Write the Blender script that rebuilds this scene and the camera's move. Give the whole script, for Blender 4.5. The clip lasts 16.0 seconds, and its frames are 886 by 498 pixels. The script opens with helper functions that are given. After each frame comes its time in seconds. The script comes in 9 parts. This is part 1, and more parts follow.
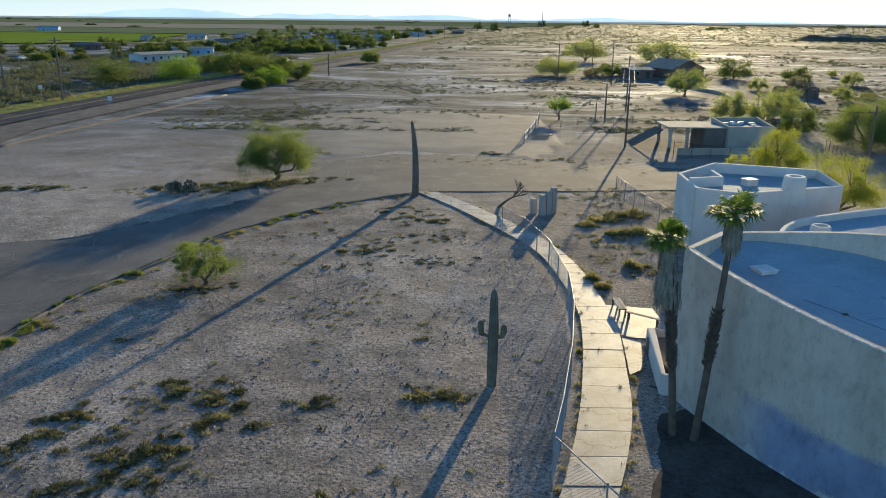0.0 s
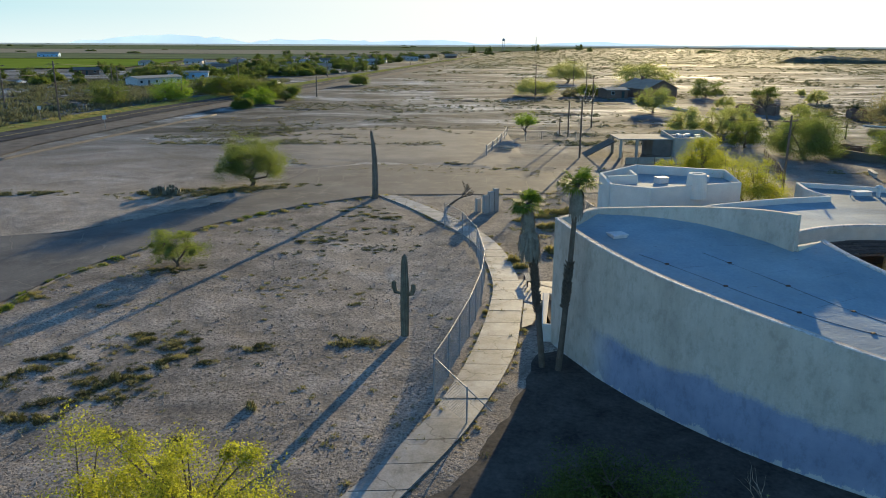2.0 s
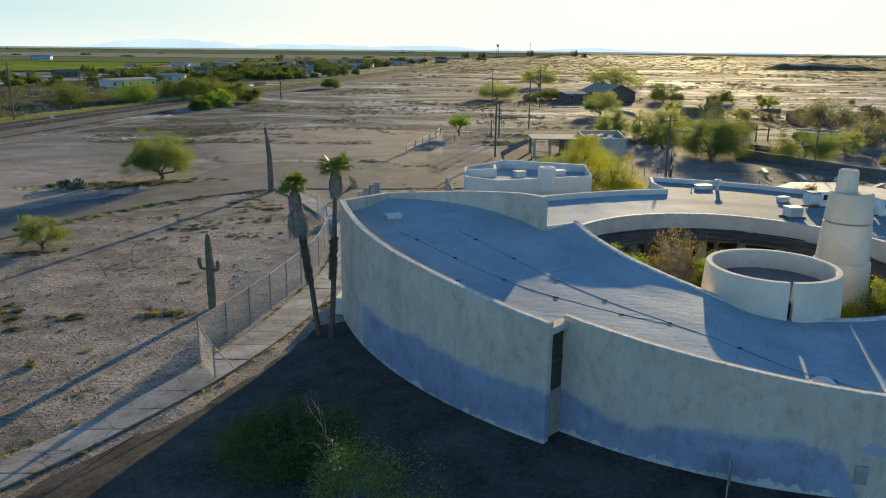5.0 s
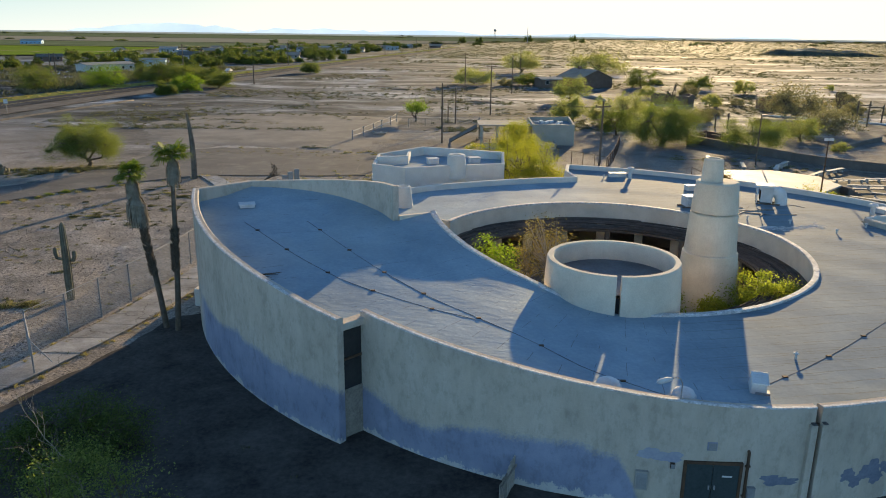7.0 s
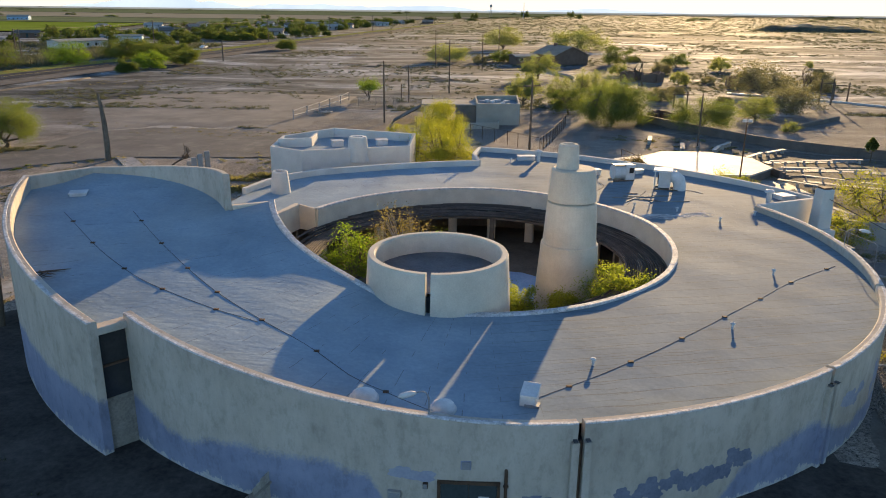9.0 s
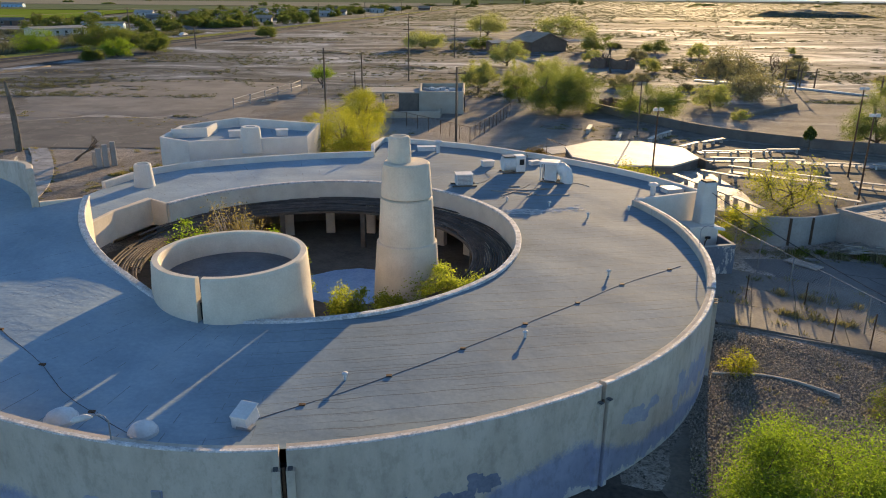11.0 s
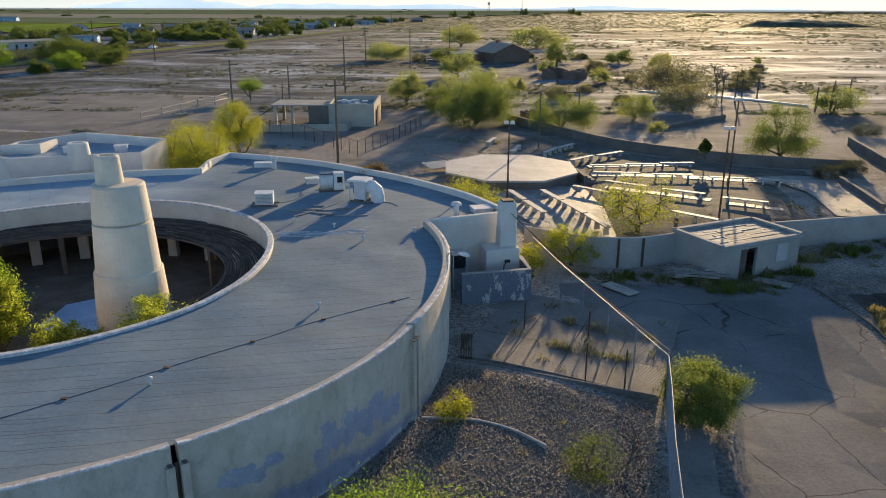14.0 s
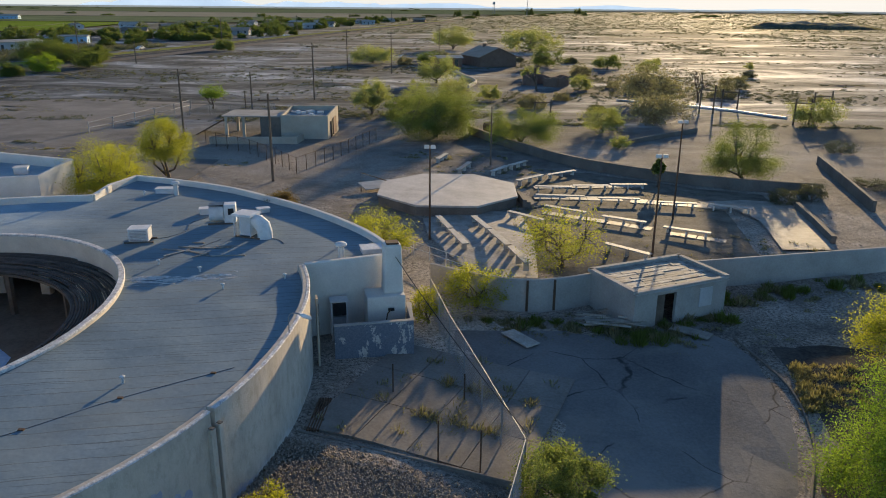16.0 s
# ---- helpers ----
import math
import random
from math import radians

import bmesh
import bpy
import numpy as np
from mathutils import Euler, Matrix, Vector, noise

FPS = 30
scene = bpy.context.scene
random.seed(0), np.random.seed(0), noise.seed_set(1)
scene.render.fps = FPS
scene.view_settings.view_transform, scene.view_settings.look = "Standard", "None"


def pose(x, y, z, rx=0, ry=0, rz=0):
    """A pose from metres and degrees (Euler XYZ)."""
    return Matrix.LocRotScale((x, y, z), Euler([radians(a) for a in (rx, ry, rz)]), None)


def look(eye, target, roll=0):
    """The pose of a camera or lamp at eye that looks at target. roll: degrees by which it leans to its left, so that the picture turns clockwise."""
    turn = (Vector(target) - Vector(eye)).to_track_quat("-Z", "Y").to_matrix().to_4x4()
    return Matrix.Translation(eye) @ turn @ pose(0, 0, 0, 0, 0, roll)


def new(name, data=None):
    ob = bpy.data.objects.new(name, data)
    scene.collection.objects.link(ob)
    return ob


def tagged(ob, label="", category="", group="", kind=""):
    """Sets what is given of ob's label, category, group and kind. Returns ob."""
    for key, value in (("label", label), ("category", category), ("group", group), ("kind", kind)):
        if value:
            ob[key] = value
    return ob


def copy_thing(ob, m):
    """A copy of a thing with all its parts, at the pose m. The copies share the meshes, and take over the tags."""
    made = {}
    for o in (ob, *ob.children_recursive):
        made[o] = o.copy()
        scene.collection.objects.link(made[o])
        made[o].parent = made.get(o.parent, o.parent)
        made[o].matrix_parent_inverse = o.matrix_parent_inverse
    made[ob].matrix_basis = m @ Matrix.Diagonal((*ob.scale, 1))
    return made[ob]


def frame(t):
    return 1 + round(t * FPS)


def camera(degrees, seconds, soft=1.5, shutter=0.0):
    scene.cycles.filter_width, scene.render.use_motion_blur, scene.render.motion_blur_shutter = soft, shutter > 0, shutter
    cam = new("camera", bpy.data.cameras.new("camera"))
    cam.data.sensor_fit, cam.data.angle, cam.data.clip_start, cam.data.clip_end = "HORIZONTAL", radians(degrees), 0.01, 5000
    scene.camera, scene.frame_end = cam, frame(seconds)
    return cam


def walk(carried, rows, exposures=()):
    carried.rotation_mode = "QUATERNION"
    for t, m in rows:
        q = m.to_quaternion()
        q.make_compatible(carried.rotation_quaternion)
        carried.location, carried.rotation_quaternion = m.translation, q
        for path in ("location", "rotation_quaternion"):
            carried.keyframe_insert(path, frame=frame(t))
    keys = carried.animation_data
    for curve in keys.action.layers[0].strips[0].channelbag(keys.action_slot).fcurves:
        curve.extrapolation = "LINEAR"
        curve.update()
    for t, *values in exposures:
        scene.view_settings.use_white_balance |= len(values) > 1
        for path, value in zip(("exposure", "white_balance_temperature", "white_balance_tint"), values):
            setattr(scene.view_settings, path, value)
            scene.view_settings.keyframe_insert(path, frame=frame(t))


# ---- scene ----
cam = camera(61.2, 16.0, soft=1.0)
SKY_STRENGTH, SUN_STRENGTH, EXPOSURE, KELVIN, TINT = 0.143, 3.7, 1.11, 7300, -7
PATH = [
    (0, (-0.056, -0.008, 16.972), (-0.043, 1.903, 16.381), 0.6),
    (0.5, (0.742, -2.268, 16.839), (0.755, -0.353, 16.263), 0.5),
    (1, (1.739, -4.507, 16.695), (1.752, -2.587, 16.135), 0.5),
    (1.5, (2.99, -6.558, 16.635), (3.005, -4.634, 16.089), 0.4),
    (2, (4.484, -8.461, 16.58), (4.5, -6.533, 16.048), 0.3),
    (2.5, (6.295, -10.062, 16.524), (6.313, -8.132, 16.0), 0.3),
    (3, (8.316, -11.351, 16.456), (8.333, -9.419, 15.938), 0.2),
    (3.5, (10.453, -12.336, 16.411), (10.471, -10.403, 15.895), 0.1),
    (4, (12.691, -12.939, 16.291), (12.707, -11.006, 15.777), 0.3),
    (6.5, (23.507, -12.168, 16.235), (23.521, -10.243, 15.692), 0.7),
    (7, (25.654, -11.553, 16.247), (25.666, -9.631, 15.692), 0.7),
    (7.5, (27.772, -10.893, 16.243), (27.784, -8.975, 15.676), 0.7),
    (8, (29.935, -10.237, 16.315), (29.946, -8.324, 15.731), 0.6),
    (8.5, (32.139, -9.64, 16.356), (32.15, -7.732, 15.757), 0.7),
    (9, (34.351, -9.063, 16.394), (34.363, -7.159, 15.782), 0.7),
    (9.2, (35.221, -8.876, 16.368), (35.234, -6.973, 15.752), 0.7),
    (11.5, (45.842, -5.948, 16.246), (45.837, -4.055, 15.601), 0.5),
    (12, (48.065, -5.396, 16.201), (48.059, -3.502, 15.56), 0.5),
    (12.5, (50.329, -4.848, 16.208), (50.318, -2.953, 15.571), 0.4),
    (13, (52.594, -4.312, 16.179), (52.58, -2.415, 15.547), 0.3),
    (13.5, (54.851, -3.718, 16.147), (54.833, -1.819, 15.521), 0.3),
    (14, (57.017, -3.055, 16.087), (56.999, -1.152, 15.471), 0.2),
    (14.5, (59.141, -2.199, 16.206), (59.12, -0.293, 15.599), 0.3),
    (15, (61.047, -1.067, 16.48), (61.024, 0.84, 15.878), 0.3),
    (15.5, (62.622, 0.289, 16.871), (62.595, 2.195, 16.265), 0.4),
    (16, (63.92, 1.721, 17.354), (63.884, 3.622, 16.735), 0.5),
]
walk(cam, [(t, look(eye, target, roll)) for t, eye, target, roll in PATH], [(0, EXPOSURE + 0.14, KELVIN - 550, TINT + 6), (3.5, EXPOSURE + 0.14, KELVIN + 50, TINT + 7), (7.5, EXPOSURE + 0.25, KELVIN + 850, TINT + 13), (9.5, EXPOSURE + 0.27, KELVIN + 1200, TINT + 19), (12.5, EXPOSURE + 0.27, KELVIN + 800, TINT + 16), (16, EXPOSURE - 0.04, KELVIN + 150, TINT + 14)])


# ---------------------------------------------------------------- light
SUN_AZ, SUN_EL = 18.5, 9.2          # degrees right of +y, above the horizon
world = bpy.data.worlds.new("world")
scene.world = world
world.use_nodes = True
wn = world.node_tree.nodes
sky = wn.new("ShaderNodeTexSky")
sky.sky_type, sky.sun_disc = "NISHITA", False
sky.sun_elevation, sky.sun_rotation = radians(SUN_EL), radians(SUN_AZ)
sky.altitude, sky.air_density, sky.dust_density, sky.ozone_density = 600, 0.66, 0.06, 3.4
wn["Background"].inputs[1].default_value = SKY_STRENGTH
world.node_tree.links.new(sky.outputs[0], wn["Background"].inputs[0])
lamp = bpy.data.lights.new("sun", "SUN")
lamp.energy, lamp.angle, lamp.color = SUN_STRENGTH, radians(0.6), (1.0, 0.775, 0.495)
sun = new("sun", lamp)
az, el = radians(SUN_AZ), radians(SUN_EL)
TO_SUN = Vector((math.sin(az) * math.cos(el), math.cos(az) * math.cos(el), math.sin(el)))
sun.rotation_euler = TO_SUN.to_track_quat("Z", "Y").to_euler()
sun.location = TO_SUN * 100


# ---------------------------------------------------------------- materials
def nodes_of(name):
    m = bpy.data.materials.new(name)
    m.use_nodes = True
    nt = m.node_tree
    return m, nt, nt.nodes["Principled BSDF"]


def add(nt, kind, **inputs):
    n = nt.nodes.new(kind)
    for k, v in inputs.items():
        n.inputs[k.replace("_", " ")].default_value = v
    return n


def noise_at(nt, scale, detail=4.0, rough=0.6, stretch=None):
    """Noise over world position, in features of about 1/scale metres."""
    geo = nt.nodes.new("ShaderNodeNewGeometry")
    src = geo.outputs["Position"]
    if stretch:
        mp = nt.nodes.new("ShaderNodeMapping")
        mp.inputs["Scale"].default_value = stretch
        nt.links.new(src, mp.inputs["Vector"])
        src = mp.outputs[0]
    n = add(nt, "ShaderNodeTexNoise", Scale=scale, Detail=detail, Roughness=rough)
    nt.links.new(src, n.inputs["Vector"])
    return n.outputs["Fac"]


def ramp(nt, fac, stops):
    r = nt.nodes.new("ShaderNodeValToRGB")
    while len(r.color_ramp.elements) < len(stops):
        r.color_ramp.elements.new(0.5)
    for e, (p, c) in zip(r.color_ramp.elements, stops):
        e.position, e.color = p, (*c, 1.0) if len(c) == 3 else c
    nt.links.new(fac, r.inputs["Fac"])
    return r.outputs["Color"]


def mixed(nt, fac, a, b, blend="MIX"):
    m = nt.nodes.new("ShaderNodeMix")
    m.data_type, m.blend_type = "RGBA", blend
    for sock, v in ((m.inputs[0], fac), (m.inputs[6], a), (m.inputs[7], b)):
        if hasattr(v, "is_linked"):
            nt.links.new(v, sock)
        elif isinstance(v, (int, float)):
            sock.default_value = v
        else:
            sock.default_value = (*v, 1.0)
    return m.outputs[2]


def math_of(nt, op, a, b=0.0, clamp=False):
    m = nt.nodes.new("ShaderNodeMath")
    m.operation, m.use_clamp = op, clamp
    for sock, v in ((m.inputs[0], a), (m.inputs[1], b)):
        if hasattr(v, "is_linked"):
            nt.links.new(v, sock)
        else:
            sock.default_value = v
    return m.outputs[0]


def bumped(nt, bsdf, height, strength, distance=0.02):
    b = add(nt, "ShaderNodeBump", Strength=strength, Distance=distance)
    nt.links.new(height, b.inputs["Height"])
    nt.links.new(b.outputs[0], bsdf.inputs["Normal"])


def plain(name, c1, c2, coarse=0.6, fine=12.0, rough=0.8, bump=0.3, metal=0.0, spec=0.2, vary=0.0, dist=0.02):
    """Two colours mixed by coarse and fine noise, with fine relief."""
    m, nt, b = nodes_of(name)
    f1, f2 = noise_at(nt, coarse), noise_at(nt, fine, 3.0)
    f = math_of(nt, "ADD", math_of(nt, "MULTIPLY", f1, 0.62), math_of(nt, "MULTIPLY", f2, 0.38))
    col = ramp(nt, f, [(0.34, c1), (0.66, c2)])
    if vary:
        info = nt.nodes.new("ShaderNodeObjectInfo")
        k = math_of(nt, "ADD", math_of(nt, "MULTIPLY", info.outputs["Random"], vary), 1.0 - vary / 2)
        col = mixed(nt, 1.0, col, k, "MULTIPLY")
    nt.links.new(col, b.inputs["Base Color"])
    b.inputs["Roughness"].default_value, b.inputs["Metallic"].default_value = rough, metal
    b.inputs["Specular IOR Level"].default_value = spec
    if bump:
        bumped(nt, b, f2, bump, dist)
    return m


def leafy(name, dark, light, pass_light=0.35):
    """Thin leaves: colour varies leaf by leaf, and light passes through them."""
    m, nt, b = nodes_of(name)
    geo = nt.nodes.new("ShaderNodeNewGeometry")
    col = ramp(nt, geo.outputs["Random Per Island"], [(0.0, dark), (1.0, light)])
    nt.links.new(col, b.inputs["Base Color"])
    b.inputs["Roughness"].default_value = 0.6
    b.inputs["Specular IOR Level"].default_value = 0.1
    tr = nt.nodes.new("ShaderNodeBsdfTranslucent")
    nt.links.new(mixed(nt, 1.0, col, (1.3, 1.38, 0.8), "MULTIPLY"), tr.inputs["Color"])
    mx = add(nt, "ShaderNodeMixShader", Fac=pass_light)
    nt.links.new(b.outputs[0], mx.inputs[1])
    nt.links.new(tr.outputs[0], mx.inputs[2])
    nt.links.new(mx.outputs[0], nt.nodes["Material Output"].inputs["Surface"])
    return m


def warped(nt, reach, scale):
    """World position pushed about by noise, so that patterns wander."""
    geo = nt.nodes.new("ShaderNodeNewGeometry")
    n = add(nt, "ShaderNodeTexNoise", Scale=scale, Detail=3.0)
    nt.links.new(geo.outputs["Position"], n.inputs["Vector"])
    push = nt.nodes.new("ShaderNodeVectorMath")
    push.operation = "MULTIPLY_ADD"
    nt.links.new(n.outputs["Color"], push.inputs[0])
    push.inputs[1].default_value = (reach, reach, 0)
    nt.links.new(geo.outputs["Position"], push.inputs[2])
    return push.outputs[0]


def noise_on(nt, vector, scale, detail, rough, stretch=(1, 1, 1)):
    mp = nt.nodes.new("ShaderNodeMapping")
    mp.inputs["Scale"].default_value = stretch
    nt.links.new(vector, mp.inputs["Vector"])
    n = add(nt, "ShaderNodeTexNoise", Scale=scale, Detail=detail, Roughness=rough)
    nt.links.new(mp.outputs[0], n.inputs["Vector"])
    return n.outputs["Fac"]


def ground_material():
    m, nt, b = nodes_of("desert_ground")
    loose = warped(nt, 30.0, 0.03)
    big = noise_at(nt, 0.035, 6.0, 0.62)
    mid = noise_at(nt, 0.35, 6.0, 0.68)
    fine = noise_at(nt, 4.5, 8.0, 0.9)
    pan = noise_on(nt, loose, 1.0, 9.0, 0.74, (0.030, 0.066, 0.05))
    drift = noise_on(nt, loose, 1.0, 5.0, 0.6, (0.0075, 0.014, 0.01))
    f = math_of(nt, "ADD", math_of(nt, "MULTIPLY", big, 0.38), math_of(nt, "MULTIPLY", mid, 0.32))
    f = math_of(nt, "ADD", f, math_of(nt, "MULTIPLY", fine, 0.30))
    near = ramp(nt, f, [(0.41, (0.10, 0.088, 0.076)), (0.485, (0.262, 0.225, 0.186)), (0.56, (0.402, 0.35, 0.296)), (0.63, (0.52, 0.475, 0.42))])
    g = math_of(nt, "ADD", math_of(nt, "MULTIPLY", pan, 0.62), math_of(nt, "MULTIPLY", drift, 0.38))
    far = ramp(nt, g, [(0.445, (0.052, 0.056, 0.055)), (0.485, (0.112, 0.119, 0.118)), (0.525, (0.188, 0.196, 0.196)), (0.555, (0.30, 0.31, 0.312)), (0.60, (0.49, 0.50, 0.50))])
    geo = nt.nodes.new("ShaderNodeNewGeometry")
    sep = nt.nodes.new("ShaderNodeSeparateXYZ")
    nt.links.new(geo.outputs["Position"], sep.inputs[0])
    edge = math_of(nt, "ADD", sep.outputs["Y"], math_of(nt, "MULTIPLY", mid, 60.0))
    k = math_of(nt, "DIVIDE", math_of(nt, "SUBTRACT", edge, 105.0), 60.0, True)
    col = mixed(nt, k, near, far)
    # scrubland colours take over on the flats beyond the dry pan
    edge2 = math_of(nt, "ADD", sep.outputs["Y"], math_of(nt, "MULTIPLY", drift, 520.0))
    k2 = math_of(nt, "DIVIDE", math_of(nt, "SUBTRACT", edge2, 640.0), 260.0, True)
    scrub = ramp(nt, g, [(0.42, (0.045, 0.052, 0.038)), (0.50, (0.085, 0.092, 0.07)), (0.56, (0.185, 0.192, 0.155)), (0.60, (0.34, 0.345, 0.30))])
    col = mixed(nt, k2, col, scrub)
    # coarse grit: dark gravel gathers in patches, pale dust between
    speck = noise_at(nt, 5.5, 3.0, 0.75)
    speck2 = noise_at(nt, 15.0, 2.0, 0.6)
    sp = math_of(nt, "ADD", math_of(nt, "MULTIPLY", speck, 0.6), math_of(nt, "MULTIPLY", speck2, 0.4))
    grain = ramp(nt, sp, [(0.39, (0.20, 0.20, 0.20)), (0.47, (0.76, 0.755, 0.75)), (0.54, (1.04, 1.04, 1.04)), (0.63, (1.38, 1.37, 1.35))])
    grit = math_of(nt, "MULTIPLY", math_of(nt, "SUBTRACT", mid, 0.24), 3.6, True)
    col = mixed(nt, grit, col, grain, "MULTIPLY")
    nt.links.new(col, b.inputs["Base Color"])
    # crusted, salty pan has more sheen than the loose soil
    crust = math_of(nt, "MULTIPLY", k, math_of(nt, "MULTIPLY", math_of(nt, "SUBTRACT", g, 0.49), 9.0, True))
    nt.links.new(math_of(nt, "SUBTRACT", 0.95, math_of(nt, "MULTIPLY", crust, 0.22)), b.inputs["Roughness"])
    nt.links.new(math_of(nt, "ADD", math_of(nt, "MULTIPLY", crust, 0.03), 0.06), b.inputs["Specular IOR Level"])
    # coarse relief only where the gravel lies, fine crumbs everywhere
    rough = math_of(nt, "ADD", math_of(nt, "MULTIPLY", grit, 0.55), 0.12)
    h = math_of(nt, "ADD", math_of(nt, "MULTIPLY", speck, rough), math_of(nt, "MULTIPLY", mid, 1.6))
    h = math_of(nt, "ADD", h, math_of(nt, "MULTIPLY", speck2, 0.22))
    bumped(nt, b, h, 0.55, 0.14)
    return m


def stucco_material():
    """Tan stucco with a blue-grey coat of paint rolled over its foot, and rain streaks."""
    m, nt, b = nodes_of("stucco_wall")
    coarse, fine = noise_at(nt, 0.5, 5.0), noise_at(nt, 9.0, 5.0, 0.7)
    drip = noise_at(nt, 1.0, 6.0, 0.68, (0.9, 0.9, 0.28))
    f = math_of(nt, "ADD", math_of(nt, "MULTIPLY", coarse, 0.45), math_of(nt, "MULTIPLY", drip, 0.55))
    tan = ramp(nt, f, [(0.33, (0.385, 0.33, 0.27)), (0.5, (0.475, 0.416, 0.345)), (0.67, (0.555, 0.495, 0.42))])
    blue = ramp(nt, coarse, [(0.3, (0.165, 0.205, 0.305)), (0.7, (0.255, 0.30, 0.42))])
    geo = nt.nodes.new("ShaderNodeNewGeometry")
    sep = nt.nodes.new("ShaderNodeSeparateXYZ")
    nt.links.new(geo.outputs["Position"], sep.inputs[0])
    blotch = noise_at(nt, 0.22, 3.0, 0.55, (1, 1, 0.5))
    # height of the painted band along the wall: high in the west, gone by the door, back in the east
    band = [(10, 2.7), (20, 2.5), (22.5, 2.3), (26, 1.75), (29, 1.75), (30.6, 2.15), (32.2, 1.7), (33.3, -0.7), (43.0, -0.7), (45.0, 1.2), (48.2, 2.1), (50.5, 0.9), (56, 0.6)]
    high = ramp(nt, math_of(nt, "DIVIDE", sep.outputs["X"], 60.0), [(x / 60, ((h + 1) / 5,) * 3) for x, h in band])
    top = math_of(nt, "SUBTRACT", math_of(nt, "MULTIPLY", high, 5.0), 1.0)
    top = math_of(nt, "ADD", top, math_of(nt, "MULTIPLY", math_of(nt, "SUBTRACT", blotch, 0.5), 2.3))
    k = math_of(nt, "MULTIPLY", math_of(nt, "SUBTRACT", top, sep.outputs["Z"]), 3.0)
    k = math_of(nt, "MULTIPLY", math_of(nt, "ADD", k, math_of(nt, "MULTIPLY", math_of(nt, "SUBTRACT", fine, 0.5), 2.0), True), 0.92)
    front = math_of(nt, "MULTIPLY", math_of(nt, "SUBTRACT", 28.0, sep.outputs["Y"]), 0.5, True)
    k = math_of(nt, "MULTIPLY", k, front)
    col = mixed(nt, k, tan, blue)
    bare = math_of(nt, "SUBTRACT", math_of(nt, "MULTIPLY", drip, 1.5), math_of(nt, "MULTIPLY", sep.outputs["Z"], 0.75))
    flake = ramp(nt, math_of(nt, "ADD", bare, math_of(nt, "MULTIPLY", fine, 0.45)), [(0.94, (0, 0, 0)), (0.99, (1, 1, 1))])
    col = mixed(nt, math_of(nt, "MULTIPLY", flake, 0.8), col, (0.52, 0.50, 0.46))
    # fine blotches and hairline stains of many seasons
    stain = ramp(nt, noise_at(nt, 2.4, 7.0, 0.72, (1, 1, 0.6)), [(0.36, (0.74, 0.73, 0.70)), (0.5, (1, 1, 1)), (0.66, (1.1, 1.09, 1.06))])
    col = mixed(nt, 0.65, col, stain, "MULTIPLY")
    nt.links.new(col, b.inputs["Base Color"])
    b.inputs["Roughness"].default_value = 0.88
    b.inputs["Specular IOR Level"].default_value = 0.2
    bumped(nt, b, math_of(nt, "ADD", fine, math_of(nt, "MULTIPLY", drip, 0.6)), 0.5, 0.03)
    return m


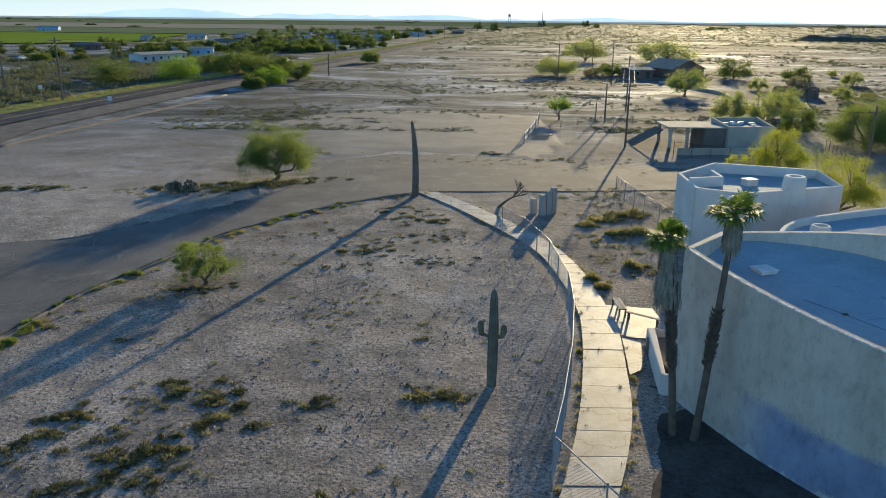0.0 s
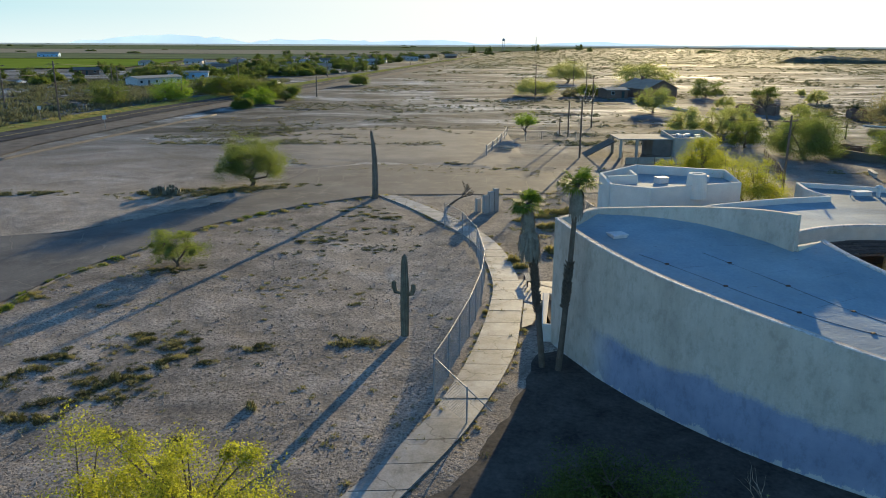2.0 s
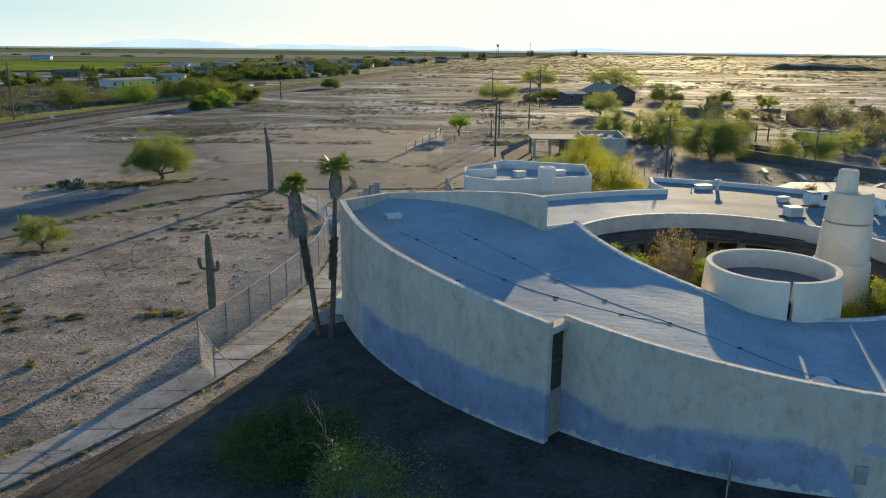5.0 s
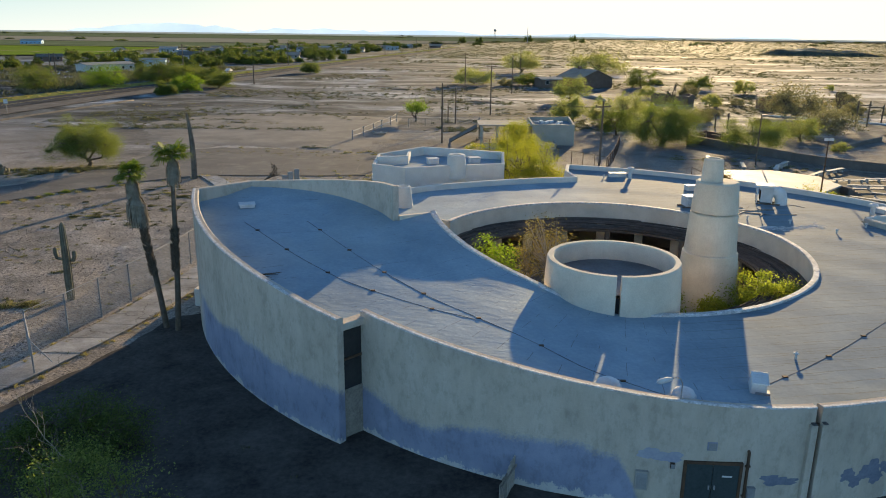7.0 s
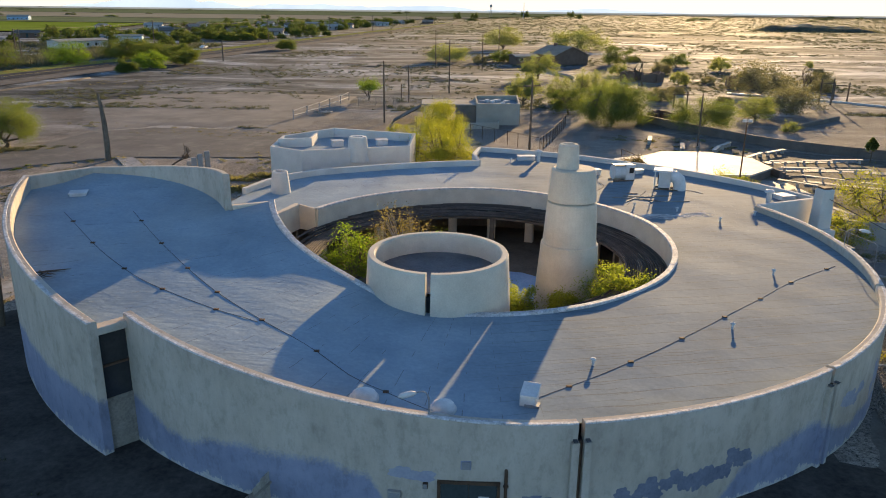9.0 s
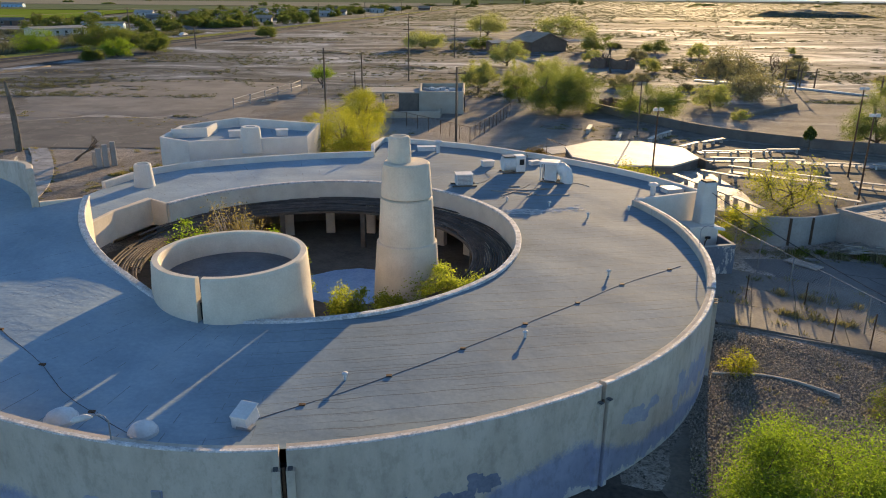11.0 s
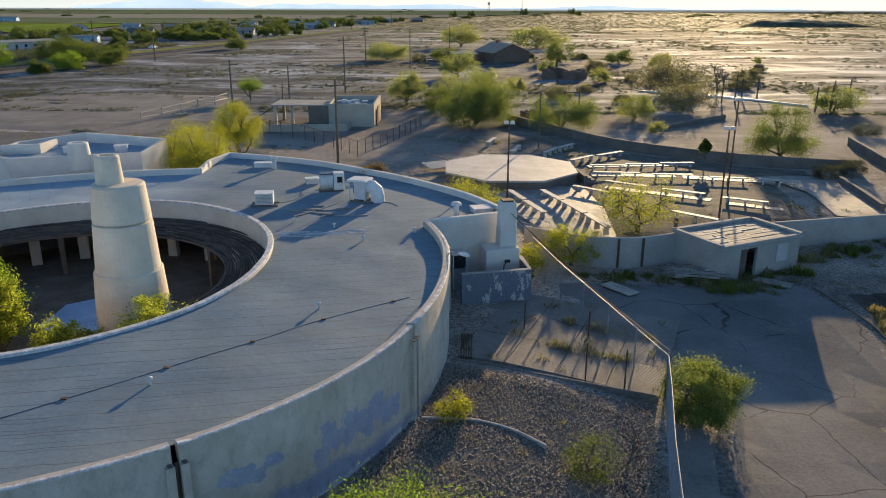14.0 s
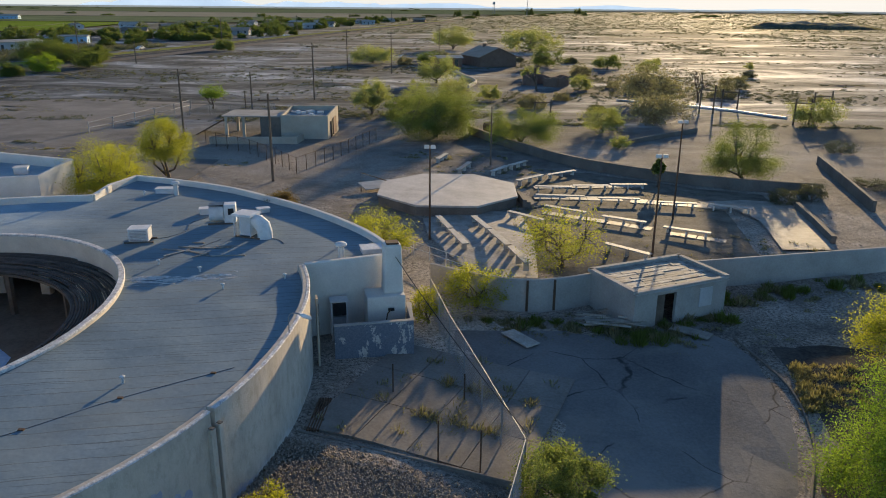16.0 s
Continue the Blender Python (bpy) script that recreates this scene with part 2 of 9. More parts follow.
def roof_material():
    """Grey-white coated roofing with lapped sheets, patches and dust."""
    m, nt, b = nodes_of("coated_roofing")
    coarse, fine = noise_at(nt, 0.28, 5.0), noise_at(nt, 6.0, 4.0)
    wob = noise_at(nt, 0.5, 3.0)
    f = math_of(nt, "ADD", math_of(nt, "MULTIPLY", coarse, 0.7), math_of(nt, "MULTIPLY", fine, 0.3))
    col = ramp(nt, f, [(0.34, (0.186, 0.235, 0.277)), (0.52, (0.245, 0.30, 0.345)), (0.66, (0.308, 0.36, 0.40))])
    geo = nt.nodes.new("ShaderNodeNewGeometry")
    sep = nt.nodes.new("ShaderNodeSeparateXYZ")
    nt.links.new(geo.outputs["Position"], sep.inputs[0])
    run = math_of(nt, "ADD", math_of(nt, "MULTIPLY", sep.outputs["X"], -0.17), math_of(nt, "MULTIPLY", sep.outputs["Y"], 0.985))
    run = math_of(nt, "ADD", run, math_of(nt, "MULTIPLY", wob, 0.25))
    saw = math_of(nt, "FRACT", math_of(nt, "MULTIPLY", run, 1.1))
    ruffle = math_of(nt, "ADD", run, math_of(nt, "MULTIPLY", noise_at(nt, 0.9, 4.0, 0.6), 0.38))
    crease = math_of(nt, "LESS_THAN", math_of(nt, "FRACT", math_of(nt, "MULTIPLY", ruffle, 2.3)), 0.07)
    crease = math_of(nt, "MULTIPLY", crease, math_of(nt, "MULTIPLY", math_of(nt, "SUBTRACT", noise_at(nt, 0.45, 3.0), 0.46), 9.0, True))
    lap = math_of(nt, "MAXIMUM", math_of(nt, "MULTIPLY", math_of(nt, "LESS_THAN", saw, 0.05), 0.8), math_of(nt, "MULTIPLY", crease, 0.75))
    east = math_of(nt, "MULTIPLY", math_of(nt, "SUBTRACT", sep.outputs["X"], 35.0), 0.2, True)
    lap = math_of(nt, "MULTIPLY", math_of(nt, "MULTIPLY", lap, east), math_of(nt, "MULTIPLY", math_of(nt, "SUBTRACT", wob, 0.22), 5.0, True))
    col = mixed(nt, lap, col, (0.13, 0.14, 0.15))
    ang = math_of(nt, "ARCTAN2", math_of(nt, "SUBTRACT", sep.outputs["Y"], 31.2), math_of(nt, "SUBTRACT", sep.outputs["X"], 36.6))
    ray_saw = math_of(nt, "FRACT", math_of(nt, "ADD", math_of(nt, "MULTIPLY", ang, 14.0), math_of(nt, "MULTIPLY", wob, 0.12)))
    tick = math_of(nt, "MULTIPLY", math_of(nt, "LESS_THAN", ray_saw, 0.022), math_of(nt, "SUBTRACT", 1.0, east))
    tick = math_of(nt, "MULTIPLY", tick, math_of(nt, "GREATER_THAN", noise_at(nt, 1.1, 2.0), 0.53))
    col = mixed(nt, math_of(nt, "MULTIPLY", tick, 0.8), col, (0.14, 0.14, 0.15))
    dust = noise_at(nt, 0.12, 4.0)
    col = mixed(nt, math_of(nt, "MULTIPLY", math_of(nt, "SUBTRACT", dust, 0.5), 2.2, True), col, (0.335, 0.325, 0.305))
    # light differences painted in: the low east roof darkened, the wing lightened
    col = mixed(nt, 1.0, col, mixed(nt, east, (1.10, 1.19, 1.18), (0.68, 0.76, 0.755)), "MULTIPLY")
    nt.links.new(col, b.inputs["Base Color"])
    b.inputs["Roughness"].default_value = 0.85
    b.inputs["Specular IOR Level"].default_value = 0.12
    h = math_of(nt, "ADD", math_of(nt, "MULTIPLY", saw, 0.35), math_of(nt, "MULTIPLY", noise_at(nt, 0.9, 4.0), 0.8))
    # the loose coat of the rising wing lies in wrinkles
    wrinkle = math_of(nt, "MULTIPLY", noise_on(nt, warped(nt, 1.2, 0.5), 1.0, 4.0, 0.55, (1.5, 3.4, 1.5)), math_of(nt, "SUBTRACT", 1.0, east))
    h = math_of(nt, "ADD", h, math_of(nt, "MULTIPLY", wrinkle, 0.8))
    bumped(nt, b, h, 0.5, 0.06)
    return m


def asphalt_material(name, dark, light, crack=0.38, filled=True, gloss=0.15, thin=False):
    m, nt, b = nodes_of(name)
    coarse, fine = noise_at(nt, 0.12, 6.0, 0.6), noise_at(nt, 7.0, 4.0)
    f = math_of(nt, "ADD", math_of(nt, "MULTIPLY", coarse, 0.7), math_of(nt, "MULTIPLY", fine, 0.3))
    col = ramp(nt, f, [(0.36, dark), (0.64, light)])
    geo = nt.nodes.new("ShaderNodeNewGeometry")
    warp = add(nt, "ShaderNodeTexNoise", Scale=0.5, Detail=4.0)
    nt.links.new(geo.outputs["Position"], warp.inputs["Vector"])
    pos = mixed(nt, 0.75, geo.outputs["Position"], warp.outputs["Color"], "ADD")
    vor = add(nt, "ShaderNodeTexVoronoi", Scale=0.16)
    vor.feature = "DISTANCE_TO_EDGE"
    nt.links.new(pos, vor.inputs["Vector"])
    line = ramp(nt, vor.outputs["Distance"], [(0.003, (1, 1, 1)), (0.006, (0, 0, 0))] if thin else [(0.003, (1, 1, 1)), (0.011, (0, 0, 0))])
    if thin:
        line = math_of(nt, "MULTIPLY", line, math_of(nt, "MULTIPLY", math_of(nt, "SUBTRACT", noise_at(nt, 0.2, 4.0), 0.44), 14.0, True))
    rim = ramp(nt, vor.outputs["Distance"], [(0.008, (0.45, 0.43, 0.42)), (0.022, (1, 1, 1))])
    if not thin:
        col = mixed(nt, crack, col, rim, "MULTIPLY")
    col = mixed(nt, math_of(nt, "MULTIPLY", line, crack), col, (0.30, 0.275, 0.235) if filled else (0.02, 0.02, 0.02))
    sand = math_of(nt, "MULTIPLY", math_of(nt, "SUBTRACT", noise_at(nt, 0.3, 7.0, 0.7), 0.52), 4.0, True)
    col = mixed(nt, math_of(nt, "MULTIPLY", sand, 0.55), col, (0.29, 0.26, 0.22))
    nt.links.new(col, b.inputs["Base Color"])
    b.inputs["Roughness"].default_value = 0.9
    b.inputs["Specular IOR Level"].default_value = gloss
    bumped(nt, b, fine, 0.45, 0.03)
    return m


def path_material():
    """Weathered footpath concrete: stains, hairline cracks and sand blown over it."""
    m, nt, b = nodes_of("footpath_concrete")
    coarse, fine = noise_at(nt, 0.7, 6.0, 0.65), noise_at(nt, 11.0, 4.0, 0.7)
    f = math_of(nt, "ADD", math_of(nt, "MULTIPLY", coarse, 0.65), math_of(nt, "MULTIPLY", fine, 0.35))
    col = ramp(nt, f, [(0.36, (0.165, 0.15, 0.13)), (0.5, (0.295, 0.273, 0.245)), (0.64, (0.41, 0.385, 0.35))])
    info = nt.nodes.new("ShaderNodeObjectInfo")
    col = mixed(nt, 1.0, col, math_of(nt, "ADD", math_of(nt, "MULTIPLY", info.outputs["Random"], 0.35), 0.78), "MULTIPLY")
    vor = add(nt, "ShaderNodeTexVoronoi", Scale=0.33)
    vor.feature = "DISTANCE_TO_EDGE"
    nt.links.new(warped(nt, 1.6, 0.9), vor.inputs["Vector"])
    line = ramp(nt, vor.outputs["Distance"], [(0.004, (0.25, 0.22, 0.19)), (0.011, (1, 1, 1))])
    col = mixed(nt, 0.75, col, line, "MULTIPLY")
    sand = math_of(nt, "MULTIPLY", math_of(nt, "SUBTRACT", noise_at(nt, 0.55, 7.0, 0.75), 0.53), 6.0, True)
    col = mixed(nt, math_of(nt, "MULTIPLY", sand, 0.7), col, (0.27, 0.235, 0.19))
    nt.links.new(col, b.inputs["Base Color"])
    b.inputs["Roughness"].default_value, b.inputs["Specular IOR Level"].default_value = 0.64, 0.3
    bumped(nt, b, fine, 0.35, 0.02)
    return m


MAT = dict(
    ground=ground_material(), stucco=stucco_material(), roof=roof_material(),
    tan=plain("tan_stucco", (0.52, 0.45, 0.355), (0.69, 0.615, 0.50), 0.8, 14, 0.9, 0.5),
    white=plain("white_stucco", (0.52, 0.49, 0.44), (0.66, 0.63, 0.57), 0.7, 12, 0.88, 0.4),
    coping=plain("coping", (0.30, 0.285, 0.265), (0.74, 0.725, 0.70), 3.5, 14, 0.75, 0.8),
    drum_roof=plain("dark_roof", (0.085, 0.085, 0.09), (0.19, 0.185, 0.185), 0.7, 8, 0.55, 0.4),
    asphalt=asphalt_material("worn_asphalt", (0.07, 0.068, 0.066), (0.15, 0.142, 0.132)),
    lot=asphalt_material("dusty_asphalt", (0.105, 0.098, 0.09), (0.215, 0.198, 0.178), 0.3),
    highway=asphalt_material("highway_asphalt", (0.035, 0.036, 0.04), (0.058, 0.059, 0.063), 0.25, gloss=0.03),
    yard=asphalt_material("yard_asphalt", (0.10, 0.10, 0.097), (0.215, 0.207, 0.195), 0.8, False, 0.08, True),
    concrete=plain("concrete", (0.40, 0.365, 0.315), (0.58, 0.54, 0.48), 0.5, 9, 0.7, 0.3, vary=0.25, spec=0.25),
    aisle=plain("worn_paving", (0.16, 0.14, 0.115), (0.36, 0.32, 0.27), 0.9, 10, 0.72, 0.5, spec=0.25),
    shoulder=plain("road_gravel", (0.10, 0.088, 0.074), (0.21, 0.185, 0.155), 0.4, 6, 0.95, 0.6, spec=0.03),
    path=path_material(),
    slab=plain("stained_concrete", (0.13, 0.115, 0.098), (0.25, 0.225, 0.195), 0.35, 7, 0.8, 0.4, vary=0.12),
    stage=plain("stage_floor", (0.34, 0.305, 0.265), (0.56, 0.51, 0.455), 0.5, 6, 0.7, 0.3, spec=0.25),
    terrace=plain("terrace_paving", (0.15, 0.135, 0.115), (0.40, 0.365, 0.32), 0.8, 7, 0.68, 0.5, spec=0.25),
    arena=plain("arena_soil", (0.06, 0.053, 0.042), (0.20, 0.175, 0.14), 0.7, 7, 0.92, 0.8, spec=0.1),
    # sun glint on a low wall painted as near-white, glossy concrete
    glint=plain("glinting_concrete", (0.55, 0.53, 0.49), (0.75, 0.73, 0.69), 0.8, 7, 0.5, 0.2, spec=0.5),
    stone_dark=plain("dark_stone", (0.10, 0.088, 0.075), (0.19, 0.165, 0.14), 0.5, 8, 0.9, 0.5),
    shelter=plain("beige_block", (0.33, 0.285, 0.225), (0.46, 0.405, 0.33), 0.45, 8, 0.9, 0.5),
    block=plain("painted_block", (0.27, 0.255, 0.23), (0.40, 0.375, 0.34), 0.45, 8, 0.9, 0.5),
    steel=plain("galvanised_steel", (0.22, 0.225, 0.23), (0.33, 0.335, 0.34), 2.0, 20, 0.6, 0.1, 0.3),
    dull_steel=plain("dull_conduit", (0.075, 0.077, 0.08), (0.15, 0.152, 0.155), 2.0, 20, 0.8, 0.1, 0.1, spec=0.1),
    white_metal=plain("white_painted_metal", (0.46, 0.455, 0.44), (0.62, 0.615, 0.60), 1.5, 16, 0.7, 0.2, spec=0.15),
    rust=plain("rusty_iron", (0.07, 0.045, 0.032), (0.16, 0.095, 0.06), 2.0, 15, 0.8, 0.4, 0.3),
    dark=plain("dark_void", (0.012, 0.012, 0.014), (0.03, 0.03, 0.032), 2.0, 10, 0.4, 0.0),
    door=plain("dark_green_door", (0.028, 0.042, 0.045), (0.05, 0.068, 0.07), 1.5, 12, 0.5, 0.1),
    wood=plain("weathered_pole", (0.085, 0.065, 0.05), (0.17, 0.135, 0.105), 1.5, 18, 0.85, 0.5),
    slat=plain("ramada_slat", (0.06, 0.047, 0.04), (0.14, 0.115, 0.095), 1.2, 14, 0.85, 0.4, vary=0.7),
    plank=plain("bench_plank", (0.32, 0.29, 0.245), (0.50, 0.46, 0.40), 1.0, 9, 0.7, 0.4, vary=0.3, spec=0.3),
    board=plain("grey_board", (0.20, 0.175, 0.145), (0.42, 0.385, 0.33), 0.9, 10, 0.8, 0.5, vary=0.6),
    bark=plain("bark", (0.075, 0.058, 0.043), (0.16, 0.125, 0.095), 3.0, 25, 0.9, 0.6),
    dead_bark=plain("dead_bark", (0.20, 0.18, 0.155), (0.36, 0.33, 0.29), 3.0, 25, 0.9, 0.5),
    cactus=plain("cactus_skin", (0.085, 0.08, 0.058), (0.18, 0.165, 0.118), 2.0, 18, 0.7, 0.4),
    dead_cactus=plain("dry_cactus", (0.085, 0.07, 0.055), (0.19, 0.16, 0.125), 2.0, 18, 0.85, 0.5),
    thatch=plain("dry_fronds", (0.15, 0.128, 0.10), (0.31, 0.265, 0.205), 3.0, 25, 0.95, 0.4, spec=0.0),
    blue_paint=plain("blue_floor_paint", (0.16, 0.27, 0.42), (0.36, 0.48, 0.62), 0.8, 8, 0.45, 0.3, spec=0.4),
    # brown soil, darkened to stand in for wall and tree shade
    shaded_soil=plain("shaded_brown_soil", (0.035, 0.032, 0.029), (0.12, 0.105, 0.09), 0.4, 5, 0.95, 0.6, spec=0.05),
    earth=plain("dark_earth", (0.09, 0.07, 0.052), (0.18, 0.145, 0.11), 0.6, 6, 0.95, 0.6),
    gravel=plain("gravel_stone", (0.05, 0.042, 0.034), (0.46, 0.40, 0.33), 11.0, 30, 0.85, 0.3, spec=0.1),
    clod=plain("dry_clod", (0.10, 0.085, 0.07), (0.33, 0.29, 0.245), 3.0, 20, 0.9, 0.3, spec=0.05),
    graffiti=plain("graffiti_paint", (0.11, 0.13, 0.18), (0.20, 0.225, 0.28), 1.2, 9, 0.7, 0.2),
    grey_patch=plain("patch_paint", (0.25, 0.27, 0.345), (0.37, 0.39, 0.45), 1.2, 9, 0.8, 0.2),
    plastic=plain("white_plastic", (0.52, 0.515, 0.50), (0.68, 0.675, 0.66), 1.5, 12, 0.6, 0.05, spec=0.2),
    tile_roof=plain("brown_roof", (0.27, 0.19, 0.14), (0.42, 0.31, 0.235), 0.6, 5, 0.85, 0.5),
    pale_roof=plain("pale_sheet_roof", (0.24, 0.225, 0.20), (0.42, 0.395, 0.35), 0.6, 5, 0.9, 0.4, spec=0.05),
    brick=plain("brown_brick_wall", (0.13, 0.078, 0.058), (0.21, 0.135, 0.10), 1.0, 12, 0.9, 0.5),
    blue_wall=plain("blue_siding", (0.20, 0.36, 0.50), (0.30, 0.47, 0.60), 0.5, 6, 0.7, 0.2),
    pale_wall=plain("pale_siding", (0.36, 0.36, 0.355), (0.50, 0.50, 0.49), 0.5, 6, 0.8, 0.2),
    glass=plain("dark_glass", (0.015, 0.018, 0.02), (0.03, 0.034, 0.037), 1.0, 6, 0.12, 0.0, spec=0.6),
    tyre=plain("black_rubber", (0.012, 0.012, 0.012), (0.025, 0.025, 0.025), 3, 12, 0.8, 0.1),
    crop=plain("green_crop", (0.15, 0.21, 0.03), (0.22, 0.28, 0.05), 0.03, 0.5, 0.9, 0.2, spec=0.0),
    crop_dry=plain("olive_crop", (0.125, 0.15, 0.075), (0.215, 0.235, 0.125), 0.02, 0.4, 0.9, 0.2, spec=0.0),
    stubble=plain("pale_stubble", (0.26, 0.235, 0.16), (0.36, 0.32, 0.23), 0.02, 0.4, 0.9, 0.2, spec=0.0),
    verge=plain("grass_verge", (0.16, 0.175, 0.05), (0.31, 0.30, 0.10), 0.4, 5, 0.95, 0.6, spec=0.0),
    line=plain("road_paint", (0.45, 0.36, 0.10), (0.58, 0.48, 0.16), 0.5, 6, 0.7, 0.1),
    leaf_yellow=leafy("palo_verde_leaf", (0.19, 0.195, 0.028), (0.42, 0.405, 0.065), 0.5),
    leaf_green=leafy("mesquite_leaf", (0.075, 0.098, 0.024), (0.165, 0.195, 0.055), 0.48),
    leaf_bright=leafy("bright_leaf", (0.10, 0.165, 0.022), (0.235, 0.325, 0.052), 0.52),
    leaf_mesquite=leafy("mesquite_summer_leaf", (0.10, 0.13, 0.037), (0.225, 0.255, 0.082), 0.5),
    leaf_brown=leafy("withered_leaf", (0.085, 0.055, 0.024), (0.20, 0.14, 0.055), 0.35),
    leaf_lime=leafy("mesquite_spring_leaf", (0.16, 0.195, 0.035), (0.35, 0.385, 0.085), 0.6),
    leaf_olive=leafy("olive_leaf", (0.165, 0.18, 0.07), (0.33, 0.335, 0.14), 0.6),
    leaf_dry=leafy("dry_leaf", (0.17, 0.125, 0.05), (0.33, 0.26, 0.11), 0.35),
    palm_leaf=leafy("palm_leaf", (0.06, 0.10, 0.014), (0.17, 0.22, 0.035), 0.35),
    leaf_dark=leafy("village_leaf", (0.05, 0.072, 0.022), (0.125, 0.155, 0.045), 0.42),
    straw=leafy("straw_blade", (0.17, 0.145, 0.075), (0.33, 0.28, 0.15), 0.4),
    weed=leafy("field_weed", (0.045, 0.048, 0.028), (0.13, 0.125, 0.07), 0.28),
    brush=leafy("grey_brush", (0.065, 0.067, 0.045), (0.155, 0.155, 0.105), 0.3),
    scrub=leafy("desert_scrub", (0.13, 0.115, 0.07), (0.30, 0.265, 0.165), 0.4),
)


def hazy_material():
    """Distant mountains, the air in front of them painted in as pale colour and glow."""
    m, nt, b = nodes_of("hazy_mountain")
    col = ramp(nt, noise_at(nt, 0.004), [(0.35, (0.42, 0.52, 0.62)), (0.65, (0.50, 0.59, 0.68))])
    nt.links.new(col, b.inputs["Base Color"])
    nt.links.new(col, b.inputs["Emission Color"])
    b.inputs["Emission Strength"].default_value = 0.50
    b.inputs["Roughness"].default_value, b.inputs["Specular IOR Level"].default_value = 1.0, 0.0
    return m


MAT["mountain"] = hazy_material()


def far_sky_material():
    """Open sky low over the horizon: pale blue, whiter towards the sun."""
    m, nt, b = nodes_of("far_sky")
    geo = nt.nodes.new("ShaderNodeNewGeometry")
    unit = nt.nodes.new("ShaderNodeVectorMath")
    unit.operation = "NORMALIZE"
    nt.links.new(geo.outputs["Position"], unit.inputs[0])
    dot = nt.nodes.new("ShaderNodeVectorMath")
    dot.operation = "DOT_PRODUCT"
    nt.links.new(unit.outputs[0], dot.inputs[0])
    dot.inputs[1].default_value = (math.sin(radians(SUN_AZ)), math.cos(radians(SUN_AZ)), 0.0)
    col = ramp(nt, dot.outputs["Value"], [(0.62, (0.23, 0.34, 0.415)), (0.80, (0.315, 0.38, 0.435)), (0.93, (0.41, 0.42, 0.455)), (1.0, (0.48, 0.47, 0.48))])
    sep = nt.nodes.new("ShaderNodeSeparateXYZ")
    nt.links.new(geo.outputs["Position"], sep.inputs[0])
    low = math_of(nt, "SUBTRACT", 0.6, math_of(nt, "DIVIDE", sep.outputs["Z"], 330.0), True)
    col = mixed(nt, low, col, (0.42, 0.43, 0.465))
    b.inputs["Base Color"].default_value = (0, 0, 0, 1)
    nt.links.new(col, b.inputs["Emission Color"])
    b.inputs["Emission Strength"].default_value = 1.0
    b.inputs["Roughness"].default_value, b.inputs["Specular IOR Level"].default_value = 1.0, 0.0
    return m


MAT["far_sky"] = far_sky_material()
# pale colour and faint glow paint haze over the sky sheet's shadow
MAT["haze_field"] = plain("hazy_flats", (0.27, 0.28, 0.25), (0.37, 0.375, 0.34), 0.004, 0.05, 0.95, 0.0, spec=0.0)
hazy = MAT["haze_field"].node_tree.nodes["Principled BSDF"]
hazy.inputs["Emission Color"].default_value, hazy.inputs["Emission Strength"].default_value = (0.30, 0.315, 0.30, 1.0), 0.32


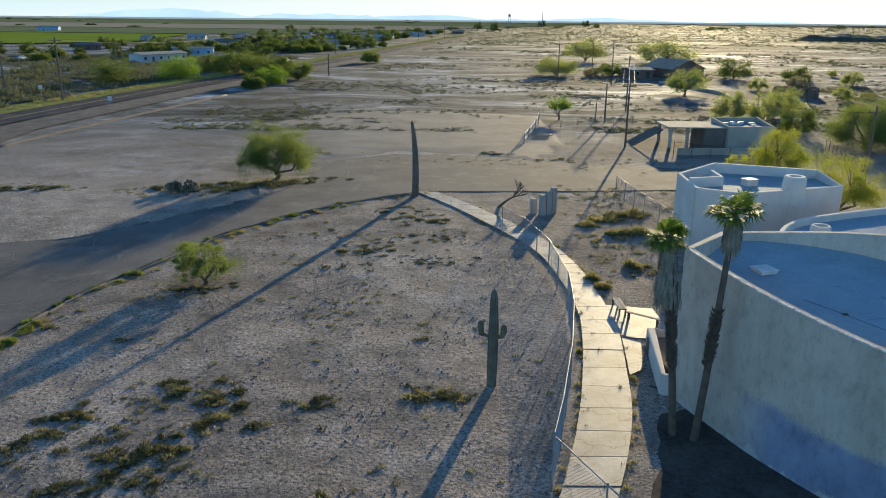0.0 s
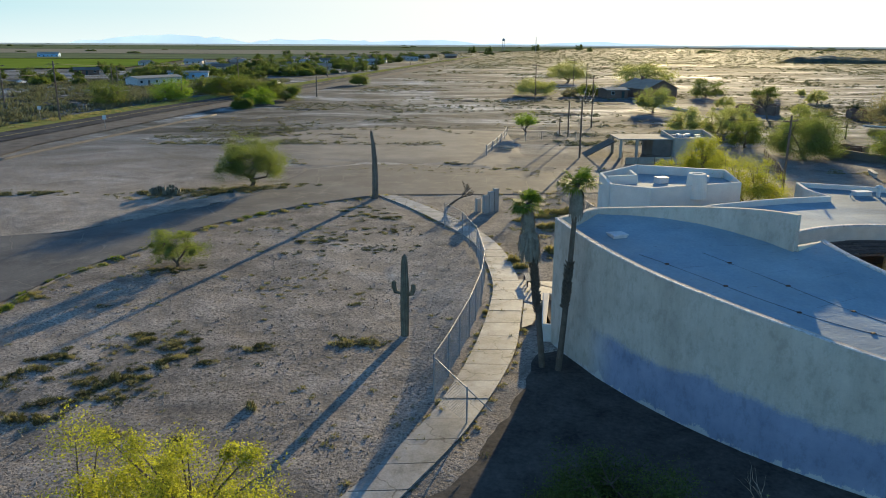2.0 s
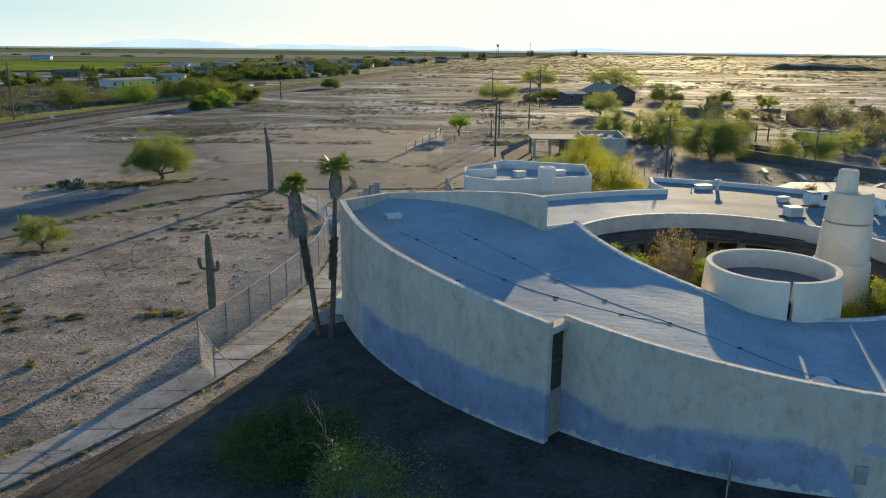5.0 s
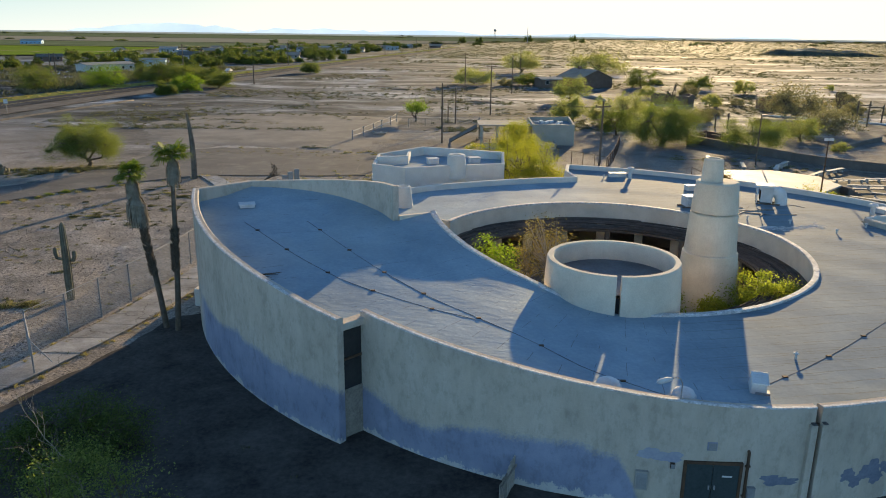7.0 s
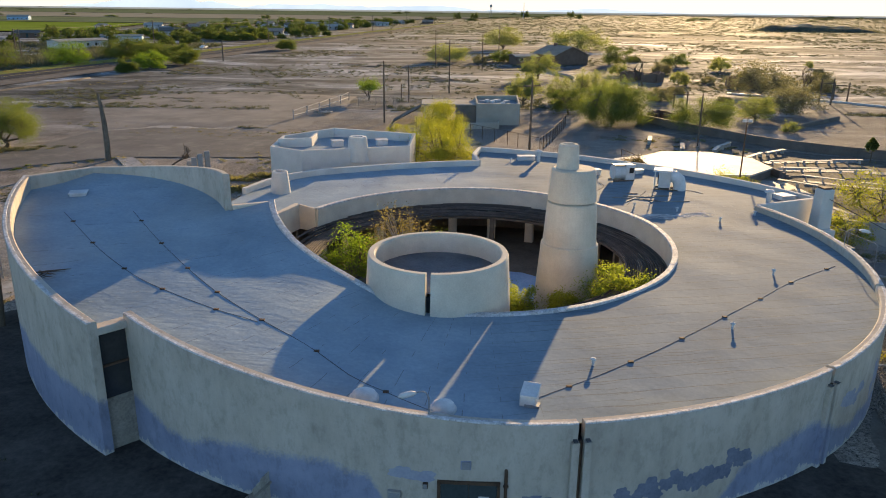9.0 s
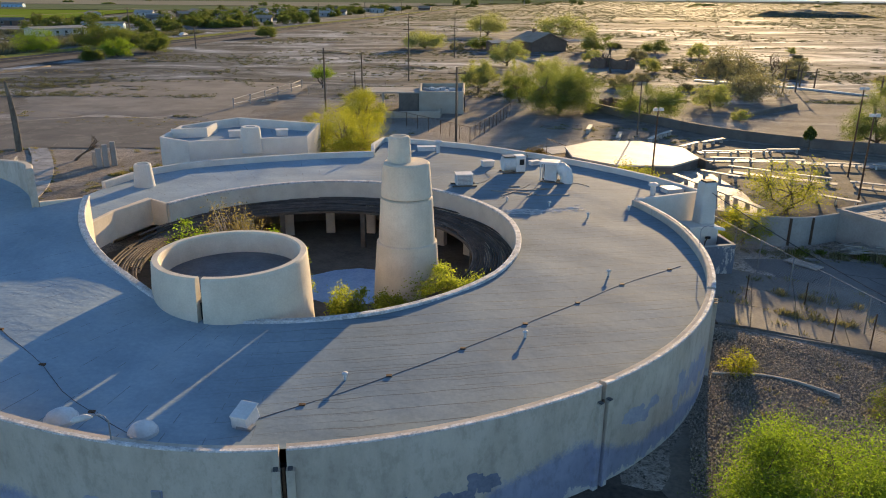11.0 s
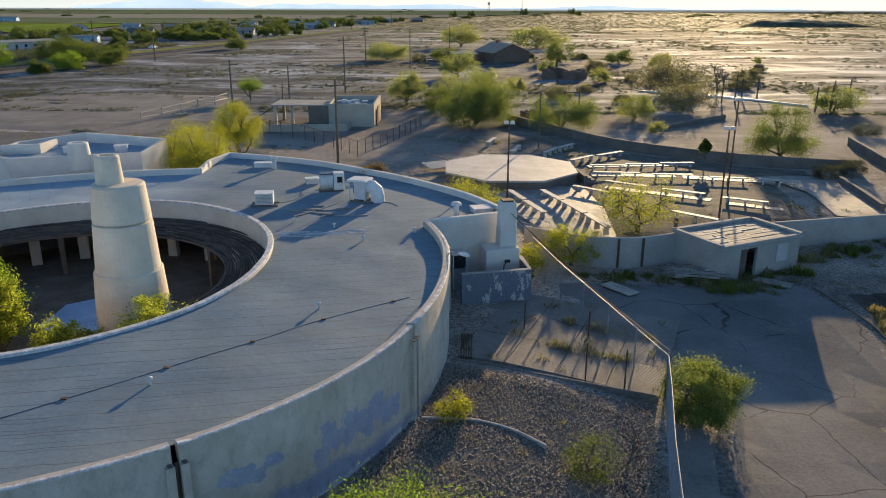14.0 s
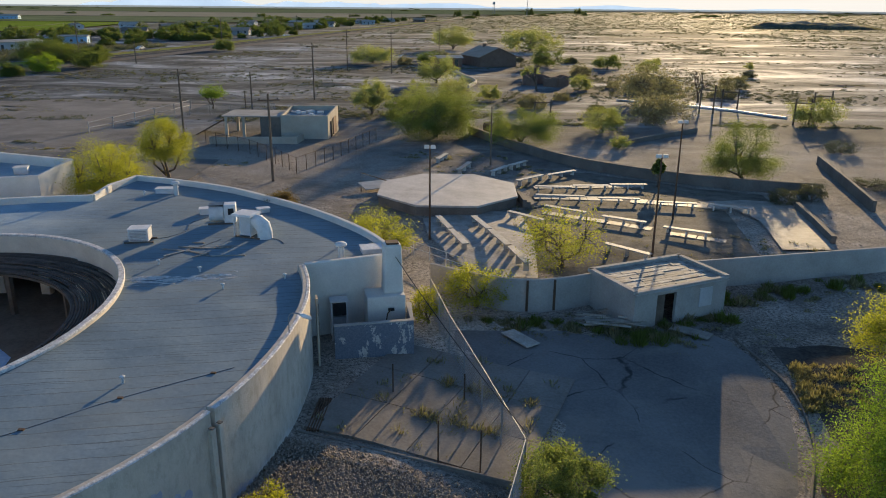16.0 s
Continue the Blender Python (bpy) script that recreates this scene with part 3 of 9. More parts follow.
# ---------------------------------------------------------------- mesh tools
class Shape:
    """Collects vertices and faces for one mesh."""

    def __init__(self):
        self.v, self.f = [], []

    def quad(self, a, b, c, d):
        n = len(self.v)
        self.v += [tuple(a), tuple(b), tuple(c), tuple(d)]
        self.f.append((n, n + 1, n + 2, n + 3))
        return self

    def box(self, cx, cy, cz, sx, sy, sz, rz=0.0, taper=1.0, rx=0.0):
        """Box centred on cx, cy with its foot at cz; taper narrows its top."""
        n = len(self.v)
        r = Euler((rx, 0, rz)).to_matrix()
        for k, s in ((0, 1.0), (1, taper)):
            for ux, uy in ((-1, -1), (1, -1), (1, 1), (-1, 1)):
                p = r @ Vector((ux * sx / 2 * s, uy * sy / 2 * s, k * sz))
                self.v.append((cx + p.x, cy + p.y, cz + p.z))
        self.f += [tuple(n + i for i in q) for q in ((0, 3, 2, 1), (4, 5, 6, 7), (0, 1, 5, 4), (1, 2, 6, 5), (2, 3, 7, 6), (3, 0, 4, 7))]
        return self

    def tube(self, pts, radii, n=6, caps=True):
        pts = [Vector(p) for p in pts]
        if not isinstance(radii, (list, tuple)):
            radii = [radii] * len(pts)
        start, last = len(self.v), None
        for i, p in enumerate(pts):
            d = (pts[min(i + 1, len(pts) - 1)] - pts[max(i - 1, 0)]).normalized()
            if last is None:
                u = d.orthogonal().normalized()
            else:
                u = (last - d * last.dot(d)).normalized()
            last, w = u, d.cross(u)
            for k in range(n):
                a = 2 * math.pi * k / n
                self.v.append(tuple(p + (u * math.cos(a) + w * math.sin(a)) * radii[i]))
        for i in range(len(pts) - 1):
            for k in range(n):
                a, b = start + i * n + k, start + i * n + (k + 1) % n
                self.f.append((a, b, b + n, a + n))
        if caps:
            self.f.append(tuple(start + k for k in reversed(range(n))))
            self.f.append(tuple(start + (len(pts) - 1) * n + k for k in range(n)))
        return self

    def lathe(self, cx, cy, profile, n=48, a0=0.0, a1=360.0):
        """Turns a profile of (radius, z) about a vertical axis."""
        closed = abs(a1 - a0) >= 359.9
        cols = n if closed else n + 1
        s, m = len(self.v), len(profile)
        for i in range(cols):
            a = radians(a0 + (a1 - a0) * i / n)
            for r, z in profile:
                self.v.append((cx + r * math.cos(a), cy + r * math.sin(a), z))
        for i in range(n):
            j = (i + 1) % cols
            for k in range(m - 1):
                self.f.append((s + i * m + k, s + j * m + k, s + j * m + k + 1, s + i * m + k + 1))
        return self

    def wall(self, pts, base, tops, thick, lip=0.05, side=0.0):
        """A wall of some thickness along a path, with a slightly rounded top. side: -1 or 1 puts the path on one face."""
        n = len(pts)
        bases = base if isinstance(base, (list, tuple)) else [base] * n
        tops = tops if isinstance(tops, (list, tuple)) else [tops] * n
        s = len(self.v)
        for i in range(n):
            p0, p1 = Vector(pts[max(i - 1, 0)][:2]), Vector(pts[min(i + 1, n - 1)][:2])
            d = (p1 - p0).normalized()
            nx = Vector((d.y, -d.x))
            if 0 < i < n - 1:
                d0 = (Vector(pts[i][:2]) - p0).normalized()
                nx = nx / max(0.5, nx.dot(Vector((d0.y, -d0.x))))
            c = Vector(pts[i][:2]) + nx * side * thick / 2
            for o, z in ((0.5, bases[i]), (0.5, tops[i] - lip), (0.5 - lip / thick, tops[i]), (-0.5 + lip / thick, tops[i]), (-0.5, tops[i] - lip), (-0.5, bases[i])):
                q = c + nx * o * thick
                self.v.append((q.x, q.y, z))
        for i in range(n - 1):
            for k in range(5):
                a, b = s + i * 6 + k, s + (i + 1) * 6 + k
                self.f.append((a, b, b + 1, a + 1))
        self.f.append(tuple(s + k for k in range(6)))
        self.f.append(tuple(s + (n - 1) * 6 + k for k in reversed(range(6))))
        return self


def mesh_of(name, shape, material, smooth=False, bevel=0.0):
    me = bpy.data.meshes.new(name)
    me.from_pydata(shape.v, [], shape.f)
    if bevel:
        bm = bmesh.new()
        bm.from_mesh(me)
        bmesh.ops.remove_doubles(bm, verts=bm.verts, dist=0.0005)
        edges = [e for e in bm.edges if len(e.link_faces) == 2 and e.calc_face_angle(0) > 0.6]
        bmesh.ops.bevel(bm, geom=edges, offset=bevel, segments=2, profile=0.5, affect="EDGES", clamp_overlap=True)
        bm.to_mesh(me)
        bm.free()
    if len(shape.f) < 4000 and not bevel:
        bm = bmesh.new()
        bm.from_mesh(me)
        bmesh.ops.recalc_face_normals(bm, faces=bm.faces)
        bm.to_mesh(me)
        bm.free()
    me.materials.append(material)
    if smooth:
        me.polygons.foreach_set("use_smooth", [True] * len(me.polygons))
    me.update()
    return me


def part(name, shape, material, parent, label="", smooth=False, bevel=0.0, at=(0, 0, 0), turn=0.0):
    """One mesh object under a thing or a part."""
    ob = new(name, mesh_of(name, shape, material, smooth, bevel))
    ob.parent = parent
    ob.location, ob.rotation_euler = at, (0, 0, turn)
    return tagged(ob, label) if label else ob


def thing(name, at, label, category, group="", turn=0.0, kind=""):
    """An Empty at the foot of a thing."""
    ob = new(name)
    ob.empty_display_size = 0.3
    ob.location, ob.rotation_euler = at, (0, 0, turn)
    return tagged(ob, label, category, group, kind)


def solid(name, shape, material, label, category, kind="", group="", smooth=False, bevel=0.0, at=(0, 0, 0)):
    ob = new(name, mesh_of(name, shape, material, smooth, bevel))
    ob.location = at
    return tagged(ob, label, category, group, kind)


def smoothstep(a, b, x):
    k = min(1.0, max(0.0, (x - a) / (b - a)))
    return k * k * (3 - 2 * k)


def land(x, y):
    """Height of the land: level, a little lower in the yard east of the museum."""
    fall = -0.55 * smoothstep(58.5, 67, x) * (1 - smoothstep(48, 58, y))
    return fall - 0.65 * smoothstep(64, 76, x) * (1 - smoothstep(28, 43, y)) * (1 - smoothstep(90, 130, x)) - 0.10


def curve_through(pts, step=1.0):
    """A smooth path (Catmull-Rom) through points, with points about step apart."""
    P = [Vector(p) for p in pts]
    P = [2 * P[0] - P[1]] + P + [2 * P[-1] - P[-2]]
    out = []
    for i in range(1, len(P) - 2):
        a, b, c, d = P[i - 1:i + 3]
        n = max(1, round((c - b).length / step))
        for k in range(n):
            t = k / n
            out.append(0.5 * (2 * b + (c - a) * t + (2 * a - 5 * b + 4 * c - d) * t * t + (3 * b - 3 * c + d - a) * t ** 3))
    return out + [P[-2]]


def spread(a, b, n):
    return [a + (b - a) * i / (n - 1) for i in range(n)]


def fill(outline, height, step, holes=()):
    """A sheet that fills an outline, with inner points on a grid; height(x, y) gives z."""
    from mathutils.geometry import delaunay_2d_cdt
    pts, edges = [], []
    for ring in (outline, *holes):
        s = len(pts)
        pts += [Vector(p[:2]) for p in ring]
        edges += [(s + i, s + (i + 1) % len(ring)) for i in range(len(ring))]
    xs, ys = [p.x for p in pts], [p.y for p in pts]

    def inside(x, y, ring):
        c = False
        for i in range(len(ring)):
            (x1, y1), (x2, y2) = ring[i][:2], ring[i - 1][:2]
            if (y1 > y) != (y2 > y) and x < (x2 - x1) * (y - y1) / (y2 - y1) + x1:
                c = not c
        return c

    x = min(xs) + step / 2
    while x < max(xs):
        y = min(ys) + step / 2
        while y < max(ys):
            if inside(x, y, outline) and not any(inside(x, y, h) for h in holes):
                pts.append(Vector((x, y)))
            y += step
        x += step
    co, _, faces, *_ = delaunay_2d_cdt(pts, edges, [], 0, 0.001)
    sh = Shape()
    sh.v = [(p.x, p.y, height(p.x, p.y)) for p in co]
    for f in faces:
        mx, my = sum(co[i].x for i in f) / len(f), sum(co[i].y for i in f) / len(f)
        if inside(mx, my, outline) and not any(inside(mx, my, h) for h in holes):
            sh.f.append(tuple(f))
    return sh


# ---------------------------------------------------------------- land
def axis(fine0, fine1, step, far0, far1):
    a = [fine0]
    while a[-1] < fine1:
        a.append(a[-1] + step)
    s = step
    while a[-1] < far1:
        s *= 1.22
        a.append(min(far1, a[-1] + s))
    s = step
    while a[0] > far0:
        s *= 1.22
        a.insert(0, max(far0, a[0] - s))
    return a


def make_ground():
    xs, ys = axis(-45, 112, 1.0, -4600, 4600), axis(-4, 125, 1.0, -900, 4600)
    sh = Shape()
    for y in ys:
        for x in xs:
            n = noise.noise((x * 0.23, y * 0.23, 3)) * 0.07 + noise.noise((x * 0.9, y * 0.9, 7)) * 0.035
            sh.v.append((x, y, land(x, y) - 0.07 + min(0.06, n)))
    w = len(xs)
    for j in range(len(ys) - 1):
        for i in range(w - 1):
            a = j * w + i
            sh.f.append((a, a + 1, a + w + 1, a + w))
    solid("ground", sh, MAT["ground"], "bare pale desert soil with pebbles and dry patches", "ground", "structure", smooth=True)


make_ground()


def draped(name, outline, material, label, category, lift=0.03, step=4.0, dip=0.14):
    ring = [Vector((*p, 0)) for p in outline]
    sides = list(zip(ring, ring[1:] + ring[:1]))

    def height(x, y):
        # the rim dips under the soil, so that sand laps over it
        p = Vector((x, y, 0))
        d = min((p - a - (b - a) * min(1, max(0, (p - a).dot(b - a) / (b - a).length_squared))).length for a, b in sides)
        return land(x, y) + lift - dip * (1 - smoothstep(0, 1.6, d))

    sh = fill(outline, height, step)
    return solid(name, sh, material, label, category, "structure")


# worn driveway that sweeps past the museum, and the dusty lot behind it
draped("road_drive", [(-24.6, 36), (-24.3, 38.4), (-23.2, 44.6), (-21, 50.3), (-17.8, 58.9), (-14, 64.9), (-9.6, 69.8), (-4.9, 73.5), (-1, 75.2), (11, 75.7), (23.5, 76.8), (36, 77.5), (36, 88), (31, 88.5), (13, 92), (4, 96), (-6, 97), (-13, 92), (-14.5, 82), (-16.8, 73), (-20, 68.5), (-25.3, 61.6), (-29.9, 57.2), (-40, 54), (-60, 50), (-60, 36)],
       MAT["asphalt"], "cracked worn asphalt driveway dusted with sand", "driveway", 0.0, 4.0, 0.0)
draped("road_lot", [(-13.2, 93), (-6, 98), (4, 97), (13, 93), (18, 104), (18.5, 140), (-5, 146), (-22, 141), (-28, 127), (-22, 106)],
       MAT["lot"], "old parking lot of dusty cracked asphalt", "parking lot", 0.02, 6.0)


def strip(left, right, z=0.03):
    n = min(len(left), len(right))
    sh = Shape()
    for i in range(n):
        for p in (left[i], right[i]):
            sh.v.append((p[0], p[1], land(p[0], p[1]) + z))
    sh.f = [(2 * i, 2 * i + 1, 2 * i + 3, 2 * i + 2) for i in range(n - 1)]
    return sh


HW_N = [(-60, 60), (-66, 90), (-69.4, 119), (-66.1, 146), (-62, 175), (-54.3, 218), (-41.9, 288), (-23.3, 407), (10, 620), (60, 940)]
HW_F = [(-70, 60), (-75.5, 90), (-78, 122), (-74.3, 150), (-70.5, 179), (-62.6, 222), (-50, 292), (-31.5, 410), (1.5, 622), (51, 942)]
solid("road_highway", strip(HW_F, HW_N, 0.12), MAT["highway"], "dark two-lane asphalt highway", "road", "structure")
mid = [((a[0] + b[0]) / 2, (a[1] + b[1]) / 2) for a, b in zip(HW_F, HW_N)]
solid("trim_road_line", strip([(p[0] - 0.12, p[1]) for p in mid], [(p[0] + 0.12, p[1]) for p in mid], 0.15), MAT["line"], "faded yellow line down the highway", "road line", "structure")
solid("ground_verge", strip([(p[0] - 7, p[1] + 4) for p in HW_F], [(p[0] - 0.3, p[1]) for p in HW_F], 0.10), MAT["verge"], "grassy yellow-green road verge", "grass verge", "structure")
solid("ground_shoulder", strip([(p[0] + 0.3, p[1]) for p in HW_N], [(p[0] + 7.5, p[1] - 4) for p in HW_N], 0.06), MAT["shoulder"], "gravelly brown road shoulder", "road shoulder", "structure")

# kerb along the near edge of the driveway
KERB = curve_through([(-24.0, 36, 0), (-23.7, 39, 0), (-22.7, 44.7, 0), (-20.5, 50.4, 0), (-17.4, 58.7, 0), (-13.6, 64.6, 0), (-9.3, 69.4, 0), (-4.7, 73.0, 0), (-1.6, 74.6, 0)], 1.5)


def broken_kerb(name, path, top, label, seed):
    """A kerb of short concrete lengths, some of them sunk, skewed or gone."""
    k = thing(name, (0, 0, 0), label, "kerb", kind="structure")
    rng = random.Random(seed)
    for a, b in zip(path, path[1:]):
        if rng.random() < 0.10:
            continue
        u = Vector((rng.uniform(-0.05, 0.05), rng.uniform(-0.05, 0.05), 0))
        part("kerb_length", Shape().wall([a + u, b.lerp(a, 0.03) - u], -0.4, top - rng.random() * 0.14, 0.14, 0.03), MAT["slab"], k)


broken_kerb("trim_kerb", KERB, 0.04, "low broken concrete kerb along the driveway", 3)
KERB2 = curve_through([(-40, 53.4, 0), (-30, 56.8, 0), (-25.8, 61.3, 0), (-20.6, 68.4, 0), (-17, 72.6, 0)], 1.5)
broken_kerb("trim_kerb.001", KERB2, 0.0, "low sunken concrete kerb across the driveway", 5)
BERM = [(-58.7, 98), (-57.9, 106), (-56.5, 116), (-54.4, 130), (-51.8, 145), (-47.6, 170)]
solid("ground_berm", Shape().wall(curve_through([(*p, 0) for p in BERM], 3), -0.3, 0.10, 0.7, 0.2), MAT["stone_dark"], "low dark earth berm beside the lot", "berm", "structure", smooth=True)

# sidewalk: concrete panels with open joints, each a piece of its own
SW_L = curve_through([(-2.3, 74.9, 0), (1.2, 69.0, 0), (4.5, 62.1, 0), (7.2, 55.6, 0), (8.2, 49.9, 0), (8.5, 42.9, 0), (8.0, 38.2, 0), (7.0, 32.8, 0), (6.2, 29.4, 0), (5.5, 26.9, 0), (4.5, 23.8, 0), (3.1, 20.6, 0), (1.3, 17.2, 0), (-0.5, 14.4, 0), (-2.4, 11.8, 0), (-5.2, 8.2, 0)], 0.25)
SW_R = curve_through([(-0.2, 74.9, 0), (2.9, 69.8, 0), (6.2, 63.4, 0), (8.7, 57.2, 0), (10.0, 51.5, 0), (10.4, 44.8, 0), (10.3, 39.6, 0), (9.6, 34.6, 0), (8.9, 30.6, 0), (7.9, 27.1, 0), (6.7, 23.8, 0), (5.5, 20.9, 0), (3.7, 17.5, 0), (2.0, 14.5, 0), (0.3, 11.9, 0), (-2.4, 8.0, 0)], 0.25)


def at_share(path, k):
    x = k * (len(path) - 1)
    i = min(int(x), len(path) - 2)
    return path[i].lerp(path[i + 1], x - i)


def make_sidewalk():
    base = strip([at_share(SW_L, i / 90) for i in range(91)], [at_share(SW_R, i / 90) for i in range(91)], -0.02)
    walk_ob = solid("pavement_sidewalk", base, MAT["earth"], "curving pale concrete footpath of square panels", "footpath", "structure")
    rng = random.Random(4)
    n = 34
    for i in range(n):
        k0, k1 = (i + 0.012) / n, (i + 0.988) / n
        lift = 0.045 + rng.uniform(-0.012, 0.015)
        sh = Shape()
        for k in (k0, (k0 + k1) / 2, k1):
            a, b = at_share(SW_L, k), at_share(SW_R, k)
            for p in (a, b):
                z = land(p.x, p.y)
                sh.v += [(p.x, p.y, z - 0.05), (p.x, p.y, z + lift)]
        for s in (0, 4):
            sh.f += [(s + 1, s + 3, s + 7, s + 5), (s, s + 1, s + 5, s + 4), (s + 3, s + 2, s + 6, s + 7)]
        sh.f += [(0, 2, 3, 1), (8, 9, 11, 10)]
        part("panel", sh, MAT["path"], walk_ob)
    # short branch of the path to the entrance
    br = Shape()
    br.v = [(10.35, 43.6, -0.06), (13.2, 43.0, -0.06), (13.2, 38.4, -0.06), (10.3, 38.6, -0.06)]
    br.f = [(0, 1, 2, 3)]
    part("panel", br, MAT["path"], walk_ob)
    wedge = Shape()
    wedge.v = [(9.62, 34.0, -0.06), (10.4, 34.6, -0.06), (11.3, 38.34, -0.06), (10.28, 38.54, -0.06)]
    wedge.f = [(0, 1, 2, 3)]
    part("panel", wedge, MAT["path"], walk_ob)


make_sidewalk()
# sheet of darkened soil paints in the shade along the museum wall
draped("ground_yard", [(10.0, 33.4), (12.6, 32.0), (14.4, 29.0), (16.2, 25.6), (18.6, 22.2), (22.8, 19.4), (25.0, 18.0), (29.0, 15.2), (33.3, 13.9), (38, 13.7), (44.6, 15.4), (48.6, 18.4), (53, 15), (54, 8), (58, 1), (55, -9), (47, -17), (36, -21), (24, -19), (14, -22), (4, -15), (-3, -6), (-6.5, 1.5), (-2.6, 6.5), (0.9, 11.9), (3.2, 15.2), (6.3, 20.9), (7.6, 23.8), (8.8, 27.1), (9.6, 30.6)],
       MAT["shaded_soil"], "bare brown soil with dry weeds, museum shade in its colour", "ground", 0.02, 2.5, 0.12)

# ---------------------------------------------------------------- museum
CX, CY = 36.6, 31.2
LX, LY, LR = 38.64, 38.53, 28.3
FOOT = -0.35


def polar(r, a, z=0.0):
    return (CX + r * math.cos(radians(a)), CY + r * math.sin(radians(a)), z)


def steps(table, a):
    for (a0, z0), (a1, z1) in zip(table, table[1:]):
        if a <= a1:
            k = min(1, max(0, (a - a0) / (a1 - a0)))
            return z0 + (z1 - z0) * k
    return table[-1][1]


# outer wall about the same centre: angle, radius, height of the top
OUTER = [(-138, 20.0, 5.44), (-120, 19.78, 4.88), (-105, 19.64, 4.37), (-90, 19.55, 3.97), (-75, 19.45, 3.89), (-60, 19.55, 3.89), (-45, 19.86, 3.90), (-30, 20.13, 3.97), (-15, 20.24, 4.09), (0, 20.38, 4.14), (10, 20.62, 4.12), (23.4, 20.9, 4.08)]
OUT_R = [(p.x, p.y) for p in curve_through([(a, r, 0) for a, r, _ in OUTER], 3.0)]
OUT_TOP = [(p.x, p.y) for p in curve_through([(a, z, 0) for a, _, z in OUTER], 3.0)]
ROOF_Z = [(-195, 7.1), (-189, 6.95), (-185, 6.55), (-182, 6.42), (-177, 6.26), (-165, 5.98), (-150, 5.36), (-138, 5.06), (-127, 4.84), (-121, 4.66), (-114, 4.36), (-107, 4.05), (-100, 3.82), (-95, 3.7)]
TILT = [(-184, 0.0), (-177, 0.2), (-166, 0.7), (-150, 1.0), (-114, 1.0), (-107, 0.7), (-95, 0.0)]      # how strongly the wing falls outwards
# the court's rim about the centre: angle, radius, height of the coping; longer towards the north
COURT = [(-178, 11.42, 6.50), (-175, 11.3, 6.37), (-160, 10.9, 5.85), (-145, 10.5, 5.28), (-130, 10.15, 4.69), (-115, 10.2, 4.05), (-100, 10.25, 3.80), (-85, 10.14, 3.80), (-70, 10.02, 3.79), (-55, 9.97, 3.77), (-40, 10.1, 3.77), (-25, 10.4, 3.80), (-10, 10.7, 3.86), (5, 11.03, 3.94), (20, 11.48, 3.96), (35, 12.05, 3.89), (50, 12.75, 3.80), (65, 13.45, 3.76), (80, 13.95, 3.75), (95, 14.0, 3.75), (110, 13.75, 3.76), (125, 13.29, 3.78), (145, 12.56, 3.84)]
COURT_R = curve_through([(a, r, 0) for a, r, _ in COURT], 3.0)
COURT_R = [(p.x, p.y) for p in COURT_R]
COURT_Z = [(a, z) for a, _, z in COURT]
museum = thing("museum_building", (CX, CY, 0), "round stucco museum with an open court and rising spiral roof", "building")
OFF = (-CX, -CY, 0)


def wing_z(x, y):
    a = math.degrees(math.atan2(y - CY, x - CX))
    if a > 0:
        a -= 360
    # from the rim the roof runs over four metres into the level of the outer part
    far = steps(ROOF_Z, a) - 0.228 * steps(TILT, a)
    k = smoothstep(0.0, 4.0, math.hypot(x - CX, y - CY) - steps(COURT_R, a))
    edge = steps(COURT_Z, a) - 0.07
    return edge + (far - edge) * k + 0.03 * noise.noise((x * 0.5, y * 0.5, 0)) + 0.012 * noise.noise((x * 1.7, y * 1.7, 4))


def low_z(x, y):
    a = math.degrees(math.atan2(y - CY, x - CX))
    z = 3.68 + 0.05 * noise.noise((x * 0.35, y * 0.35, 1)) if math.hypot(x - CX, y - CY) < 19.0 else 3.72
    if -95.5 < a < -78:
        k = smoothstep(-95, -78, a)
        z = wing_z(x, y) * (1 - k) + z * k
    return z


def on_wall(a, out=0.0):
    return polar(steps(OUT_R, a) + out, a)


def outer_panel(a0, a1):
    aa = spread(a0, a1, max(3, round(abs(a1 - a0) / 0.7)))
    sh = Shape().wall([on_wall(a) for a in aa], FOOT, [steps(OUT_TOP, a) for a in aa], 0.36, 0.05, -1)
    part("coping", Shape().wall([on_wall(a, 0.02) for a in aa], [steps(OUT_TOP, a) - 0.03 for a in aa], [steps(OUT_TOP, a) + 0.014 + 0.03 * noise.noise((a * 2.1, 0, 2)) for a in aa], 0.19, 0.03, -1), MAT["coping"], museum, "flaking pale coat on the wall top", at=OFF)
    return part("outer_wall", sh, MAT["stucco"], museum, at=OFF, smooth=False)


JOINTS = [-83.0, -51.0, -19.9]       # open vertical joints with downpipes
ends = [-135.0] + JOINTS + [23.4]
for i in range(4):
    outer_panel(ends[i] + (0.32 if i else 0), ends[i + 1] - (0.32 if i < 3 else 0))
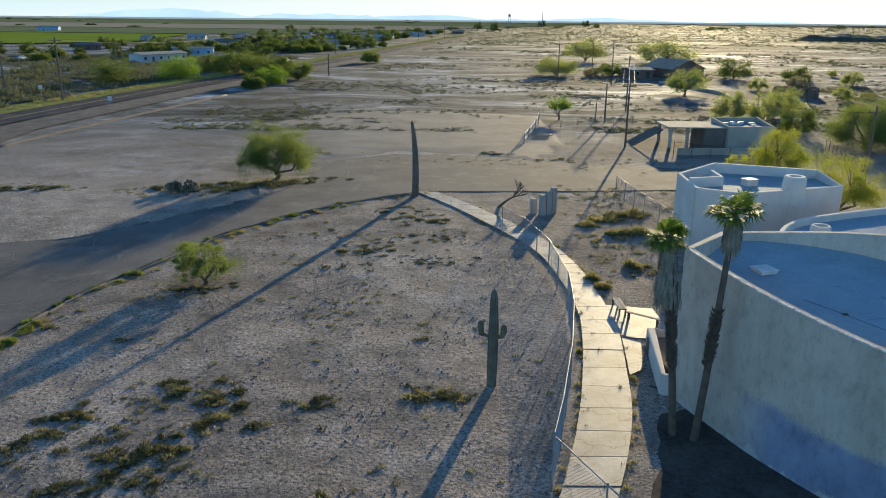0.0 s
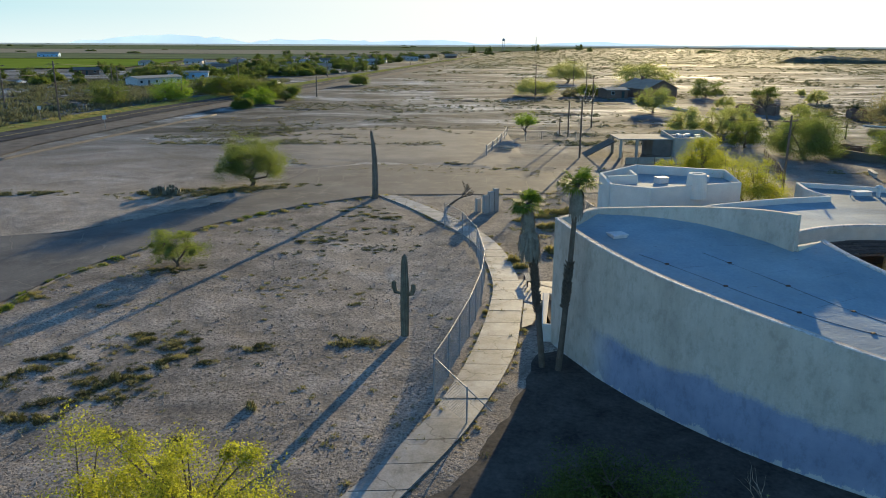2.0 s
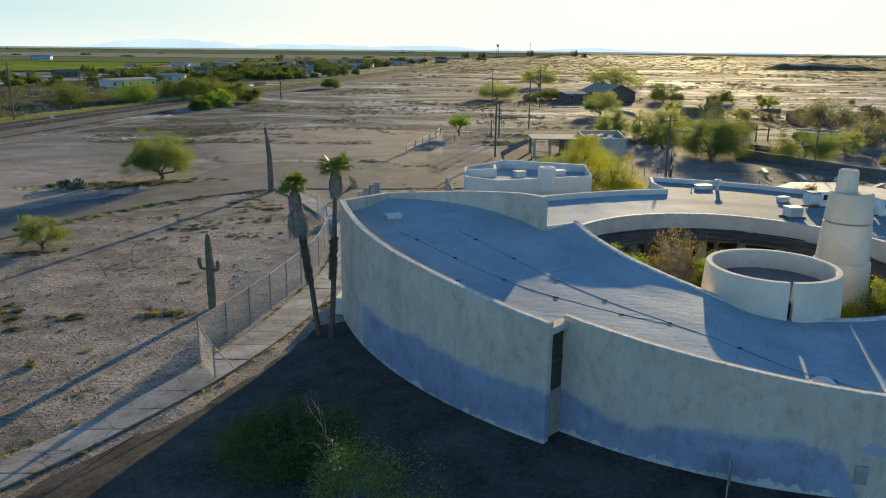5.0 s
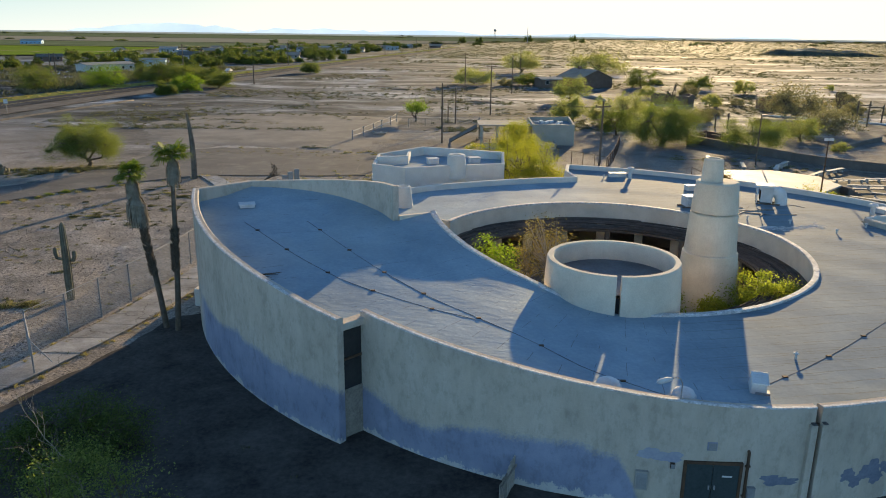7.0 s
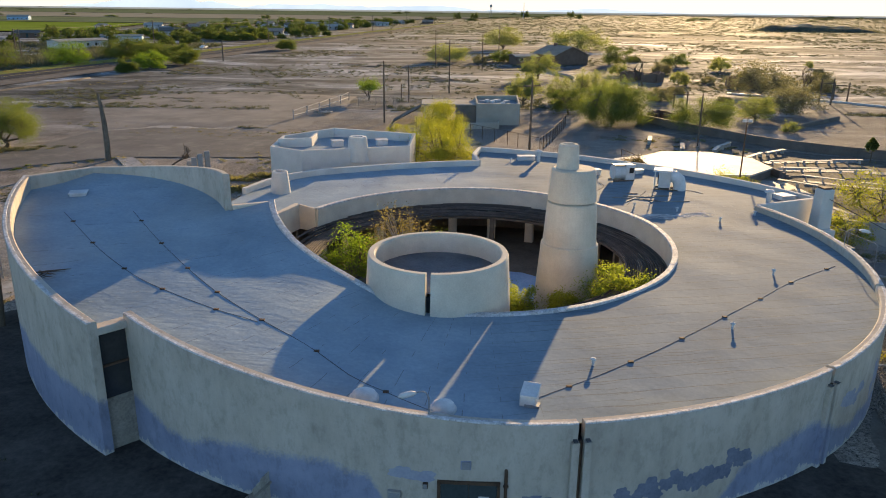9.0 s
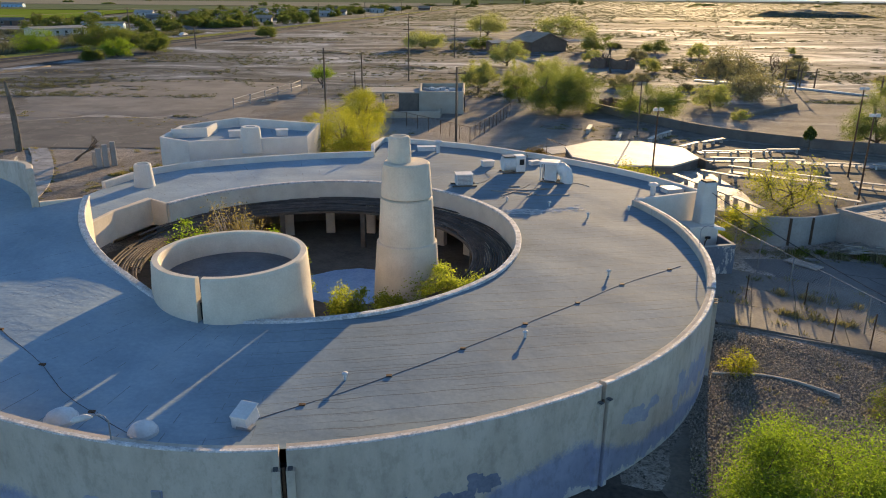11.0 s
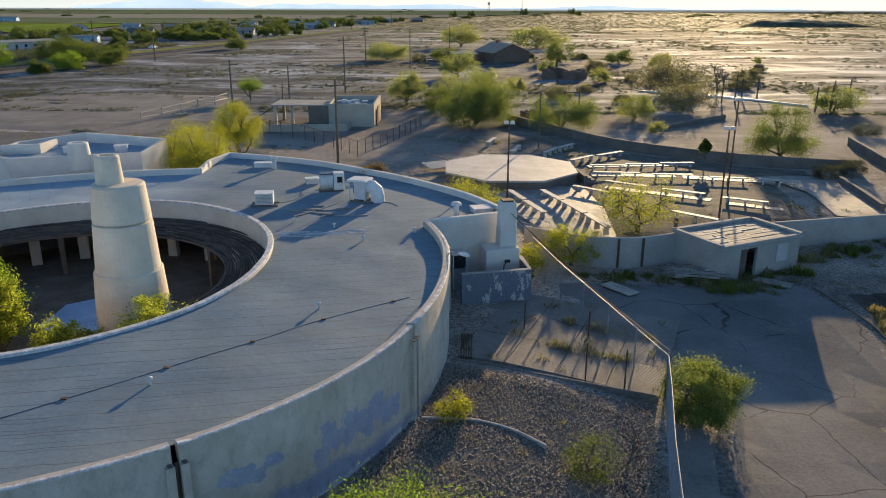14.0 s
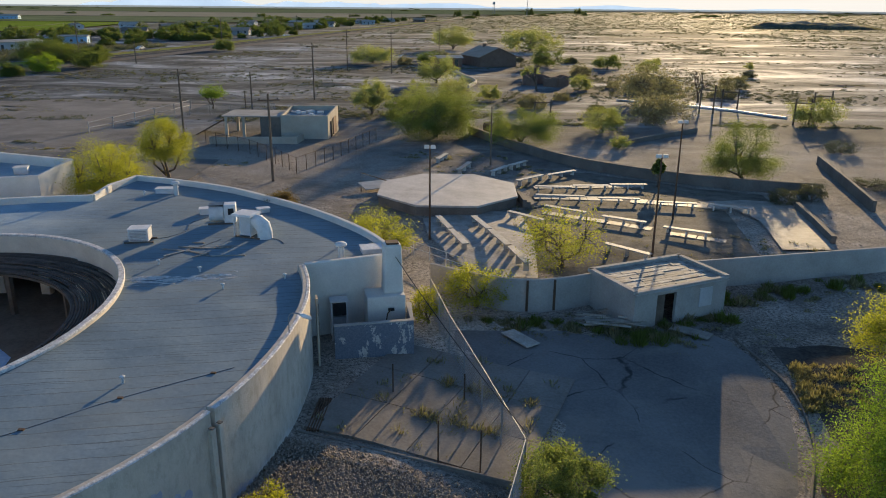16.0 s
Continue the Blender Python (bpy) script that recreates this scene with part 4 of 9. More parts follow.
for j in JOINTS:
    x, y, _ = on_wall(j, -0.30)
    # black panel paints the deep shade inside the open joint
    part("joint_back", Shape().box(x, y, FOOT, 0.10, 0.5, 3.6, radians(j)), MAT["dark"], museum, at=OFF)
    for s in (-1, 1):
        x, y, _ = on_wall(j + s * 0.62, 0.05)
        part("joint_fin", Shape().box(x, y, FOOT, 0.24, 0.26, steps(OUT_TOP, j) - FOOT - 0.62, radians(j)), MAT["stucco"], museum, "stucco pier beside the open joint", at=OFF, bevel=0.02)
        part("bracket", Shape().box(x, y, steps(OUT_TOP, j) - 0.60, 0.26, 0.14, 0.04, radians(j)), MAT["dull_steel"], museum, "rusty bracket over the joint", at=OFF)
    x, y, _ = on_wall(j, 0.0)
    part("downpipe", Shape().tube([(x, y, FOOT), (x, y, 3.3)], 0.055, 8), MAT["rust"], museum, "rusty downpipe in the joint", at=OFF)

# high west wall, ending in a free blade beside the slot window
lw = spread(-167.0, -126.8, 90)
LTOP = [(-167, 7.2), (-164, 7.1), (-150, 6.5), (-142, 6.2), (-135, 5.87), (-130, 5.57), (-126, 5.36)]
part("west_wall", Shape().wall([(LX + LR * math.cos(radians(a)), LY + LR * math.sin(radians(a))) for a in lw], FOOT, [steps(LTOP, a) for a in lw], 0.36, 0.05, -1), MAT["stucco"], museum, at=OFF)
part("coping", Shape().wall([(LX + (LR + 0.02) * math.cos(radians(a)), LY + (LR + 0.02) * math.sin(radians(a))) for a in lw], [steps(LTOP, a) - 0.03 for a in lw], [steps(LTOP, a) + 0.014 + 0.03 * noise.noise((a * 2.9, 4, 2)) for a in lw], 0.19, 0.03, -1), MAT["coping"], museum, "flaking pale coat on the wall top", at=OFF)
fin = [Vector((11.07, 32.17, 7.2)), Vector((13.6, 34.9, 7.2))] + curve_through([(13.6, 34.9, 7.2), (16.2, 34.5, 7.35), (18.5, 33.8, 7.55), (20.8, 32.6, 7.75), (22.4, 31.0, 7.95), (23.4, 29.35, 8.06)], 0.6)[1:]
fin = fin[::-1]
part("fin_wall", Shape().wall(fin, FOOT, [p.z for p in fin], 0.34, 0.05, -1), MAT["stucco"], museum, "tall curved end wall of the rising wing", at=OFF)
part("wing_end_wall", Shape().wall([(25.3, 30.55), (23.4, 29.4)], FOOT, [6.3, 6.35], 0.3, 0.04), MAT["tan"], museum, at=OFF)

# roofs
ring_left = [polar(steps(COURT_R, a), a) for a in spread(-176, -95, 60)]
lw_in = [(LX + (LR - 0.34) * math.cos(radians(a)), LY + (LR - 0.34) * math.sin(radians(a))) for a in spread(-166.6, -127.2, 40)]
wing_out = [on_wall(a, -0.34)[:2] for a in spread(-95, -134.6, 30)] + lw_in[::-1] + [(13.7, 34.6)] + [(p.x - 0.05, p.y - 0.16) for p in fin[::-1][2:]] + [p[:2] for p in ring_left]
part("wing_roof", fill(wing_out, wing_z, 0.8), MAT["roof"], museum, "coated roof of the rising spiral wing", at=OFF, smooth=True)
BACK = [(60.5, 41.9), (58.6, 45.5), (56.2, 48.6), (53.4, 51.5), (50.4, 54.0), (46.4, 56.9), (41.7, 59.1), (38.1, 60.3)]
BACK2 = [(37.7, 53.6), (33.8, 52.8), (29.3, 51.2), (24.4, 48.8), (21.8, 45.8), (20.6, 42.5)]
ring_right = [polar(steps(COURT_R, a), a)[:2] for a in spread(145, -95, 130)]
CORNER = [(26.32, 38.41), (24.93, 39.09), (23.9, 36.0), (23.5, 32.6)]      # jog of the rim where it meets the wing
low_out = [on_wall(a, -0.34)[:2] for a in spread(-95, 22, 70)] + [(55.6, 40.0)] + BACK + BACK2 + [(19.8, 38), (19.6, 34), (22.6, 31.0), (23.3, 32.6)] + CORNER[::-1][1:3] + ring_right
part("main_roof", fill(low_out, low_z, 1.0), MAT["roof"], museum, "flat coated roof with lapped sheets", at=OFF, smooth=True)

# parapets
part("parapet", Shape().wall(curve_through([(*p, 0) for p in BACK], 1.0), 3.0, 4.14, 0.3, 0.04), MAT["white"], museum, at=OFF)
part("parapet", Shape().wall([(38.1, 60.3), (37.4, 57.0), (37.7, 53.6)], 3.0, [4.14, 4.16, 4.18], 0.3, 0.04), MAT["white"], museum, at=OFF)
part("parapet", Shape().wall(curve_through([(*p, 0) for p in BACK2], 1.0), 3.0, 4.18, 0.3, 0.04), MAT["white"], museum, at=OFF)
part("back_wall", Shape().wall(curve_through([(*p, 0) for p in BACK + BACK2], 1.0), FOOT, 3.1, 0.28, 0.02), MAT["white"], museum, at=OFF)
part("service_wall", Shape().wall([(55.75, 39.6), (60.4, 41.6)], FOOT, [4.1, 4.12], 0.3, 0.04), MAT["white"], museum, at=OFF)
rb = spread(-95, 145, 140)
rim_pts = [polar(steps(COURT_R, a), a)[:2] for a in rb]
rim_z = [steps(COURT_Z, a) for a in rb]
part("court_wall", Shape().wall(rim_pts, [2.45 if a > -35 else FOOT for a in rb], [z - 0.02 for z in rim_z], 0.26, 0.04), MAT["tan"], museum, "pale curved wall round the open court", at=OFF)
part("court_wall", Shape().wall([p[:2] for p in ring_left], FOOT, [steps(COURT_Z, a) - 0.02 for a in spread(-176, -95, 60)], 0.26, 0.04), MAT["tan"], museum, at=OFF)
part("court_wall", Shape().wall(CORNER, 2.3, [3.84, 3.98, 4.0, 4.0], 0.26, 0.04), MAT["tan"], museum, at=OFF)
# pale coping on the rims, laid in short lengths
rl_z = [steps(COURT_Z, a) for a in spread(-176, -95, 60)]
for pts, tops in ((ring_left, rl_z), (rim_pts, rim_z)):
    for i in range(0, len(pts) - 1, 4):
        seg, tz = [p[:2] for p in pts[i:i + 5]], tops[i:i + 5]
        j = 0.012 * noise.noise((seg[0][0], seg[0][1], 6))
        part("coping", Shape().wall(seg, [z - 0.10 for z in tz], [z + 0.02 + j for z in tz], 0.33 + j, 0.035), MAT["coping"], museum, at=OFF)

# slot window between the blade and the front wall
win = thing("window_1", (0, 0, 0), "tall dark slot window between two stucco walls", "window", kind="structure")
p0, p1 = Vector((21.75, 16.35, 0)), Vector((22.55, 17.15, 0))
md, an = (p0 + p1) / 2, math.atan2(p1.y - p0.y, p1.x - p0.x)
wl = (p1 - p0).length
part("pane", Shape().box(md.x, md.y, 2.1, wl, 0.05, 2.7, an), MAT["glass"], win)
# darker material takes in both the stains and the slot's shade
part("panel", Shape().box(md.x, md.y, FOOT, wl, 0.12, 2.45, an), MAT["aisle"], win, "stained infill panel under the glass, slot shade in its tone")
part("lintel", Shape().box(md.x, md.y, 4.8, wl + 0.2, 0.5, 0.3, an), MAT["stucco"], win, bevel=0.03)
part("mullion", Shape().box(md.x, md.y - 0.04, 3.4, wl, 0.08, 0.1, an), MAT["rust"], win)

# service door in the front wall
def make_front_door():
    a = -93.5
    x, y, _ = on_wall(a, 0.01)
    d = thing("door_1", (x, y, -0.15), "dark green steel double door in the stucco wall", "door", turn=radians(a + 90), kind="structure")
    part("frame", Shape().box(-0.97, 0, 0, 0.10, 0.14, 2.0).box(0.97, 0, 0, 0.10, 0.14, 2.0).box(0, 0, 1.92, 2.04, 0.14, 0.10), MAT["rust"], d, "dark steel frame")
    for s in (-1, 1):
        leaf = part("leaf", Shape().box(s * 0.46, -0.03, 0.02, 0.90, 0.06, 1.9), MAT["door"], d, bevel=0.01)
        part("handle", Shape().box(0.10 * s, -0.09, 0.95, 0.05, 0.06, 0.16), MAT["steel"], leaf)
    part("sign", Shape().box(0.5, -0.075, 1.45, 0.35, 0.01, 0.06), MAT["plastic"], d, "small white label bar")


make_front_door()


def wall_item(name, a, z, w, h, dep, material, label, category):
    x, y, _ = on_wall(a, dep / 2 - 0.02)
    t = thing(name, (x, y, z), label, category, turn=radians(a + 90))
    part("case", Shape().box(0, 0, 0, w, dep, h), material, t, bevel=0.015)
    part("cover", Shape().box(0, -dep / 2 - 0.01, h * 0.08, w * 0.8, 0.02, h * 0.84), MAT["steel"], t)


wall_item("electric_box", -100.6, 0.6, 0.45, 0.75, 0.16, MAT["block"], "beige electrical box on the stucco wall", "electrical box")
wall_item("wall_light", -97.6, 1.55, 0.16, 0.2, 0.14, MAT["rust"], "small dark lamp on the stucco wall", "wall lamp")
wall_item("wall_vent", -93.8, 2.3, 0.34, 0.32, 0.06, MAT["grey_patch"], "painted-over vent in the stucco wall", "vent")
wall_item("meter_box", -89.4, 0.4, 0.3, 0.5, 0.18, MAT["steel"], "grey metal meter box beside the door", "meter box")


# ---- drum and tower in the court
def make_drum():
    d = thing("round_chamber", (34.34, 24.02, 0), "free-standing round stucco drum with a notched rim", "chamber")
    a0, a1 = -95.5, 260.5
    out = [(3.52, FOOT), (3.46, 2.0), (3.34, 4.5), (3.27, 5.56), (3.22, 5.65), (2.98, 5.65), (2.92, 5.57), (2.92, 4.3)]
    part("wall", Shape().lathe(0, 0, out, 72, a0, a1), MAT["tan"], d, smooth=False)
    sh = Shape()
    for a in (a0, a1):
        n = len(sh.v)
        for r, z in out:
            sh.v.append((r * math.cos(radians(a)), r * math.sin(radians(a)), z))
        sh.v.append((2.92 * math.cos(radians(a)), 2.92 * math.sin(radians(a)), FOOT))
        sh.f.append(tuple(range(n, len(sh.v))))
    part("jamb", sh, MAT["tan"], d)
    a = radians(-97.5)
    # black fill paints the shade inside the notch
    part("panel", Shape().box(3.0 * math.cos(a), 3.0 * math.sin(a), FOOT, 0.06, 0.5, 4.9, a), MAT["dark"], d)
    part("roof", Shape().lathe(0, 0, [(0.0, 4.75), (1.5, 4.72), (2.94, 4.66)], 48), MAT["drum_roof"], d, "dark flat roof sunk behind the rim")


def make_tower():
    t = thing("stepped_tower", (41.62, 30.72, 0), "tapering stepped stucco tower in the court", "tower")
    part("lower_shaft", Shape().lathe(0, 0, [(1.84, FOOT), (1.72, 2.0), (1.57, 4.08), (1.51, 4.14), (1.0, 4.14)], 40), MAT["tan"], t, smooth=False)
    part("middle_shaft", Shape().lathe(0, 0, [(1.48, 4.1), (1.34, 6.42), (1.24, 6.47), (0.9, 6.5)], 40), MAT["tan"], t)
    part("upper_shaft", Shape().lathe(0, 0, [(1.0, 6.45), (1.31, 6.53), (1.32, 6.62), (1.19, 8.2), (1.10, 8.28), (0.0, 8.3)], 40), MAT["tan"], t)
    part("cap", Shape().lathe(-0.35, 0, [(0.62, 8.2), (0.54, 9.5), (0.46, 9.58), (0.34, 9.58), (0.30, 9.4), (0.0, 9.4)], 32), MAT["tan"], t, "small round chimney cap")


make_drum()
make_tower()
# unseen back wall added; its dark colour paints the shade of the deep recess
solid("wall_gallery", Shape().wall([polar(steps(COURT_R, a) + 3.2, a)[:2] for a in spread(-30, 140, 50)], FOOT, 3.4, 0.25, 0.02), MAT["stone_dark"], "added back wall of the court gallery, recess shade in its colour", "wall", "structure")
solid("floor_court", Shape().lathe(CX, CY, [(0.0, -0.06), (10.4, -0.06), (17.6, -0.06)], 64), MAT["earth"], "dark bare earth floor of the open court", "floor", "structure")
bp = Shape()
bp.v = [(38.3 + 3.2 * math.cos(k * 0.5236) * (1 + 0.12 * math.sin(3 * k)), 34.6 + 3.0 * math.sin(k * 0.5236), -0.045) for k in range(12)]
bp.f = [tuple(range(12))]
solid("floor_blue_patch", bp, MAT["blue_paint"], "blue painted patch on the court floor", "painted floor", "structure")


# ---- shade roof of poles round the court
def make_ramada():
    """Concentric weathered poles on a ring beam, from the inner edge out under the rim."""
    ox, oy, r0, z0 = 36.2, 32.8, 8.95, 2.5
    r = thing("court_ramada", (ox, oy, 0), "dark shade roof of weathered poles round the open court", "ramada")
    rng = random.Random(9)
    for a in range(-24, 180, 34):
        x, y = (r0 + 0.2) * math.cos(radians(a)), (r0 + 0.2) * math.sin(radians(a))
        part("post", Shape().box(x, y, -0.1, 0.3, 0.3, z0, radians(a)), MAT["wood"], r, "weathered square timber post", bevel=0.02)
    beam = Shape().lathe(0, 0, [(r0, z0 - 0.16), (r0 + 0.2, z0 - 0.16), (r0 + 0.2, z0 - 0.03), (r0, z0 - 0.03), (r0, z0 - 0.16)], 60, -50, 200)
    part("ring_beam", beam, MAT["wood"], r)
    for k in range(40):
        rad = r0 + 0.05 + k * 0.14
        me = mesh_of("pole", Shape().tube([(rad * math.cos(radians(q)), rad * math.sin(radians(q)), 0) for q in spread(-15.5, 15.5, 9)], 0.058, 5), MAT["slat"])
        for i in range(12):
            a = (i * 30 + 11 * (k % 3)) % 360
            x, y = ox + rad * math.cos(radians(a)) - CX, oy + rad * math.sin(radians(a)) - CY
            b = math.degrees(math.atan2(y, x))
            if 204 < a < 300 or not -90 < b < 146 and rad > 10.6 or -90 < b < 146 and math.hypot(x, y) > steps(COURT_R, b) + 0.1:
                continue
            ob = new("pole", me)
            ob.parent = r
            ob.location = (0, 0, z0 + 0.03 + rng.uniform(-0.03, 0.05))
            ob.rotation_euler = (rng.uniform(-0.004, 0.004), rng.uniform(-0.004, 0.004), radians(a + rng.uniform(-1, 1)))


def make_gallery_posts():
    """Stout stucco piers that carry the roof along the court's north side."""
    for a in range(23, 150, 12):
        x, y, _ = polar(steps(COURT_R, a) + 0.02, a)
        p = thing("gallery_pier", (x, y, -0.08), "square tan stucco pier under the court rim", "pier", "piers round the court", radians(a))
        part("shaft", Shape().box(0, 0, 0, 0.45, 0.62, 2.6), MAT["tan"], p, bevel=0.03)


make_gallery_posts()
make_ramada()


# ---- annex behind
def make_annex():
    a = thing("annex_building", (26, 58, 0), "flat-roofed white stucco annex behind the museum", "building")
    ax = (-26, -58, 0)
    ring = [(19.7, 56.0), (22.6, 54.2), (31.6, 57.6), (31.9, 62.2), (24.0, 64.5), (19.8, 60.8), (19.7, 56.0)]
    part("wall", Shape().wall(ring, FOOT, [4.75, 4.75, 4.65, 5.0, 5.1, 4.9, 4.75], 0.3, 0.04), MAT["white"], a, at=ax)
    part("roof", fill(ring[:-1], lambda x, y: 4.25, 2.0), MAT["roof"], a, at=ax)
    part("step_wall", Shape().wall([(19.8, 58.2), (22.6, 58.9), (22.7, 61.5)], 4.0, 5.05, 0.28, 0.04), MAT["white"], a, at=ax)
    part("chimney", Shape().lathe(27.2, 56.2, [(0.95, 3.5), (0.80, 5.55), (0.72, 5.66), (0.45, 5.66), (0.40, 5.4), (0, 5.4)], 28), MAT["white"], a, at=ax)
    for x, y in ((25.0, 59.2), (29.0, 60.0)):
        u = thing("roof_box", (x, y, 4.25), "white box vent on the annex roof", "roof vent")
        part("case", Shape().box(0, 0, 0, 1.0, 0.8, 0.5, 0.3), MAT["white_metal"], u, bevel=0.03)
        part("lid", Shape().box(0, 0, 0.5, 1.1, 0.9, 0.06, 0.3), MAT["white_metal"], u)


make_annex()
ch = thing("roof_chimney", (23.0, 43.4, 3.66), "short tapering white chimney on the roof", "chimney")
part("flue", Shape().lathe(0, 0, [(0.70, 0), (0.56, 1.5), (0.50, 1.58), (0.40, 1.58), (0.38, 1.3), (0, 1.3)], 24), MAT["white"], ch)


# ---- service court on the east side
def flaked_paint():
    """Blue-grey paint flaking off pale block in ragged streaks."""
    m, nt, b = nodes_of("flaking_paint")
    big, fine = noise_at(nt, 1.5, 6.0, 0.65, (1, 1, 0.45)), noise_at(nt, 11.0, 4.0, 0.7)
    paint = ramp(nt, fine, [(0.3, (0.10, 0.125, 0.16)), (0.7, (0.18, 0.21, 0.25))])
    bare = ramp(nt, fine, [(0.3, (0.36, 0.345, 0.31)), (0.7, (0.52, 0.505, 0.47))])
    f = math_of(nt, "ADD", math_of(nt, "MULTIPLY", big, 0.85), math_of(nt, "MULTIPLY", fine, 0.15))
    k = ramp(nt, f, [(0.565, (0, 0, 0)), (0.585, (1, 1, 1))])
    nt.links.new(mixed(nt, k, paint, bare), b.inputs["Base Color"])
    b.inputs["Roughness"].default_value, b.inputs["Specular IOR Level"].default_value = 0.8, 0.2
    bumped(nt, b, f, 0.5, 0.03)
    return m


def make_service():
    s = thing("service_chimney", (60.0, 40.7, 0), "tapering stucco chimney over a block hearth", "chimney")
    part("base", Shape().box(0.0, -0.75, -0.7, 2.1, 1.5, 3.1, 0.25), MAT["white"], s, bevel=0.06)
    part("shaft", Shape().box(0.42, -0.45, 2.35, 1.12, 1.0, 2.75, 0.25, 0.84), MAT["white"], s, bevel=0.12)
    part("cap", Shape().box(0.42, -0.45, 5.1, 0.66, 0.6, 0.10, 0.25), MAT["rust"], s, "sooty cap")
    part("vent", Shape().box(-0.72, -1.62, 1.15, 0.14, 0.05, 0.45, 0.25), MAT["dark"], s, "dark flue opening")
    part("tap_pipe", Shape().tube([(0.45, -1.62, 1.75), (0.25, -1.75, 1.5), (0.1, -1.9, 0.3)], 0.035, 6), MAT["rust"], s, "rusty bent pipe")
    part("valve", Shape().box(0.45, -1.58, 1.62, 0.34, 0.14, 0.16, 0.25), MAT["dark"], s, bevel=0.02)
    w = thing("service_wall_low", (59.8, 37.6, 0), "low block wall with flaking blue-grey paint", "wall")
    part("wall", Shape().wall([(57.7 - 59.8, 36.9 - 37.6), (61.65 - 59.8, 37.85 - 37.6), (61.3 - 59.8, 40.2 - 37.6)], -0.7, 1.65, 0.25, 0.03), flaked_paint(), w)
    part("capping", Shape().wall([(57.68 - 59.8, 36.9 - 37.6), (61.65 - 59.8, 37.85 - 37.6), (61.3 - 59.8, 40.2 - 37.6)], 1.655, 1.7, 0.28, 0.015), MAT["block"], w, "pale bare top course")
    f = thing("standing_panel", (56.98, 36.3, -0.5), "pale weathered board standing against the wall end", "board", turn=radians(14))
    part("board", Shape().box(0, 0, 0, 0.10, 0.62, 4.0, 0.0, 0.96), MAT["shelter"], f, bevel=0.01)
    part("batten", Shape().box(0.07, 0, 0.4, 0.05, 0.09, 3.2), MAT["wood"], f)


make_service()
x, y, _ = on_wall(-90.0, 0.06)
dp = thing("drain_pipe", (x, y, 0), "dark iron drain pipe beside the service door", "pipe")
part("pipe", Shape().tube([(0, 0, -0.3), (0, 0, 2.25), (0, 0.12, 2.32)], 0.055, 8), MAT["rust"], dp)
for z in (0.5, 1.7):
    part("bracket", Shape().box(0, 0.02, z, 0.17, 0.14, 0.05), MAT["rust"], dp)
lb = thing("board_fence", (*on_wall(-113.9)[:2], -0.15), "short weathered plank fence against the wall", "fence", turn=radians(-113.9))
for i in range(7):
    part("plank", Shape().box(0.16 + 0.235 * i, 0.02 * math.sin(5 * i), 0, 0.21, 0.035, 1.32 - 0.05 * i + 0.04 * math.sin(3 * i)), MAT["board"], lb)
part("rail", Shape().box(0.86, 0.05, 0.85, 1.66, 0.05, 0.09), MAT["board"], lb)


# ---------------------------------------------------------------- plants
def fast_mesh(name, verts, quads, material):
    me = bpy.data.meshes.new(name)
    me.vertices.add(len(verts))
    me.vertices.foreach_set("co", np.asarray(verts, dtype=np.float32).ravel())
    q = np.asarray(quads, dtype=np.int32)
    me.loops.add(q.size)
    me.loops.foreach_set("vertex_index", q.ravel())
    me.polygons.add(len(q))
    me.polygons.foreach_set("loop_start", np.arange(0, q.size, 4, dtype=np.int32))
    me.materials.append(material)
    me.update(calc_edges=True)
    return me


def leaves(centres, size, rng, flat=0.3, slim=0.5):
    """Small leaf blades of about that size at the centres, turned at random."""
    c = np.asarray(centres, dtype=float)
    n = len(c)
    u = rng.normal(size=(n, 3))
    u[:, 2] *= 1 - flat
    u /= np.linalg.norm(u, axis=1)[:, None] + 1e-9
    w = np.cross(u, rng.normal(size=(n, 3)))
    w /= np.linalg.norm(w, axis=1)[:, None] + 1e-9
    s = (size * rng.uniform(0.6, 1.4, n))[:, None]
    u, w = u * s * 0.5, w * s * 0.5 * slim
    v = np.stack([c - u, c - w * 0.9, c + u, c + w], axis=1).reshape(-1, 3)
    return v, np.arange(4 * n).reshape(-1, 4)


